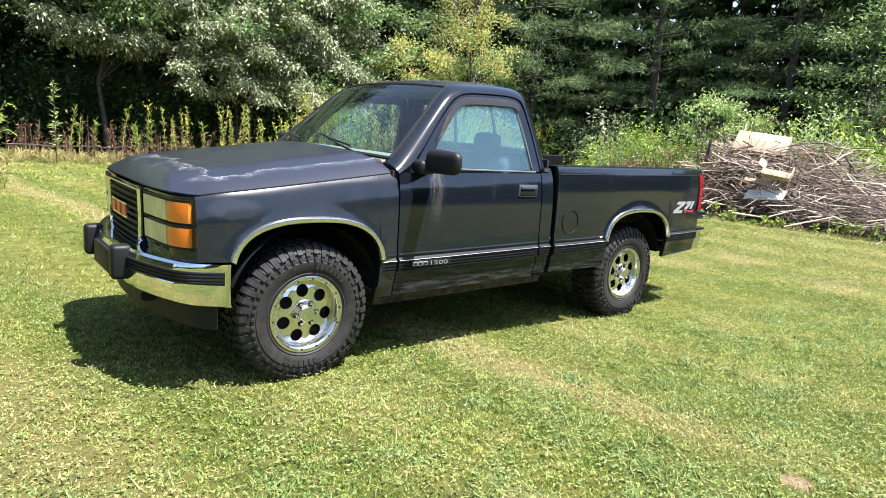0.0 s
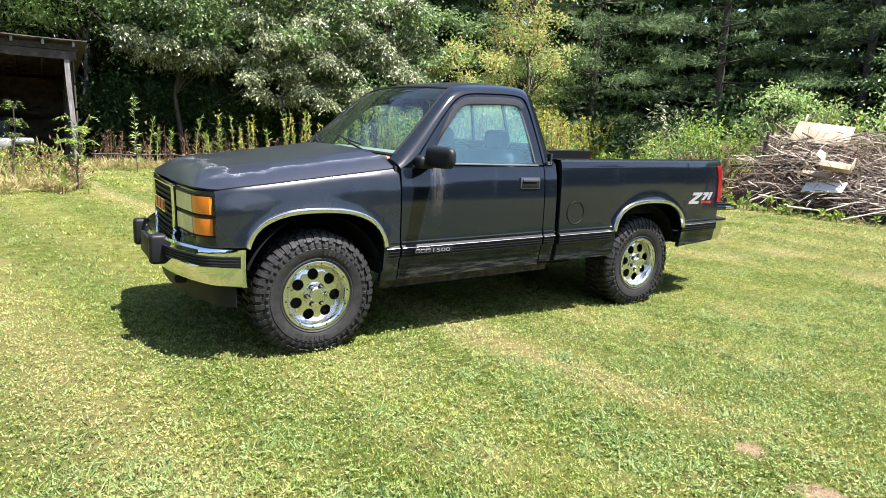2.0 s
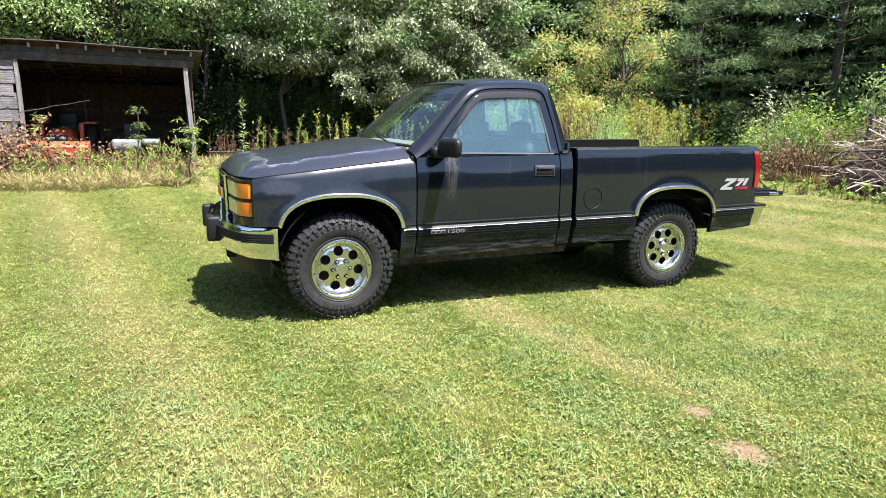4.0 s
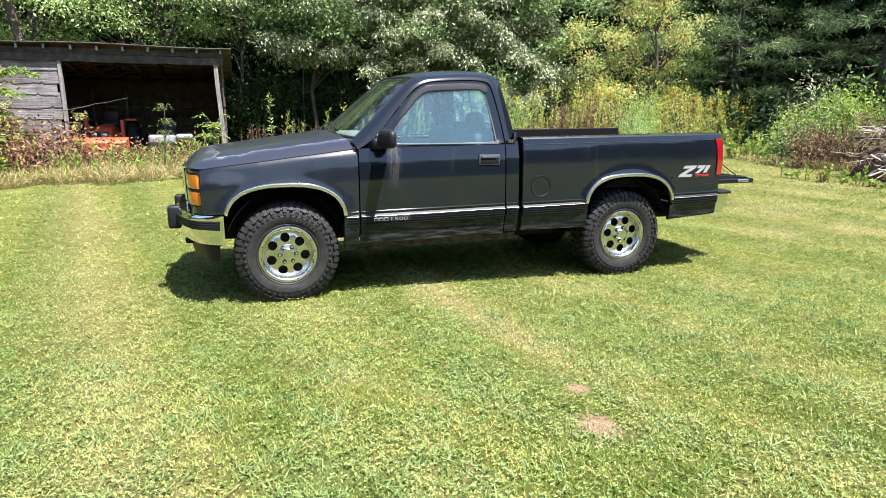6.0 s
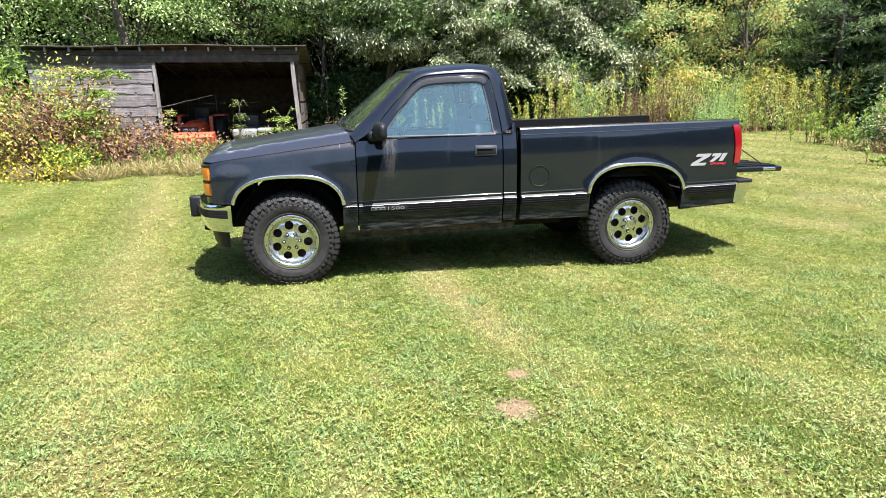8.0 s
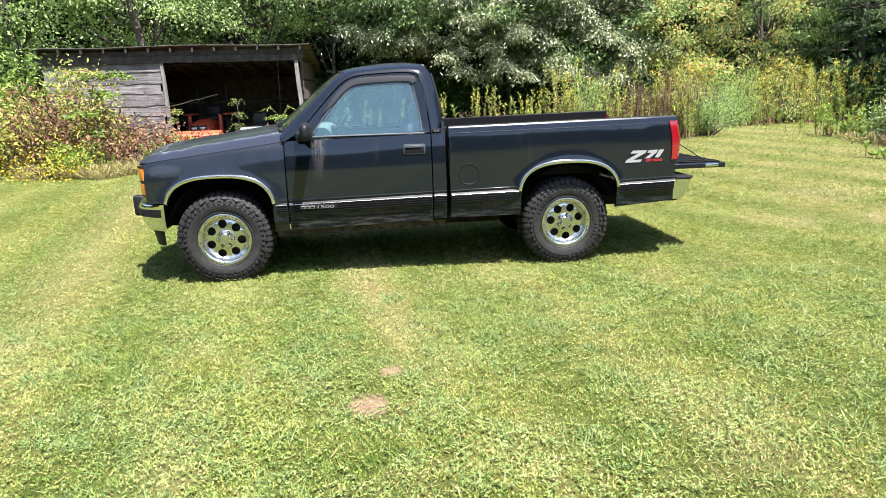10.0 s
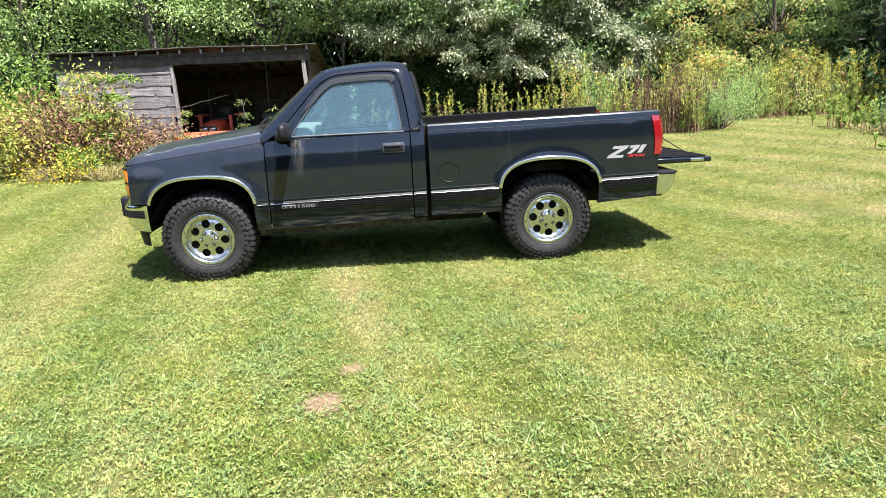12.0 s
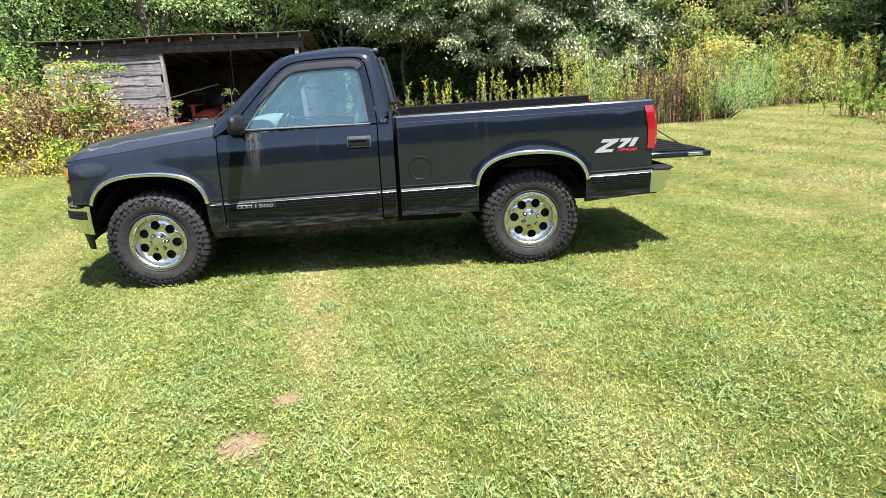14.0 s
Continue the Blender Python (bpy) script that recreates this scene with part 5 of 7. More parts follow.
c = mix(paint, sums(paint, "MULTIPLY", fine_dust, 0.11), c, (0.40, 0.37, 0.31))
c = mix(paint, sums(paint, "MULTIPLY", dust, 0.22), c, (0.50, 0.46, 0.38))
# pale run-off streak under the mirror
sx = sums(paint, "ABSOLUTE", sums(paint, "SUBTRACT", sums(paint, "ADD", xyz.outputs[0], sums(paint, "MULTIPLY", grain(paint, 6, 2), 0.03)), 0.855))
streak = sums(paint, "MULTIPLY", sums(paint, "SUBTRACT", 1.0, band(paint, sx, 0.005, 0.075)), band(paint, xyz.outputs[2], 0.80, 1.18))
streak = sums(paint, "MULTIPLY", streak, sums(paint, "MULTIPLY", grain(paint, 55, 3), band(paint, grain(paint, 3.0, 3, 0.6, run.outputs[0]), 0.30, 0.62)))
streak = sums(paint, "MULTIPLY", streak, sums(paint, "SUBTRACT", 1.0, band(paint, xyz.outputs[2], 1.19, 1.21)))
c = mix(paint, sums(paint, "MULTIPLY", streak, 0.26), c, (0.42, 0.38, 0.31))
link(paint, c, bsdf(paint).inputs["Base Color"])
link(paint, sums(paint, "ADD", sums(paint, "MULTIPLY", sums(paint, "ADD", mud, film), 0.45), 0.07, clamp=True), bsdf(paint).inputs["Roughness"])

grime = sums(paint, "MULTIPLY", sums(paint, "SUBTRACT", 1.0, band(paint, sums(paint, "ADD", xyz.outputs[2], sums(paint, "MULTIPLY", sums(paint, "SUBTRACT", grain(paint, 5, 4), 0.5), 0.25)), 0.50, 0.68)), 0.85)
link(paint, sums(paint, "MULTIPLY", sums(paint, "SUBTRACT", 1.0, grime), 0.75), bsdf(paint).inputs["Coat Weight"])
wing_paint = material("chalky_wing_paint", (0.007, 0.0086, 0.013), 0.30, Coat_Weight=0.75, Coat_Roughness=0.10, Specular_IOR_Level=0.2)
p = place(wing_paint)
xyz = node(wing_paint, "SeparateXYZ")
link(wing_paint, p, xyz.inputs[0])
# a slightly lighter oval spot behind the corner lamp
ox = sums(wing_paint, "MULTIPLY", sums(wing_paint, "ADD", xyz.outputs[0], 0.42), 6.5)
oz = sums(wing_paint, "MULTIPLY", sums(wing_paint, "SUBTRACT", xyz.outputs[2], 0.975), 16.0)
spot = sums(wing_paint, "ADD", sums(wing_paint, "MULTIPLY", ox, ox), sums(wing_paint, "MULTIPLY", oz, oz))
spot = sums(wing_paint, "SUBTRACT", 1.0, band(wing_paint, sums(wing_paint, "ADD", spot, sums(wing_paint, "MULTIPLY", grain(wing_paint, 12, 4), 0.7)), 0.75, 1.35))
tiny = node(wing_paint, "TexVoronoi", Scale=60.0)
link(wing_paint, p, tiny.inputs["Vector"])
tiny_dust = sums(wing_paint, "SUBTRACT", 1.0, band(wing_paint, tiny.outputs["Distance"], 0.05, 0.14))
tiny_dust = sums(wing_paint, "MULTIPLY", tiny_dust, band(wing_paint, grain(wing_paint, 5, 4), 0.52, 0.64))
c = ramp(wing_paint, grain(wing_paint, 4.5, 5, 0.6), [(0.3, (0.0050, 0.0072, 0.0106)), (0.72, (0.0102, 0.0134, 0.0180))])
c = mix(wing_paint, sums(wing_paint, "MULTIPLY", spot, 0.04), c, (0.30, 0.31, 0.33))
c = mix(wing_paint, sums(wing_paint, "MULTIPLY", tiny_dust, 0.25), c, (0.42, 0.40, 0.35))
link(wing_paint, c, bsdf(wing_paint).inputs["Base Color"])
link(wing_paint, sums(wing_paint, "ADD", sums(wing_paint, "MULTIPLY", grain(wing_paint, 6, 5), 0.16), 0.20), bsdf(wing_paint).inputs["Roughness"])

dull = material("sun_faded_paint", (0.012, 0.0135, 0.018), 0.42, Coat_Weight=0.45, Coat_Roughness=0.14, Specular_IOR_Level=0.25)
p = place(dull)
xyz = node(dull, "SeparateXYZ")
link(dull, p, xyz.inputs[0])
across = sums(dull, "SUBTRACT", 0.80, sums(dull, "ABSOLUTE", sums(dull, "SUBTRACT", xyz.outputs[1], 0.89)))
along = sums(dull, "MULTIPLY", sums(dull, "ADD", xyz.outputs[0], 0.66), 0.75)
inset = sums(dull, "SMOOTH_MIN", across, along, 0.12)
wav = sums(dull, "MULTIPLY", sums(dull, "SUBTRACT", grain(dull, 5.5, 4, 0.6), 0.5), sums(dull, "ADD", sums(dull, "MULTIPLY", sums(dull, "SUBTRACT", 1.0, band(dull, xyz.outputs[0], -0.55, 0.1)), 0.30), 0.08))
field = sums(dull, "ADD", inset, wav)
peel = sums(dull, "SUBTRACT", 1.0, band(dull, sums(dull, "ABSOLUTE", sums(dull, "SUBTRACT", field, 0.105)), 0.001, 0.0085))
halo = sums(dull, "SUBTRACT", 1.0, band(dull, sums(dull, "ABSOLUTE", sums(dull, "SUBTRACT", field, 0.095)), 0.0, 0.045))
front_only = sums(dull, "SUBTRACT", 1.0, band(dull, xyz.outputs[0], 0.62, 0.68))
c = mix(dull, band(dull, field, 0.11, 0.13), (0.0120, 0.0140, 0.0215), (0.0092, 0.0108, 0.0160))
c = mix(dull, sums(dull, "MULTIPLY", grain(dull, 30, 4), 0.03), c, (0.2, 0.19, 0.17))
c = mix(dull, sums(dull, "MULTIPLY", sums(dull, "MULTIPLY", halo, front_only), sums(dull, "MULTIPLY", grain(dull, 14, 4), 0.22)), c, (0.25, 0.25, 0.25))
c = mix(dull, sums(dull, "MULTIPLY", sums(dull, "MULTIPLY", peel, front_only), sums(dull, "MULTIPLY", band(dull, grain(dull, 9, 3), 0.34, 0.62), 0.55)), c, (0.26, 0.27, 0.30))
link(dull, c, bsdf(dull).inputs["Base Color"])

dull_chrome = material("dulled_chrome", (0.78, 0.77, 0.73), 0.24, 1.0)
bump(dull_chrome, grain(dull_chrome, 30, 4), 0.15, 0.004)
chrome = material("chrome", (0.80, 0.80, 0.78), 0.10, 1.0)
link(chrome, sums(chrome, "ADD", sums(chrome, "MULTIPLY", grain(chrome, 9, 4), 0.16), 0.03), bsdf(chrome).inputs["Roughness"])
alloy = material("machined_alloy", (0.70, 0.70, 0.68), 0.2, 1.0)
link(alloy, sums(alloy, "ADD", sums(alloy, "MULTIPLY", grain(alloy, 14, 4), 0.16), 0.14), bsdf(alloy).inputs["Roughness"])
black = material("black_plastic", (0.008, 0.008, 0.009), 0.42, Specular_IOR_Level=0.25)
link(black, sums(black, "ADD", sums(black, "MULTIPLY", grain(black, 12, 4), 0.3), 0.38), bsdf(black).inputs["Roughness"])
under = material("dirty_underbody", (0.022, 0.020, 0.018), 0.9, Specular_IOR_Level=0.1)
link(under, ramp(under, grain(under, 8, 5), [(0.3, (0.006, 0.0055, 0.005)), (0.75, (0.030, 0.026, 0.020))]), bsdf(under).inputs["Base Color"])
caked = material("caked_mud", (0.05, 0.04, 0.026), 0.95, Specular_IOR_Level=0.1)
link(caked, ramp(caked, grain(caked, 12, 5, 0.7), [(0.35, (0.012, 0.010, 0.008)), (0.68, (0.085, 0.069, 0.044))]), bsdf(caked).inputs["Base Color"])
liner = material("bed_liner", (0.003, 0.003, 0.0033), 0.6, Specular_IOR_Level=0.15)
bump(liner, grain(liner, 60, 3), 0.4, 0.004)
seat_mat = material("blue_grey_cloth", (0.06, 0.085, 0.11), 0.9)
dash_mat = material("grey_dash_vinyl", (0.085, 0.115, 0.095), 0.85)
card_mat = material("blue_grey_door_card", (0.06, 0.075, 0.09), 0.7)
seal_mat = material("perished_rubber_seal", (0.016, 0.016, 0.017), 0.85, Specular_IOR_Level=0.15)
grey_seal = material("grey_weather_rubber", (0.045, 0.05, 0.052), 0.6, Specular_IOR_Level=0.3)
well_mat = material("inner_arch_black", (0.006, 0.006, 0.006), 0.9, Specular_IOR_Level=0.2)
headliner = material("grey_headliner", (0.14, 0.16, 0.17), 0.9)
red_lens = material("red_lens", (0.20, 0.006, 0.010), 0.12, Coat_Weight=1.0)
amber = material("amber_lens", (0.72, 0.17, 0.012), 0.18, Coat_Weight=1.0)
bump(amber, grain(amber, 120, 2), 0.25, 0.003)
lens = material("hazy_lamp_lens", (0.50, 0.47, 0.27), 0.35, 0.0, Coat_Weight=0.5, Coat_Roughness=0.08)
link(lens, ramp(lens, grain(lens, 11, 3), [(0.3, (0.42, 0.38, 0.16)), (0.7, (0.64, 0.59, 0.31))]), bsdf(lens).inputs["Base Color"])
wv = node(lens, "TexWave", Scale=14.0)
wv.bands_direction = "Y"
link(lens, place(lens), wv.inputs["Vector"])
bump(lens, wv.outputs["Fac"], 0.35, 0.004)
handle_mat = material("worn_grey_handle", (0.05, 0.053, 0.06), 0.3)
belt_mat = material("dull_grey_trim", (0.12, 0.12, 0.12), 0.45)
silver = material("silver_decal", (0.33, 0.33, 0.33), 0.35, 0.3)
red_decal = material("red_decal", (0.55, 0.03, 0.04), 0.4)
badge_white = material("badge_white", (0.16, 0.16, 0.155), 0.35)
red_badge = material("red_badge", (0.55, 0.05, 0.02), 0.3)


def glass_material(name, tint, gloss, film=0.1, dust=(0.42, 0.52, 0.54)):
    m = bpy.data.materials.new(name)
    m.use_nodes = True
    nt = m.node_tree
    nt.nodes.clear()
    o = nt.nodes.new("ShaderNodeOutputMaterial")
    t = node(m, "BsdfTransparent")
    t.inputs[0].default_value = (*tint, 1)
    g = node(m, "BsdfGlossy", Roughness=0.02)
    f = node(m, "LayerWeight", Blend=0.5)
    s = node(m, "MixShader")
    link(m, sums(m, "ADD", sums(m, "MULTIPLY", sums(m, "POWER", f.outputs["Facing"], 5.0), 1 - gloss), gloss), s.inputs[0])
    link(m, t.outputs[0], s.inputs[1])
    link(m, g.outputs[0], s.inputs[2])
    # a thin uneven film: dust, and sky sheen where its colour is teal
    d = node(m, "BsdfDiffuse")
    d.inputs[0].default_value = (*dust, 1)
    tl = node(m, "BsdfTranslucent")
    tl.inputs[0].default_value = (*dust, 1)
    both = node(m, "MixShader", Fac=0.5)
    link(m, d.outputs[0], both.inputs[1])
    link(m, tl.outputs[0], both.inputs[2])
    s2 = node(m, "MixShader")
    link(m, sums(m, "MULTIPLY", sums(m, "ADD", grain(m, 4, 4), 0.5), film), s2.inputs[0])
    link(m, s.outputs[0], s2.inputs[1])
    link(m, both.outputs[0], s2.inputs[2])
    link(m, s2.outputs[0], o.inputs[0])
    return m


# Teal film colour puts the sky's sheen into the side and rear windows.
glass = glass_material("tinted_glass", (0.74, 0.92, 0.95), 0.13, 0.15, (0.20, 0.46, 0.54))
screen_glass = glass_material("windshield_glass", (0.86, 0.97, 0.92), 0.06, 0.022)
smoked = glass_material("smoked_visor", (0.22, 0.225, 0.24), 0.07, 0.24, (0.17, 0.165, 0.155))

# ---- truck: shape ----
# x runs from the front axle to the rear, y from the centre line (the driver's side is negative), z up from the ground.
AXLE = 2.985
truck = new("pickup_truck")
truck.location = (0, 0.89, 0)
tagged(truck, "dark charcoal regular cab pickup with open tailgate, parked on grass", "pickup truck")


def rake(x):
    return 0.018 * (x - 1.5)


PROFILE_Z = [0.38, 0.44, 0.53, 0.62, 0.70, 0.78, 0.95, 1.07, 1.14, 1.19, 1.24, 1.29]
CAB_Y = [0.875, 0.900, 0.918, 0.930, 0.934, 0.932, 0.928, 0.920, 0.908, 0.893, 0.872, 0.845]
BED_Y = [0.885, 0.905, 0.920, 0.930, 0.934, 0.933, 0.930, 0.926, 0.922, 0.915, 0.902, 0.875]


def half(x, z, bed=False):
    base = np.interp(z - rake(x), PROFILE_Z, BED_Y if bed else CAB_Y)
    if x < 0.56:
        # the wing's top edge rolls inward under the hood
        base -= 0.022 * max(0.0, 1 - (fender_top(x) - z) / 0.17) ** 2 + 0.006 * max(0.0, 1 - (fender_top(x) - z) / 0.036) ** 2
    return float(base + np.interp(x, [-0.70, -0.62, -0.5, -0.2, 0.3, 0.9, 1.9, 1.93, 2.6, 3.7, 3.96], [-0.125, -0.080, -0.045, -0.020, -0.012, 0.0, 0.004, 0.018, 0.024, 0.020, 0.0]))


def arch_z(x, xc):
    u = abs(x - xc) / 0.432
    top, foot = (0.905, 0.62) if xc < 1 else (0.917, 0.64)
    return foot + (top - foot) * (1 - u ** 2.6) ** (1 / 2.6) if u < 1 else -1


def flare(x, z, xc):
    """The pressed lip round a wheel opening."""
    u = math.hypot((x - xc) / 0.432, max(z - 0.62, 0) / 0.29)
    d = u - 1.0
    return 0.020 * math.exp(-(d / 0.16) ** 2) if z > 0.5 else 0.0


def columns(x0, x1, xc=None, step=0.06):
    xs = set(np.round(np.linspace(x0, x1, max(2, int((x1 - x0) / step) + 1)), 4))
    if xc is not None:
        for a in np.linspace(0, math.pi, 41):
            x = xc + 0.432 * math.copysign(abs(math.cos(a)) ** 0.75, math.cos(a))
            if x0 < x < x1:
                xs.add(round(float(x), 4))
        for e in (-0.4325, 0.4325):
            if x0 < xc + e < x1:
                xs.add(round(xc + e, 4))
    return sorted(xs)


def side_panel(x0, x1, foot, top, s, xc=None, bed=False, rows=16):
    """One pressed body side panel: foot(x) and top(x) bound it, s is -1 or 1 for the side."""
    bm = bmesh.new()
    net = []
    for x in columns(x0, x1, xc):
        b = foot(x)
        if xc is not None and abs(x - xc) <= 0.432:
            b = max(b, arch_z(x, xc))
        t = top(x)
        col = []
        for k in range(rows + 1):
            z = b + (t - b) * k / rows
            y = half(x, z, bed) + (flare(x, z, xc) if xc is not None else 0)
            col.append((x, s * y, z))
        net.append(col)
    vs = grid_into(bm, net)
    thick(bm, vs, lambda co: (0, -s * 0.035, 0))
    return bm


def fender_top(x):
    return 1.043 + 0.121 * (x + 0.52) - (0.10 * (-0.45 - x) ** 2 * 3 if x < -0.45 else 0)


def strip(s, x0, x1, z0, z1, proud, bed=False, n=24, xc=None):
    """A moulding on the body side between two heights, which follow the body's rake."""
    bm = bmesh.new()
    net = []
    for k in range(n + 1):
        x = x0 + (x1 - x0) * k / n
        a, b = z0 + rake(x), z1 + rake(x)
        y0, y1 = half(x, a, bed), half(x, b, bed)
        row = [(x, s * (y0 - 0.004), a)]
        for u in ((0.08, 0.3, 0.5, 0.7, 0.92) if proud > 0.02 else (0.2, 0.8)):
            bulge = proud if proud <= 0.02 else 0.014 + (proud - 0.008) * math.sin(math.pi * u) * 0.6
            row.append((x, s * (y0 + (y1 - y0) * u + bulge), a + (b - a) * u))
        net.append(row + [(x, s * (y1 - 0.004), b)])
    vs = grid_into(bm, net)
    for end in (vs[0], vs[-1]):
        bm.faces.new(end)
    return bm


def moulding(s, x0, x1, parent, bed=False):
    m = part("moulding", strip(s, x0, x1, 0.595, 0.698, 0.014, bed), black, parent, "black ribbed rub strip")
    part("chrome_bead", strip(s, x0, x1, 0.669, 0.677, 0.021, bed), dull_chrome, m, "bright chrome bead")
    # pressed crease in the panel above the strip
    bm = bmesh.new()
    net = []
    for k in range(25):
        x = x0 + (x1 - x0) * k / 24
        z = 0.703 + rake(x)
        net.append([(x, s * (half(x, z, bed) - 0.004), z), (x, s * (half(x, z, bed) + 0.009), z + 0.002), (x, s * (half(x, z, bed) + 0.010), z + 0.006), (x, s * (half(x, z, bed) + 0.003), z + 0.011), (x, s * (half(x, z, bed) - 0.004), z + 0.014)])
    grid_into(bm, net)
    part("panel_crease", bm, paint, parent)
    for k in range(3):
        part("rib", strip(s, x0, x1, 0.606 + 0.018 * k, 0.614 + 0.018 * k, 0.019, bed), black, m)


def arch_trim(s, xc, parent, bed):
    bm = bmesh.new()
    net = []
    foot = 0.64 if xc < 1 else 0.66
    pts = []
    for a in np.linspace(math.pi, 0, 49):
        x = xc + 0.430 * math.copysign(abs(math.cos(a)) ** 0.77, math.cos(a))
        pts.append((x, max(arch_z(x, xc), foot if x > -0.2 else 0.70)))
    for i, (x, z) in enumerate(pts):
        ax, az = pts[max(i - 1, 0)]
        bx, bz = pts[min(i + 1, len(pts) - 1)]
        t = Vector((bx - ax, bz - az)).normalized()
        n = Vector((-t.y, t.x))
        y = half(x, z, bed) + flare(x, z, xc)
        ring = []
        for off, out in ((-0.004, -0.006), (0.0, 0.012), (0.012, 0.016), (0.026, 0.012), (0.030, -0.004)):
            ring.append((x + n.x * off, s * (y + out), z + n.y * off))
        net.append(ring)
    grid_into(bm, net)
    return part("arch_trim", bm, dull_chrome, parent, "dulled chrome wheel arch trim")


def ring_between(outer, inner, s, back=0.03):
    """A flat frame between two outlines of the same length, each corner as (x, z, half width)."""
    bm = bmesh.new()
    a = [bm.verts.new((x, s * h, z)) for x, z, h in outer]
    b = [bm.verts.new((x, s * (h - 0.004), z)) for x, z, h in inner]
    c = [bm.verts.new((x, s * (h - back), z)) for x, z, h in inner]
    d = [bm.verts.new((x, s * (h - back), z)) for x, z, h in outer]
    n = len(outer)
    for i in range(n):
        j = (i + 1) % n
        bm.faces.new((a[i], a[j], b[j], b[i]))
        bm.faces.new((b[i], b[j], c[j], c[i]))
        bm.faces.new((a[i], a[j], d[j], d[i]))
    return bm


def smooth_line(pts, n, even=True):
    """Points at even steps along a polyline, with softened corners."""
    p = np.array(pts, float)
    d = np.arange(len(p), dtype=float) if even else np.concatenate([[0], np.cumsum(np.linalg.norm(np.diff(p[:, :2], axis=0), axis=1))])
    t = np.linspace(0, d[-1], n)
    q = np.stack([np.interp(t, d, p[:, k]) for k in range(p.shape[1])], -1)
    for _ in range(2):
        q[1:-1] = 0.25 * q[:-2] + 0.5 * q[1:-1] + 0.25 * q[2:]
    return [tuple(float(c) for c in r) for r in q]


# greenhouse outlines, side view (x, z, half width)
def tumble(z):
    return float(np.interp(z, [1.18, 1.24, 1.40, 1.55, 1.66, 1.72], [0.895, 0.875, 0.815, 0.757, 0.715, 0.688]))


DOOR_UP = [(x, z, tumble(z)) for x, z in [(0.66, 1.185), (0.70, 1.25), (0.90, 1.475), (1.055, 1.63), (1.14, 1.682), (1.24, 1.70), (1.58, 1.715), (1.69, 1.70), (1.722, 1.64), (1.765, 1.40), (1.785, 1.215)]]
WINDOW = [(x, z, tumble(z) - 0.006) for x, z in [(0.775, 1.20), (0.795, 1.235), (0.905, 1.385), (1.025, 1.53), (1.115, 1.612), (1.20, 1.640), (1.56, 1.655), (1.645, 1.648), (1.668, 1.61), (1.703, 1.40), (1.722, 1.225)]]
CAB_EDGE = [(0.52, 1.235, 0.80), (0.61, 1.315, 0.785), (0.82, 1.515, 0.715), (0.975, 1.665, 0.66), (1.05, 1.722, 0.635), (1.14, 1.758, 0.62), (1.50, 1.785, 0.61), (1.70, 1.782, 0.615), (1.775, 1.762, 0.635), (1.81, 1.715, 0.655), (1.85, 1.55, 0.715), (1.91, 1.275, 0.80)]

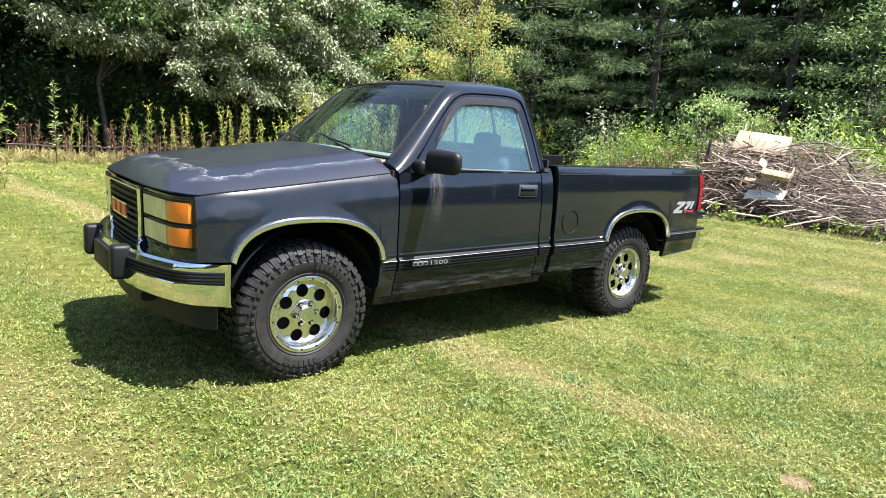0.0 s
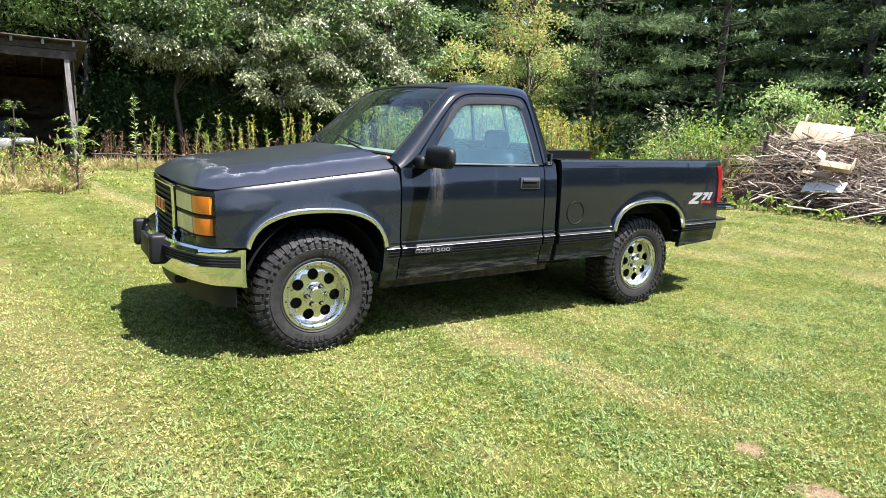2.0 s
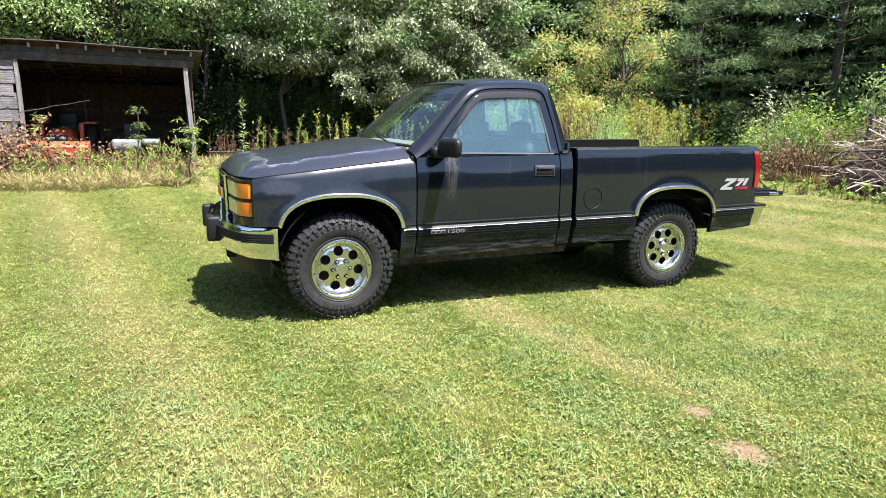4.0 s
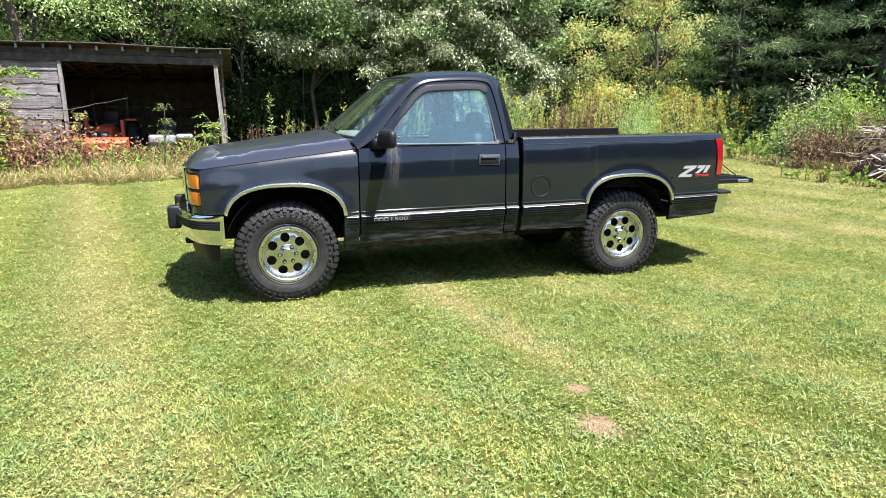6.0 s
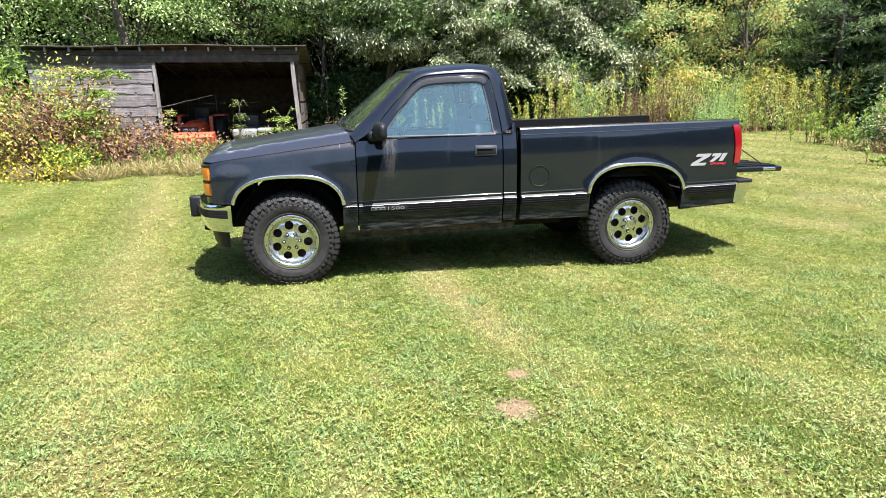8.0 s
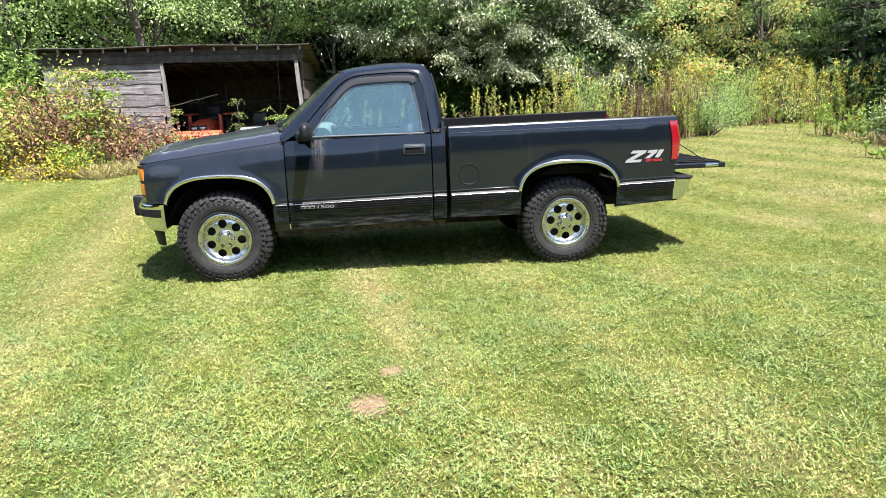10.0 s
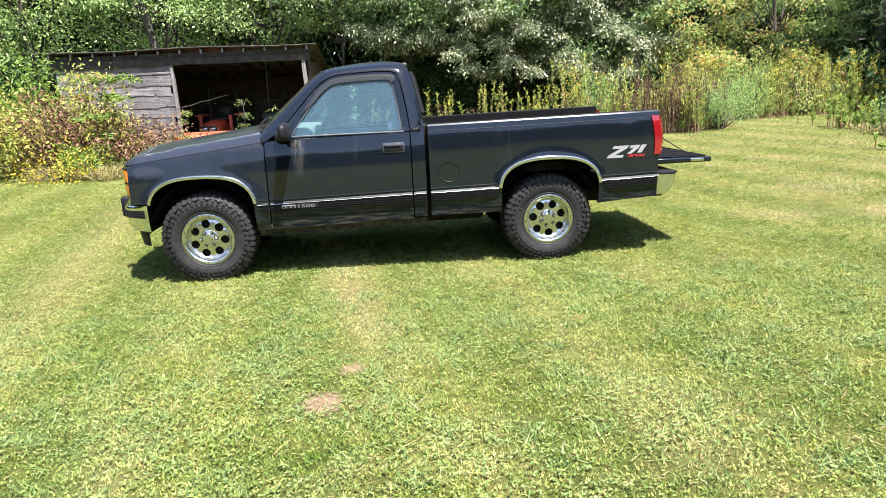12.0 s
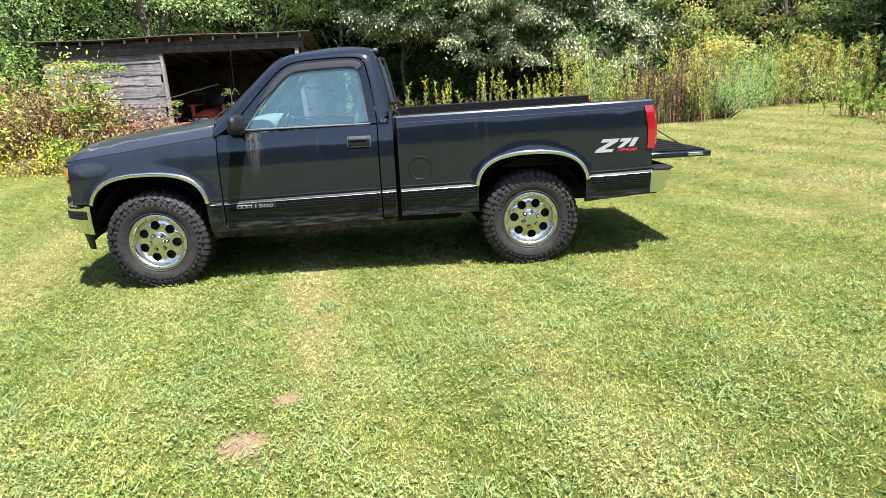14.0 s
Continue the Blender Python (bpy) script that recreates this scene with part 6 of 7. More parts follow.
for s in (-1, 1):
    lab = "dark scuffed front wing panel"
    fender = part("fender", side_panel(-0.60, 0.552, lambda x: 0.708 if x < 0 else 0.43, fender_top, s, 0.0, rows=36), wing_paint, truck, lab)
    arch_trim(s, 0.0, fender, False)
    moulding(s, 0.447, 0.548, fender)
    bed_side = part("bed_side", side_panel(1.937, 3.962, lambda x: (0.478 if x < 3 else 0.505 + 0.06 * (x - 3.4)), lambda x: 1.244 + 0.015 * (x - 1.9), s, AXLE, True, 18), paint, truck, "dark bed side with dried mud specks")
    arch_trim(s, AXLE, bed_side, True)
    moulding(s, 1.942, 2.545, bed_side, True)
    moulding(s, 3.432, 3.957, bed_side, True)
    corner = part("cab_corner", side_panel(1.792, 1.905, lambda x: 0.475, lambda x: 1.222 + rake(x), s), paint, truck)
    moulding(s, 1.795, 1.902, corner)
    bm = side_panel(0.562, 1.782, lambda x: 0.452 + rake(x), lambda x: 1.197 + rake(x), s)
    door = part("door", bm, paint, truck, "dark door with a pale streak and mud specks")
    moulding(s, 0.566, 1.778, door)
    o, w = smooth_line(DOOR_UP, 40), smooth_line(WINDOW, 40)
    part("window_frame", ring_between(o, w, s), paint, door)
    bm = bmesh.new()
    # weather strip along the inside of the window opening
    net = [[(x, s * (h + 0.002), z), (x + (1.35 - x) * 0.030, s * (h - 0.002), z + (1.42 - z) * 0.055)] for x, z, h in w]
    grid_into(bm, net)
    part("weather_strip", bm, grey_seal, door)
    bm = bmesh.new()
    a = w[:20]
    b = w[39:19:-1]
    net = []
    for (xa, za, ha), (xb, zb, hb) in zip(a, b):
        net.append([(xa + (xb - xa) * t, s * (ha + (hb - ha) * t - 0.012), za + (zb - za) * t) for t in (0, 0.25, 0.5, 0.75, 1)])
    grid_into(bm, net)
    pane = part("side_window", bm, glass, door, "tinted side window, shut")
    pane.visible_shadow = False
    part("belt_strip", box(0.79, 1.735, s * 0.889 - 0.007, s * 0.889 + 0.007, 1.206, 1.217, bevel=0.003), belt_mat, door, "dull grey belt strip")
    # smoked wind deflector over the window
    bm = bmesh.new()
    net = []
    for k in range(7, 31):
        (x, z, h), (x2, z2, h2) = w[k], o[k]
        grow = min(1.0, (k - 7) / 4) * min(1.0, (31 - k) / 2)
        row = []
        mid = 0.66
        lo, t_in = mid - 0.40 * grow, mid + 0.44 * grow
        for t, out in ((lo, 0.001), (lo + 0.05, 0.007), (mid, 0.013), (t_in, 0.012)):
            row.append((x2 + (x - x2) * t, s * (h2 + (h - h2) * t + out), z2 + (z - z2) * t))
        net.append(row)
    vs = grid_into(bm, net)
    thick(bm, vs, lambda co: (0, -s * 0.004, 0))
    part("wind_deflector", bm, smoked, door, "smoked plastic wind deflector")
    # Dark blocks added behind the door seams, so no light shows through.
    for xa, xb in ((1.755, 1.815), (0.525, 0.59)):
        lo, hi = sorted((s * 0.80, s * 0.872))
        part("door_jamb", box(xa, xb, lo, hi, 0.48, 1.19, bevel=0.004), under, truck)
    # Black block added ahead of the wheel to stop a light leak.
    lo, hi = sorted((s * 0.50, s * 0.80))
    part("arch_blocker", box(-0.55, -0.475, lo, hi, 0.50, 1.00, bevel=0.01), well_mat, truck)
    # handle
    y = half(1.64, 1.075)
    plate = part("door_handle", box(1.545, 1.735, s * y - 0.010, s * y + 0.010, 1.035, 1.125, bevel=0.012), handle_mat, door, "paddle handle in a dark recess")
    part("recess", box(1.555, 1.725, s * (y + 0.004) - 0.008, s * (y + 0.004) + 0.008, 1.045, 1.102, bevel=0.006), well_mat, plate, "dark hollow")
    part("paddle", box(1.562, 1.700, s * (y + 0.012) - 0.007, s * (y + 0.012) + 0.007, 1.092, 1.113, bevel=0.005), handle_mat, plate)
    # mirror
    bm = box(0.698, 0.812, min(s * 0.925, s * 1.20), max(s * 0.925, s * 1.20), 1.188, 1.335, bevel=0.050, seg=4)
    for v in bm.verts:
        # the housing grows thinner towards its outer end and bows forward
        u = max(0.0, (abs(v.co.y) - 0.95) / 0.25)
        v.co.x = 0.745 + (v.co.x - 0.745) * (1 - 0.42 * u) + 0.012 * u
        v.co.z -= 0.10 * (v.co.z - 1.26) * u
    arm = part("mirror", bm, black, door, "black plastic door mirror")
    bm = box(0.806, 0.810, min(s * 0.965, s * 1.150), max(s * 0.965, s * 1.150), 1.214, 1.310, bevel=0.0015)
    for v in bm.verts:
        v.co.x -= 0.10 * (abs(v.co.y) - 0.95)
    part("mirror_glass", bm, chrome, arm)
    part("mirror_foot", box(0.66, 0.79, min(s * 0.855, s * 0.965), max(s * 0.855, s * 0.965), 1.178, 1.262, bevel=0.028, seg=3), black, arm)
    # pillar, roof rail and rear pillar
    e = smooth_line(CAB_EDGE, 40)
    bm = bmesh.new()
    net = []
    q = smooth_line([(0.555, 1.175, 0.900)] + [(x - 0.012 if x < 1.1 else (x + 0.010 if x > 1.6 else x), z + 0.010 if z > 1.6 else z, h + 0.003) for x, z, h in DOOR_UP[1:]] + [(1.792, 1.22, 0.890)], 40)
    for (x1, z1, h1), (x2, z2, h2) in zip(q, e):
        col = []
        for t in np.linspace(0, 1, 6):
            b = 0.014 * math.sin(math.pi * t)
            col.append((x1 + (x2 - x1) * t, s * (h1 + (h2 - h1) * t + b), z1 + (z2 - z1) * t + b * 0.4))
        net.append(col)
    vs = grid_into(bm, net)
    thick(bm, vs, lambda co: (0, -s * 0.03, -0.01))
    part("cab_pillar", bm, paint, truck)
    # cowl gusset below the pillar's foot, and the corner below the rear pillar
    part("rocker", strip(s, 0.44, 1.90, 0.395, 0.452, -0.012, n=30), caked, truck, "mud-caked sill")
    # wheel wells
    for xc in (0.0, AXLE):
        bm = bmesh.new()
        net = []
        for a in np.linspace(0.36, math.pi - 0.36, 25):
            r = 0.462
            net.append([(xc + r * math.cos(a), s * y0, 0.40 + r * 1.06 * math.sin(a)) for y0 in (0.905, 0.8, 0.60, 0.52)])
        vs = grid_into(bm, net)
        inner = bm.verts.new((xc, s * 0.52, 0.40))
        for i in range(len(vs) - 1):
            bm.faces.new((vs[i][-1], vs[i + 1][-1], inner))
        part("wheel_well", bm, well_mat, truck, "black inner wheel arch")

E_EDGE = smooth_line(CAB_EDGE, 40)
CUT = max(i for i, q in enumerate(E_EDGE) if q[1] < 1.735 and q[0] < 1.3)
# windshield, bowed forward
bm = bmesh.new()
net = []
for x, z, h in E_EDGE[1:CUT + 1]:
    bow = 0.14 - 0.16 * (z - 1.25)
    net.append([(x - bow * (1 - t * t) + 0.004, t * h, z + 0.02 * (1 - t * t)) for t in np.linspace(-1, 1, 17)])
grid_into(bm, net)
ws = part("windshield", bm, screen_glass, truck, "dusty tinted windshield")
ws.visible_shadow = False
bm = bmesh.new()
tube_bm(bm, np.array(net[0]), 0.012, 6)
tube_bm(bm, np.array(net[-1]), 0.010, 6)
tube_bm(bm, np.array([r[0] for r in net]), 0.009, 6)
tube_bm(bm, np.array([r[-1] for r in net]), 0.009, 6)
part("windshield_seal", bm, seal_mat, ws)
# roof
bm = bmesh.new()
k1 = max(i for i, q in enumerate(E_EDGE) if q[0] < 1.79)
net = []
for x, z, h in E_EDGE[CUT:k1 + 1]:
    bow = max(0.0, (0.14 - 0.16 * (E_EDGE[CUT][1] - 1.25)) * (1 - (x - E_EDGE[CUT][0]) / 0.4))
    net.append([(x - bow * (1 - t * t) + 0.05 * (1 - t * t) * max(0, (x - 1.5) / (E_EDGE[k1][0] - 1.5)) ** 2, t * h, z + 0.020 * (1 - t * t) + 0.018 * (1 - t ** 4) * min(1, max(0, x - E_EDGE[CUT][0]) * 3) * max(0.0, 1 - max(0.0, x - 1.62) / 0.2)) for t in np.linspace(-1, 1, 17)])
grid_into(bm, net)
part("roof", bm, dull, truck, "sun-faded dark roof")
part("headliner", box(1.14, 1.76, -0.55, 0.55, 1.70, 1.735, bevel=0.012), headliner, truck)
part("cargo_lamp", box(1.775, 1.812, -0.20, 0.20, 1.775, 1.80, bevel=0.006), belt_mat, truck, "grey roof-edge cargo lamp")
# cab back: panel round a sliding window
bm = bmesh.new()
BACK = E_EDGE[k1:]
net = []
for x, z, h in BACK:
    net.append([(x + 0.05 * (1 - t * t), t * h, z + (0.020 * (1 - t * t) + 0.018 * (1 - t ** 4) * max(0.0, 1 - max(0.0, x - 1.62) / 0.2) if (x, z, h) == BACK[0] else 0)) for t in (-1, -0.96, -0.92, 0.92, 0.96, 1)])
vs = [[bm.verts.new(c) for c in r] for r in net]
for a, b in zip(vs, vs[1:]):
    for i in range(5):
        if not (i == 2 and 1.32 < (a[0].co.z + b[0].co.z) / 2 < 1.66):
            bm.faces.new((a[i], a[i + 1], b[i + 1], b[i]))
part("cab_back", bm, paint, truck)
bm = bmesh.new()
rows = [r for r in net if 1.29 < r[0][2] < 1.70]
grid_into(bm, [[(r[0][0] + 0.05 * (1 - q * q) - 0.004, r[5][1] * q, r[0][2]) for q in np.linspace(-0.93, 0.93, 13)] for r in rows])
rw = part("rear_window", bm, glass, truck, "sliding rear window")
rw.visible_shadow = False
bm = bmesh.new()
for t in (-0.92, -0.33, 0.33, 0.92):
    tube_bm(bm, np.array([(r[0][0] + 0.05 * (1 - t * t) + 0.006, r[5][1] * t, r[0][2]) for r in rows]), 0.014, 6)
for r in (rows[0], rows[-1]):
    tube_bm(bm, np.array([(r[0][0] + 0.05 * (1 - t * t) + 0.006, r[5][1] * t, r[0][2]) for t in np.linspace(-0.92, 0.92, 9)]), 0.014, 6)
part("window_frame", bm, black, rw)
part("cab_wall", box(1.88, 1.905, -0.86, 0.86, 0.50, 1.30, bevel=0.005), paint, truck)

# hood
def nose(y):
    a = abs(y)
    if a < 0.70:
        return -0.728 + 0.046 * (a / 0.70) ** 2.2
    u = (a - 0.70) / 0.145
    return -0.682 + 0.04 * u + 0.075 * u ** 2.2


bm = bmesh.new()
net = []
for u in np.concatenate([[0, 0.008, 0.02, 0.04, 0.07, 0.11, 0.16], np.linspace(0.22, 1, 18)]):
    row = []
    for t in np.linspace(-1, 1, 41):
        t = math.copysign(abs(t) ** 0.7, t)
        xe = 0.552 - 0.145 * (1 - t * t)
        xs = nose(t * 0.84) - 0.002
        x = xs + (xe - xs) * u
        h = half(x, fender_top(max(x, -0.60))) - 0.006 if x > -0.6 else half(-0.6, fender_top(-0.6)) - 0.006
        zs = fender_top(max(x, -0.62)) + 0.007
        zc = 1.150 + 0.150 * (x + 0.60) / 1.05
        z = zs + (zc - zs) * (0.62 * (1 - abs(t) ** 2.2) + 0.38 * (1 - abs(t) ** 9))
        d = x - xs
        z -= 0.085 * max(0, 1 - d / 0.17) ** 2.2 * (1 - abs(t) ** 4)
        z += 0.006 * math.exp(-((abs(t) - 0.62) / 0.10) ** 2) * min(1, max(0, d / 0.2))
        row.append((x, t * h, z))
    net.append(row)
vs = grid_into(bm, net)
thick(bm, vs, lambda co: (0.008, 0, -0.012))
hood = part("hood", bm, dull, truck, "faded dark hood with peeling clear coat")
part("cowl_panel", box(0.40, 0.66, -0.78, 0.78, 1.12, 1.212, bevel=0.02), black, truck)
for y0, y1 in ((-0.60, -0.12), (0.02, 0.50)):
    bm = bmesh.new()

    def on_glass(y, up):
        """A point just off the windshield, up its slope from the foot."""
        k = y / 0.78
        return (0.545 + up * 0.94 - (0.14 - 0.16 * up * 0.97) * (1 - k * k) - 0.018, y, 1.262 + up * 0.97 + 0.02 * (1 - k * k))

    tube_bm(bm, np.array([on_glass(y0, -0.01), on_glass((y0 + y1) / 2, 0.030), on_glass(y1 - 0.05, 0.065)]), 0.007, 6)
    tube_bm(bm, np.array([on_glass(y0 + 0.14, 0.035), on_glass(y1 - 0.10, 0.060), on_glass(y1 + 0.09, 0.085)]), 0.006, 6)
    part("wiper", bm, black, truck)
tube_ant = tube_bm(bmesh.new(), np.array([(0.33, 0.80, 1.18), (0.345, 0.80, 1.95)]), 0.0022, 6)
part("antenna", tube_ant, black, truck)

# front: header panel, grille, lamps
def front_patch(y0, y1, z0, z1, off, n=10, rows=2, back=0.03, crown=0.0):
    bm = bmesh.new()
    net = []
    for k in range(n + 1):
        y = y0 + (y1 - y0) * k / n
        net.append([(nose(y) - off - crown * math.sin(math.pi * j / rows) + 0.03 * (1.04 - (z0 + (z1 - z0) * j / rows)), y, z0 + (z1 - z0) * j / rows) for j in range(rows + 1)])
    vs = grid_into(bm, net)
    thick(bm, vs, lambda co: (back, 0, 0))
    return bm


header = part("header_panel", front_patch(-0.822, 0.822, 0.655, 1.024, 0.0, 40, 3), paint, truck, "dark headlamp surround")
grille = part("grille", front_patch(-0.345, 0.345, 0.685, 1.005, 0.006, 12, 2, 0.004), black, truck, "black slatted grille with chrome surround")
for k in range(8):
    z = 0.705 + k * 0.036
    part("grille_bar", front_patch(-0.335, 0.335, z, z + 0.016, 0.022, 10, 1, 0.02), black, grille)
path = [(-0.345, 1.012), (-0.352, 0.86), (-0.335, 0.72), (-0.27, 0.682), (0, 0.676), (0.27, 0.682), (0.335, 0.72), (0.352, 0.86), (0.345, 1.012), (0, 1.016), (-0.345, 1.012)]
q = smooth_line(path, 70, False)
part("grille_surround", tube_bm(bmesh.new(), np.array([(nose(y) - 0.020 + 0.03 * (1.04 - z), y, z) for y, z in q]), 0.013, 8), chrome, grille, "chrome grille surround")
for k, (y0, y1) in enumerate(((-0.17, -0.065), (-0.052, 0.052), (0.065, 0.17))):
    part("emblem_block", front_patch(y0, y1, 0.825, 0.910, 0.040, 3, 1, 0.02), chrome, grille)
    part("emblem_inlay", front_patch(y0 + 0.012, y1 - 0.012, 0.837, 0.898, 0.044, 3, 1, 0.004), red_badge, grille, "red enamel emblem block")
for s in (-1, 1):
    for z0, z1 in ((0.893, 0.994), (0.770, 0.866)):
        lo, hi = sorted((s * 0.388, s * 0.678))
        part("headlamp", front_patch(lo, hi, z0, z1, 0.014, 8, 2, 0.03, 0.0), lens, header, "hazy yellowed headlamp lens")
        lo, hi = sorted((s * 0.690, s * 0.806))
        part("marker_lamp", front_patch(lo, hi, z0, z1, 0.012, 8, 3, 0.05, 0.003), amber, header, "amber corner marker lamp")
    for z in (0.758, 0.876, 1.000):
        lo, hi = sorted((s * 0.378, s * 0.812))
        part("lamp_trim", front_patch(lo, hi, z, z + 0.008, 0.012, 10, 1, 0.03), black, header)

# front bumper
def bumper_net(z_list, y_end=0.928, n=36):
    """Cross sections (z, forward offset) swept round the nose."""
    net = []
    for k in range(n + 1):
        t = -1 + 2 * k / n
        y = math.copysign(y_end * abs(t) ** 0.85, t)
        a = max(0, (abs(t) - 0.86) / 0.14)
        bx = -0.80 + 0.19 * (abs(y) / 0.85) ** 2.5 + 0.085 * a ** 1.5
        yy = math.copysign(min(abs(y), y_end - 0.005), y)
        net.append([(bx - off * (1 - 0.85 * a), yy, z) for z, off in z_list])
    return net


bm = bmesh.new()
vs = grid_into(bm, bumper_net([(0.700, -0.06), (0.700, 0.015), (0.688, 0.030), (0.660, 0.036), (0.650, 0.030), (0.600, 0.030), (0.590, 0.036), (0.530, 0.022), (0.485, 0.000), (0.478, -0.05)]))
thick(bm, vs, lambda co: (0.03, 0, 0))
bumper = part("front_bumper", bm, chrome, truck, "chrome front bumper with black rub strip")
bm = bmesh.new()
vs = grid_into(bm, bumper_net([(0.662, 0.026), (0.659, 0.042), (0.650, 0.044), (0.647, 0.037), (0.644, 0.037), (0.641, 0.044), (0.632, 0.044), (0.629, 0.037), (0.626, 0.037), (0.623, 0.044), (0.614, 0.044), (0.611, 0.037), (0.608, 0.044), (0.598, 0.042), (0.594, 0.026)], 0.931))
part("rub_strip", bm, black, bumper, "black ribbed rub strip")
for s in (-1, 1):
    lo, hi = sorted((s * 0.30, s * 0.39))
    part("bumper_guard", box(-0.885, -0.78, lo, hi, 0.53, 0.715, bevel=0.022, seg=3), black, bumper, "black rubber bumper guard")
part("plate_bracket", box(-0.862, -0.82, -0.19, 0.19, 0.52, 0.655, bevel=0.008), black, bumper, "dark front plate bracket")
bm = bmesh.new()
vs = grid_into(bm, bumper_net([(0.49, -0.045), (0.44, -0.055), (0.345, -0.075)], 0.86))
thick(bm, vs, lambda co: (0.02, 0, 0))
part("air_dam", bm, black, bumper, "black plastic lower valance")
for s in (-1, 1):
    part("tow_hook", box(-0.76, -0.60, s * 0.46 - 0.03, s * 0.46 + 0.03, 0.425, 0.475, bevel=0.018, seg=3), under, bumper, "dark tow hook")

# rear: bed, tail lamps, tailgate, bumper
bed = part("bed_floor", box(1.94, 3.94, -0.80, 0.80, 0.80, 0.83, bevel=0.004), liner, truck, "black bed floor")
for s in (-1, 1):
    lo, hi = sorted((s * 0.795, s * 0.760))
    part("bed_wall", box(1.95, 3.93, lo, hi, 0.82, 1.238, bevel=0.008), liner, truck, "black bed liner wall")
    bm = bmesh.new()
    net = []
    for x in np.linspace(1.937, 3.962, 30):
        z = 1.244 + 0.015 * (x - 1.9)
        yo = half(x, z, True)
        net.append([(x, s * yo, z - 0.002), (x, s * (yo - 0.012), z + 0.012), (x, s * (yo - 0.05), z + 0.016), (x, s * 0.80, z + 0.014), (x, s * 0.785, z - 0.002), (x, s * 0.785, z - 0.05)])
    grid_into(bm, net)
    part("bed_rail", bm, wing_paint, truck, "painted top rail, slightly lighter than the bed side")
    # folded seam below the rail
    bm = bmesh.new()
    net = []
    for x in np.linspace(1.945, 3.90, 30):
        z = 1.198 + 0.015 * (x - 1.9)
        net.append([(x, s * (half(x, z, True) - 0.002), z), (x, s * (half(x, z, True) + 0.0025), z + 0.002), (x, s * (half(x, z, True) + 0.001), z + 0.006), (x, s * (half(x, z, True) - 0.003), z + 0.007)])
    grid_into(bm, net)
    part("rail_seam", bm, black, truck)
    bm = bmesh.new()
    net = []
    for x in np.linspace(1.96, 3.95, 20):
        z = 1.250 + 0.015 * (x - 1.9)
        net.append([(x, s * 0.752, z - 0.10), (x, s * 0.752, z + 0.003), (x, s * 0.765, z + 0.009), (x, s * 0.800, z + 0.007), (x, s * 0.806, z - 0.004)])
    vs = grid_into(bm, net)
    for end in (vs[0], vs[-1]):
        bm.faces.new(end)
    part("rail_cap", bm, liner, truck, "black plastic liner lip")
    # wheel tubs in the bed
    part("wheel_tub", box(AXLE - 0.45, AXLE + 0.45, min(s * 0.55, s * 0.78), max(s * 0.55, s * 0.78), 0.81, 1.0, bevel=0.06, seg=3), liner, truck)
    # tail lamp
    bm = bmesh.new()
    net = []
    for z in np.linspace(0.908, 1.243, 12):
        u = (z - 0.908) / 0.335
        x1 = 3.992 + 0.020 * math.sin(math.pi * min(1, u * 0.9 + 0.1)) - 0.012 * u
        x0 = x1 - 0.096 + 0.010 * (1 - u)
        y = half(3.9, z, True)
        net.append([(x0, s * (y - 0.01), z), (x0 + 0.004, s * (y + 0.010), z), (x1 - 0.025, s * (y + 0.006), z), (x1, s * (y - 0.025), z), (x1 + 0.004, s * (y - 0.14), z), (x1 - 0.05, s * (y - 0.14), z)])
    vs = grid_into(bm, net)
    for end in (vs[0], vs[-1]):
        bm.faces.new(end)
    part("tail_lamp", bm, red_lens, truck, "tall red tail lamp")
    part("tail_post", box(3.90, 3.975, min(s * 0.76, s * 0.915), max(s * 0.76, s * 0.915), 0.55, 0.93, bevel=0.015), paint, truck)
    # cable of the open tailgate
    part("tailgate_cable", tube_bm(bmesh.new(), np.array([(3.95, s * 0.765, 1.10), (4.33, s * 0.765, 0.865)]), 0.005, 5), black, truck)
bm = box(1.94, 1.975, -0.80, 0.80, 0.80, 1.238, bevel=0.006)
part("bed_front", bm, paint, truck)
gate = part("tailgate", box(3.985, 4.535, -0.775, 0.775, 0.795, 0.842, bevel=0.012, seg=3), paint, truck, "open tailgate lying level")
part("gate_liner", box(4.00, 4.505, -0.72, 0.72, 0.842, 0.852, bevel=0.003), liner, gate, "black ribbed tailgate liner")
for k in range(9):
    y = -0.64 + 0.16 * k
    part("liner_rib", box(4.02, 4.49, y - 0.02, y + 0.02, 0.851, 0.858, bevel=0.003), liner, gate)
part("latch", box(4.33, 4.46, -0.788, -0.745, 0.806, 0.836, bevel=0.008), chrome, gate, "bright tailgate latch")
bm = bmesh.new()
net = []
for k in range(25):
    t = -1 + 2 * k / 24
    y = 0.915 * math.copysign(abs(t) ** 0.8, t)
    a = max(0, (abs(t) - 0.8) / 0.2)
    x = 4.195 - 0.03 * abs(t) ** 2 - 0.06 * a ** 3
    net.append([(x - 0.09, y, 0.735), (x - 0.01, y, 0.735), (x, y, 0.722), (x - 0.004, y, 0.66), (x - 0.035, y, 0.575), (x - 0.06, y, 0.548), (x - 0.11, y, 0.545)])
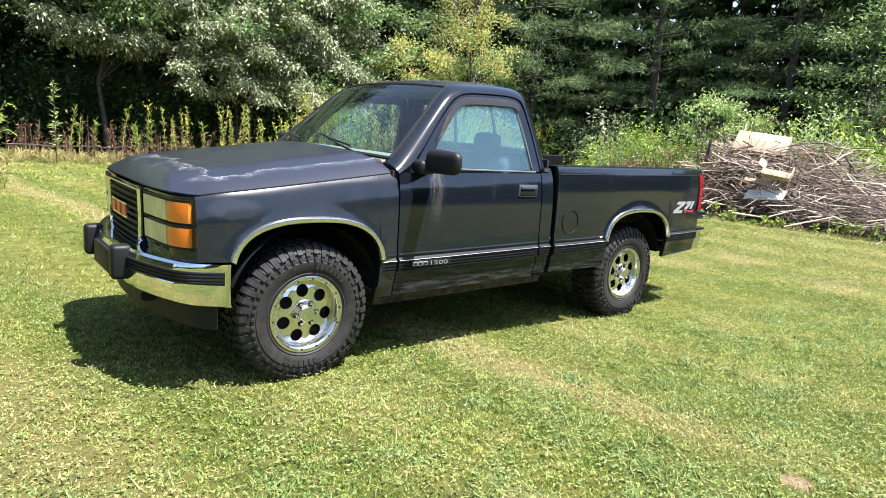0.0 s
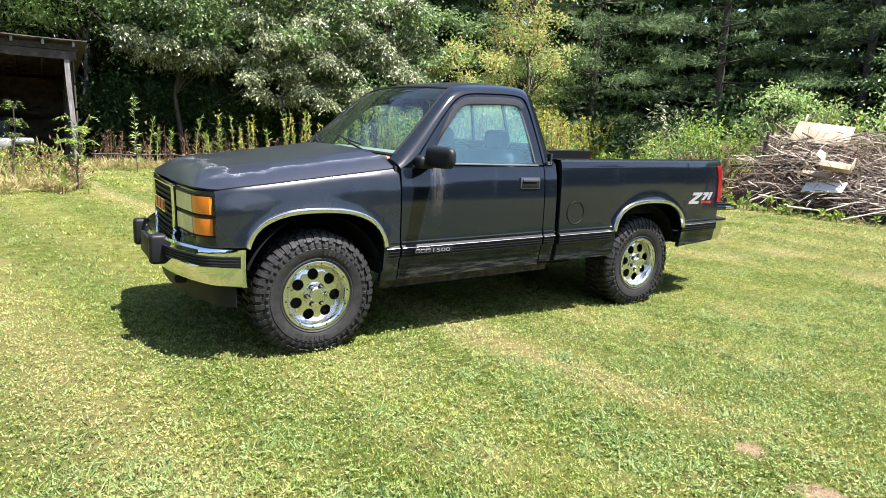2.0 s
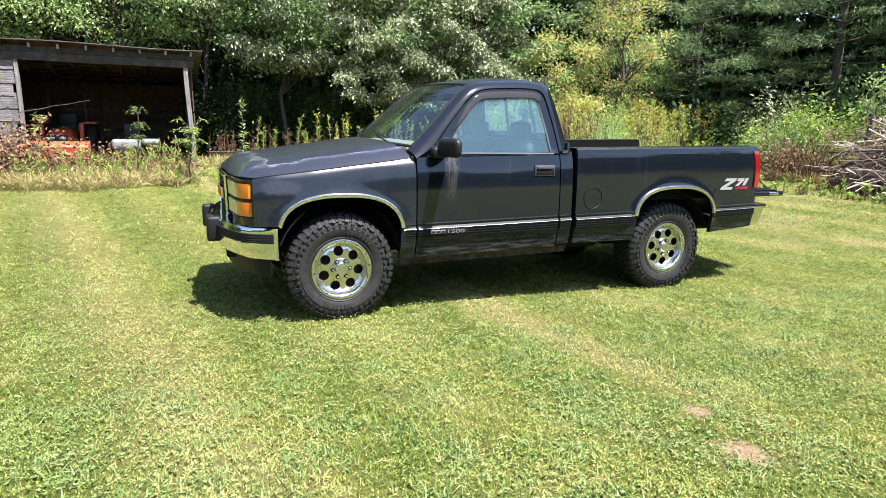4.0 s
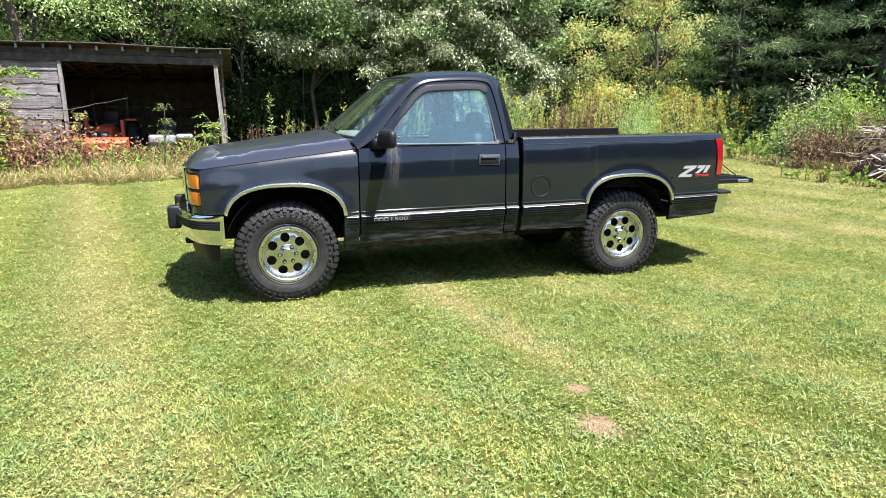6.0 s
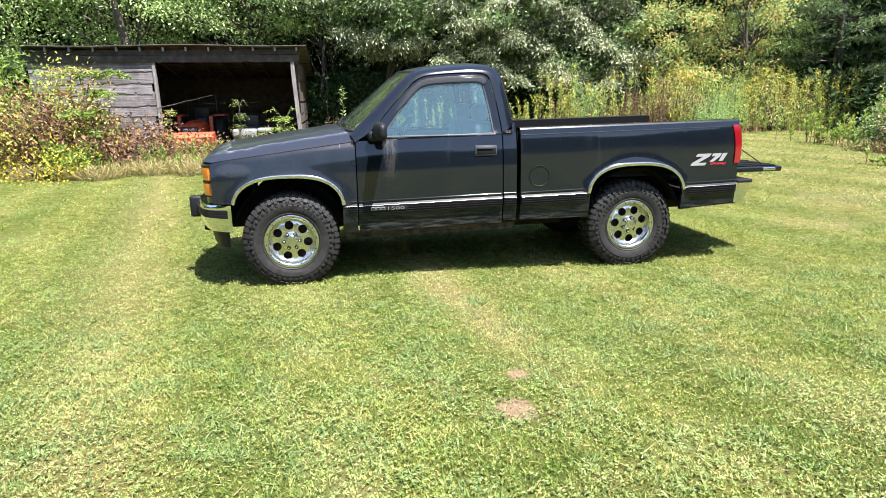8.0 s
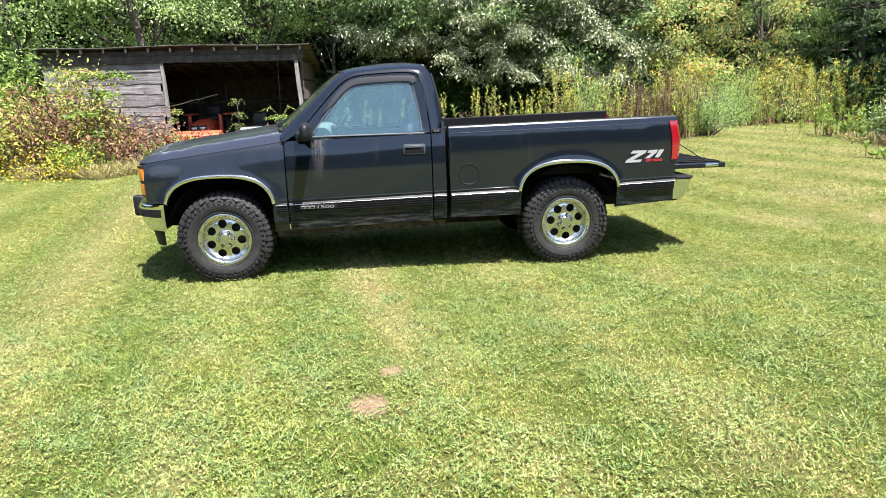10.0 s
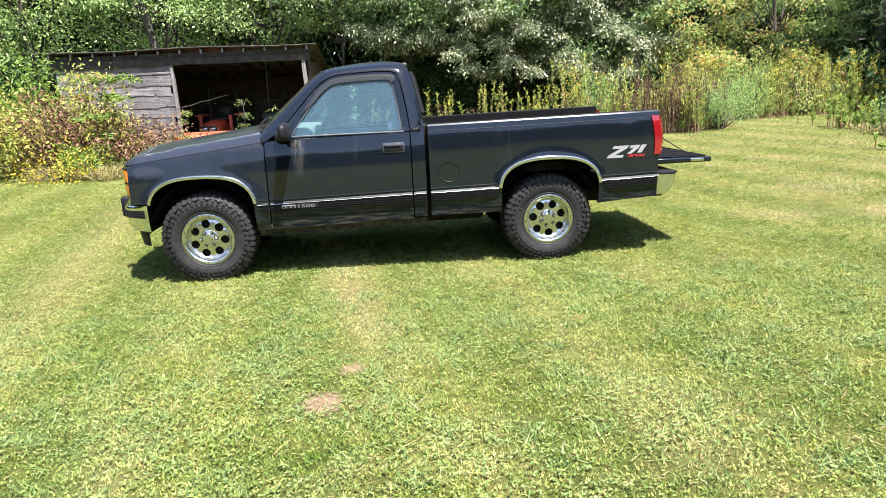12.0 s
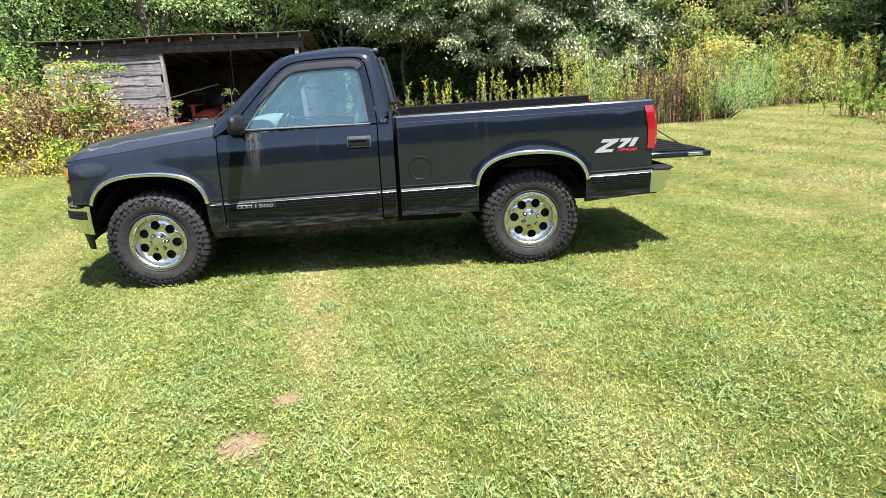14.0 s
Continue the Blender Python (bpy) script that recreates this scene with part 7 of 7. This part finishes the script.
# the ends run forward round the corners of the bed
net = [[(3.985, -0.915, q[2]) for q in net[0]]] + net + [[(3.985, 0.915, q[2]) for q in net[-1]]]
vs = grid_into(bm, net)
thick(bm, vs, lambda co: (-0.02, 0, 0))
rb = part("rear_bumper", bm, chrome, truck, "chrome rear step bumper")
part("step_pad", box(3.99, 4.165, -0.88, 0.88, 0.728, 0.745, bevel=0.005), black, rb, "black step pad")
for s in (-1, 1):
    part("bumper_end", box(3.98, 4.13, min(s * 0.86, s * 0.93), max(s * 0.86, s * 0.93), 0.722, 0.746, bevel=0.008), black, rb)
# Dark panel added in the cab-bed gap, where only shade belongs.
part("gap_blocker", box(1.907, 1.938, -0.80, 0.80, 0.52, 1.24, bevel=0), under, truck)
# fuel door
bm = bmesh.new()
x0, z0 = 2.10, 0.855
y = half(x0, z0, True)
ring = [(x0 + 0.088 * math.cos(a), -(y + 0.003), z0 + 0.088 * math.sin(a)) for a in np.linspace(0, 2 * math.pi, 40)]
tube_bm(bm, np.array(ring), 0.0032, 5, False)
part("fuel_door", bm, black, truck, "round fuel filler door")

# underbody
for s in (-1, 1):
    part("frame_rail", box(-0.62, 4.05, s * 0.42 - 0.045, s * 0.42 + 0.045, 0.44, 0.58, bevel=0.01), under, truck)
# Added block under the bed that closes a sunlit hole in the shadow.
part("shadow_filler", box(3.62, 4.10, -0.76, 0.76, 0.50, 0.57, bevel=0.02), under, truck)
part("engine_sump", box(-0.35, 0.75, -0.30, 0.30, 0.36, 0.75, bevel=0.04), under, truck)
part("gearbox", box(0.75, 1.75, -0.18, 0.18, 0.38, 0.58, bevel=0.05), under, truck)
part("fuel_tank", box(1.55, 2.45, -0.62, -0.36, 0.36, 0.60, bevel=0.05), under, truck)
part("cab_floor", box(0.45, 1.90, -0.86, 0.86, 0.50, 0.56, bevel=0.01), under, truck)
part("radiator_wall", box(-0.60, -0.55, -0.78, 0.78, 0.45, 1.02, bevel=0.01), under, truck)
part("firewall", box(0.46, 0.52, -0.86, 0.86, 0.46, 1.16, bevel=0.01), under, truck)
for xa in (0.0, AXLE):
    bm = tube_bm(bmesh.new(), np.array([(xa, -0.78, 0.37), (xa, 0.78, 0.37)]), 0.045, 10)
    rbox(bm, xa - 0.13, xa + 0.13, -0.12, 0.14, 0.25, 0.50, 0.06)
    part("axle", bm, under, truck)
part("exhaust_pipe", tube_bm(bmesh.new(), np.array([(0.9, 0.3, 0.42), (2.4, 0.3, 0.42), (3.2, 0.3, 0.62), (3.7, 0.45, 0.58), (3.95, 0.72, 0.52)]), 0.03, 8), under, truck)
part("shock_absorber", tube_bm(bmesh.new(), np.array([(AXLE + 0.2, -0.5, 0.3), (AXLE + 0.3, -0.4, 0.6)]), 0.03, 8), badge_white, truck)

# interior
part("dashboard", box(0.60, 0.92, -0.74, 0.74, 0.95, 1.268, bevel=0.07, seg=4), dash_mat, truck, "pale grey-green dashboard")
for s in (-1, 1):
    lo, hi = sorted((s * 0.04, s * 0.72))
    part("seat_cushion", box(1.12, 1.70, lo, hi, 0.72, 0.92, bevel=0.06, seg=3), seat_mat, truck, "blue-grey cloth seat")
    part("seat_back", box(1.60, 1.80, lo, hi, 0.85, 1.31, bevel=0.07, seg=3), seat_mat, truck, "blue-grey cloth seat back")
    part("head_rest", box(1.64, 1.76, s * 0.40 - 0.12, s * 0.40 + 0.12, 1.30, 1.46, bevel=0.05, seg=3), seat_mat, truck)
    part("door_inner", box(0.60, 1.76, min(s * 0.82, s * 0.865), max(s * 0.82, s * 0.865), 0.56, 1.17, bevel=0.02), card_mat, truck)
bm = bmesh.new()
c = Vector((0.98, -0.40, 1.20))
ring = [c + Vector((0.10 * math.sin(a), 0.19 * math.cos(a), 0.165 * math.sin(a))) for a in np.linspace(0, 2 * math.pi, 33)]
tube_bm(bm, np.array([tuple(v) for v in ring]), 0.014, 8, False)
tube_bm(bm, np.array([tuple(c), (0.80, -0.40, 1.10)]), 0.03, 8)
for a in (0.3, math.pi - 0.3, -math.pi / 2):
    tube_bm(bm, np.array([tuple(c), tuple(c + Vector((0.10 * math.sin(a), 0.19 * math.cos(a), 0.165 * math.sin(a))))]), 0.014, 6)
part("steering_wheel", bm, black, truck)
part("sun_mirror", box(0.98, 1.01, -0.12, 0.12, 1.60, 1.66, bevel=0.012), black, truck, "inside mirror")

# wheels
def wheel():
    drum = bmesh.new()
    lathe(drum, [(0.0, 0.075), (0.17, 0.075), (0.175, 0.19), (0.0, 0.20)], 24)
    w = part("wheel", drum, under, truck, "muddy all-terrain tyre on a polished alloy rim")
    bm = bmesh.new()
    prof = [(0.216, 0.000), (0.225, -0.016), (0.236, -0.024), (0.242, -0.021), (0.250, -0.026), (0.290, -0.032), (0.303, -0.033), (0.306, -0.029), (0.325, -0.028), (0.352, -0.016), (0.370, 0.004), (0.380, 0.03), (0.384, 0.10), (0.380, 0.19), (0.370, 0.225), (0.35, 0.245), (0.30, 0.255), (0.22, 0.235)]
    lathe(bm, prof, 96)
    tyre = part("tyre", bm, rubber, w, "mud-terrain tyre with chunky tread")
    bm = bmesh.new()

    def lug(a0, a1, pts):
        """A tread block: outline of (r, y) pairs at two angles."""
        v0 = [bm.verts.new((r * math.cos(a0), y, r * math.sin(a0))) for r, y in pts]
        v1 = [bm.verts.new((r * math.cos(a1), y, r * math.sin(a1))) for r, y in pts]
        n = len(pts)
        for i in range(n):
            j = (i + 1) % n
            bm.faces.new((v0[i], v0[j], v1[j], v1[i]))
        bm.faces.new(v0)
        bm.faces.new(v1[::-1])

    N = 46
    d = 2 * math.pi / N
    for k in range(N):
        a = k * d
        r_in = (0.338, 0.352)[k % 2]
        # shoulder block that reaches down the sidewall, and a notch beside it
        lug(a, a + d * 0.60, [(0.372, 0.0), (0.385, 0.050), (0.400, 0.050), (0.399, 0.006), (0.388, -0.012), (0.366, -0.024), (r_in, -0.034), (r_in, -0.026), (0.352, -0.014)])
        lug(a + d * 0.66, a + d * 0.94, [(0.374, 0.0), (0.380, 0.030), (0.391, 0.030), (0.390, 0.004), (0.378, -0.012), (0.356, -0.026), (0.352, -0.014)])
        lug(a + d * 0.15, a + d * 0.50, [(0.312, -0.029), (0.330, -0.026), (0.332, -0.035), (0.312, -0.037)])
        lug(a + d * 0.5, a + d * 1.12, [(0.372, 0.225), (0.385, 0.175), (0.400, 0.175), (0.399, 0.222), (0.386, 0.240), (0.352, 0.255), (0.352, 0.235)])
        lug(a + d * (0.25 + 0.2 * (k % 2)), a + d * (0.85 + 0.2 * (k % 2)), [(0.38, 0.060), (0.400, 0.060), (0.400, 0.108), (0.38, 0.108)])
        lug(a + d * (0.75 - 0.2 * (k % 2)), a + d * (1.32 - 0.2 * (k % 2)), [(0.38, 0.117), (0.400, 0.117), (0.400, 0.166), (0.38, 0.166)])
    part("tread", bm, rubber, tyre, smooth=0)
    # raised marks on the sidewall stand in for the maker's lettering
    bm = bmesh.new()
    vs = []
    for rr, yy in ((0.262, -0.0300), (0.292, -0.0335), (0.292, -0.0365), (0.262, -0.0335)):
        vs.append([bm.verts.new((rr * math.cos(b), yy, rr * math.sin(b))) for b in (-0.035, 0.035)])
    for i in range(4):
        j = (i + 1) % 4
        bm.faces.new((vs[i][0], vs[i][1], vs[j][1], vs[j][0]))
    bm.faces.new([v[0] for v in vs])
    bm.faces.new([v[1] for v in vs])
    mark = part("sidewall_mark", bm, rubber, tyre, smooth=0)
    for n, a_mid in enumerate((math.radians(75), math.radians(-85))):
        for k in range(7):
            ob = mark if n + k == 0 else new("sidewall_mark", mark.data)
            ob.parent = tyre
            ob.matrix_basis = pose(0, 0, 0, 0, math.degrees(a_mid + (k - 2.5) * 0.115), 0)
    # rim: lip, barrel and a dished face with seven round holes
    bm = bmesh.new()
    lathe(bm, [(0.214, 0.012), (0.224, -0.008), (0.221, -0.020), (0.212, -0.023), (0.196, -0.018), (0.191, -0.010), (0.188, 0.030), (0.186, 0.050)], 72)
    rim = part("rim", bm, alloy, w, "polished eight-inch wide alloy rim", 50)
    bm = bmesh.new()
    H, n = 7, 24

    def face_y(r):
        return 0.026 - 0.018 * (1 - min(1, r / 0.187)) ** 0.8 + (0.012 if r > 0.172 else 0)

    for k in range(H):
        mid = 2 * math.pi * k / H + 0.25
        hc = Vector((0.132 * math.cos(mid), 0.132 * math.sin(mid)))
        outer, inner, deep = [], [], []
        w2 = math.pi / H
        m = n // 4
        edge = [(0.187, mid - w2 + 2 * w2 * i / (2 * m)) for i in range(2 * m)] + [(0.187 + (0.074 - 0.187) * i / (m // 1), mid + w2) for i in range(m)]
        edge += [(0.074, mid + w2 - 2 * w2 * i / (2 * m)) for i in range(2 * m)] + [(0.074 + (0.187 - 0.074) * i / m, mid - w2) for i in range(m)]
        for r, a in edge:
            e = Vector((r * math.cos(a), r * math.sin(a)))
            u = (e - hc).normalized() * 0.0360
            outer.append(bm.verts.new((e.x, face_y(r), e.y)))
            q = hc + u
            inner.append(bm.verts.new((q.x, face_y(q.length), q.y)))
            deep.append(bm.verts.new((q.x, face_y(q.length) + 0.022, q.y)))
        L = len(edge)
        for i in range(L):
            j = (i + 1) % L
            bm.faces.new((outer[i], outer[j], inner[j], inner[i]))
            bm.faces.new((inner[i], inner[j], deep[j], deep[i]))
    bmesh.ops.remove_doubles(bm, verts=bm.verts, dist=0.0004)
    part("rim_face", bm, alloy, rim, "dished rim face with seven round holes", 40)
    bm = bmesh.new()
    lathe(bm, [(0.078, 0.014), (0.076, 0.004), (0.060, 0.000), (0.050, -0.002), (0.046, -0.020), (0.042, -0.026), (0.0, -0.028)], 32)
    part("centre_cap", bm, alloy, rim)
    nut = bmesh.new()
    lathe(nut, [(0.0095, 0.004), (0.0095, -0.016), (0.006, -0.022), (0.0, -0.022)], 6)
    first = part("lug_nut", nut, chrome, rim)
    # Raised dark disc stands for the shade round each nut.
    shade_disc = part("nut_shade_disc", lathe(bmesh.new(), [(0.0155, 0.004), (0.0150, -0.0045), (0.0, -0.0050)], 16), under, rim, "dark disc standing for the shade round a nut")
    hole = bmesh.new()
    lathe(hole, [(0.0062, -0.0185), (0.0052, -0.0255), (0.0, -0.0255)], 8)
    rivet = part("rivet", hole, under, rim)
    for k in range(6):
        a = 2 * math.pi * k / 6 + 0.4
        ob = first if k == 0 else new("lug_nut", first.data)
        ob.parent, ob.location = rim, (0.064 * math.cos(a), 0.0, 0.064 * math.sin(a))
        ob = shade_disc if k == 0 else new("nut_shade_disc", shade_disc.data)
        ob.parent, ob.location = rim, (0.064 * math.cos(a), 0.0, 0.064 * math.sin(a))
    for k in range(14):
        a = 2 * math.pi * k / 14
        ob = rivet if k == 0 else new("rivet", rivet.data)
        ob.parent, ob.location = rim, (0.204 * math.cos(a), 0.002, 0.204 * math.sin(a))
    return w


HUB_Z = 0.375
first_wheel = wheel()
first_wheel.matrix_basis = pose(0, -0.865, HUB_Z, 0, 20, 0)
copy_thing(first_wheel, pose(AXLE, -0.865, HUB_Z, 0, -55, 0))
copy_thing(first_wheel, pose(0, 0.865, HUB_Z, 0, 35, 180))
copy_thing(first_wheel, pose(AXLE, 0.865, HUB_Z, 0, 10, 180))

# decals and badges on the driver's side
def decal(name, polys, x0, x1, z0, z1, mat, parent, bed=True, out=0.003, label="", flip=1, s=-1):
    bm = bmesh.new()
    for poly in polys:
        vs = []
        for u, v in poly:
            x, z = x0 + (x1 - x0) * u, z0 + (z1 - z0) * v
            vs.append(bm.verts.new((x, s * (half(x, z, bed) + out), z)))
        f = bm.faces.new(vs)
        r = bmesh.ops.extrude_face_region(bm, geom=[f])
        for v in r["geom"]:
            if isinstance(v, bmesh.types.BMVert):
                v.co.y += s * 0.0015
    return part(name, bm, mat, parent, label, 0)


SLASH = [
    [(0.16, 0.98), (0.56, 0.98), (0.50, 0.74), (0.10, 0.74)],
    [(0.50, 0.74), (0.32, 0.74), (0.00, 0.22), (0.18, 0.22)],
    [(0.00, 0.22), (0.42, 0.22), (0.38, 0.00), (-0.04, 0.00)],
    [(0.60, 0.98), (0.86, 0.98), (0.82, 0.74), (0.56, 0.74)],
    [(0.82, 0.74), (0.68, 0.74), (0.50, 0.30), (0.62, 0.30)],
    [(0.90, 0.98), (1.04, 0.98), (0.90, 0.34), (0.78, 0.34)],
]
decal("side_decal", SLASH, 3.50, 3.835, 0.895, 1.000, silver, truck, label="silver slanted model decal")


def lettering(text, size, at, mat, parent, name, label, lean=0.0, squash=1.0):
    """Raised letters from the built-in font, standing on the driver's side."""
    cu = bpy.data.curves.new(name, "FONT")
    cu.body, cu.size, cu.extrude, cu.shear = text, size, 0.001, lean
    tmp = bpy.data.objects.new(name, cu)
    me = bpy.data.meshes.new_from_object(tmp)
    bpy.data.objects.remove(tmp)
    ob = new(name, me)
    me.materials.append(mat)
    ob.parent = parent
    ob.matrix_basis = pose(*at, 90, 0, 0) @ Matrix.Diagonal((squash, 1, 1, 1))
    return tagged(ob, label)


lettering("OFF ROAD", 0.031, (3.675, -half(3.75, 0.91, True) - 0.005, 0.898), red_decal, truck, "decal_words", "red words on the bed side", 0.3, 1.0)
BY = -half(0.78, 0.62)
bad = part("door_badge", box(0.650, 0.965, BY - 0.022, BY - 0.012, 0.610, 0.652, bevel=0.004), black, truck, "black door badge with grey outlined numerals")
for k in range(3):
    part("badge_block", box(0.662 + 0.040 * k, 0.698 + 0.040 * k, BY - 0.025, BY - 0.021, 0.618, 0.644, bevel=0.002), badge_white, bad)
    part("badge_inlay", box(0.667 + 0.040 * k, 0.693 + 0.040 * k, BY - 0.0265, BY - 0.0245, 0.624, 0.638, bevel=0.001), black, bad)
lettering("1500", 0.036, (0.786, BY - 0.0225, 0.6185), badge_white, bad, "badge_numerals", "grey model numerals", 0.0, 2.15)
sle = part("pillar_badge", box(1.80, 1.875, -0.904, -0.890, 1.214, 1.244, bevel=0.003), black, truck, "small dark trim badge")
lettering("SLE", 0.026, (1.812, -0.906, 1.219), badge_white, sle, "badge_letters", "white trim letters", 0.0, 1.2)

# fallen leaves caught at the foot of the windshield
leaf_tan = material("fallen_leaf", (0.42, 0.20, 0.09), 0.7)
leaf_pale = material("pale_fallen_leaf", (0.50, 0.44, 0.36), 0.7)
for k, (x, y) in enumerate(((0.50, 0.28), (0.555, 0.20), (0.46, 0.42), (0.43, 0.52), (0.40, 1.40), (0.37, 1.30))):
    r = np.random.default_rng(700 + k)
    ob = thing_np("fallen_leaf", leaves(r, r.normal(0, 0.012, (3, 3)) * [1, 1, 0.2], 0.045, 0.032, 1.5), leaf_tan if k % 2 else leaf_pale)
    ob.location = (x, y, 1.226)
    tagged(ob, "small dry fallen leaf at the windshield's foot", "leaf", "fallen leaves on the truck")
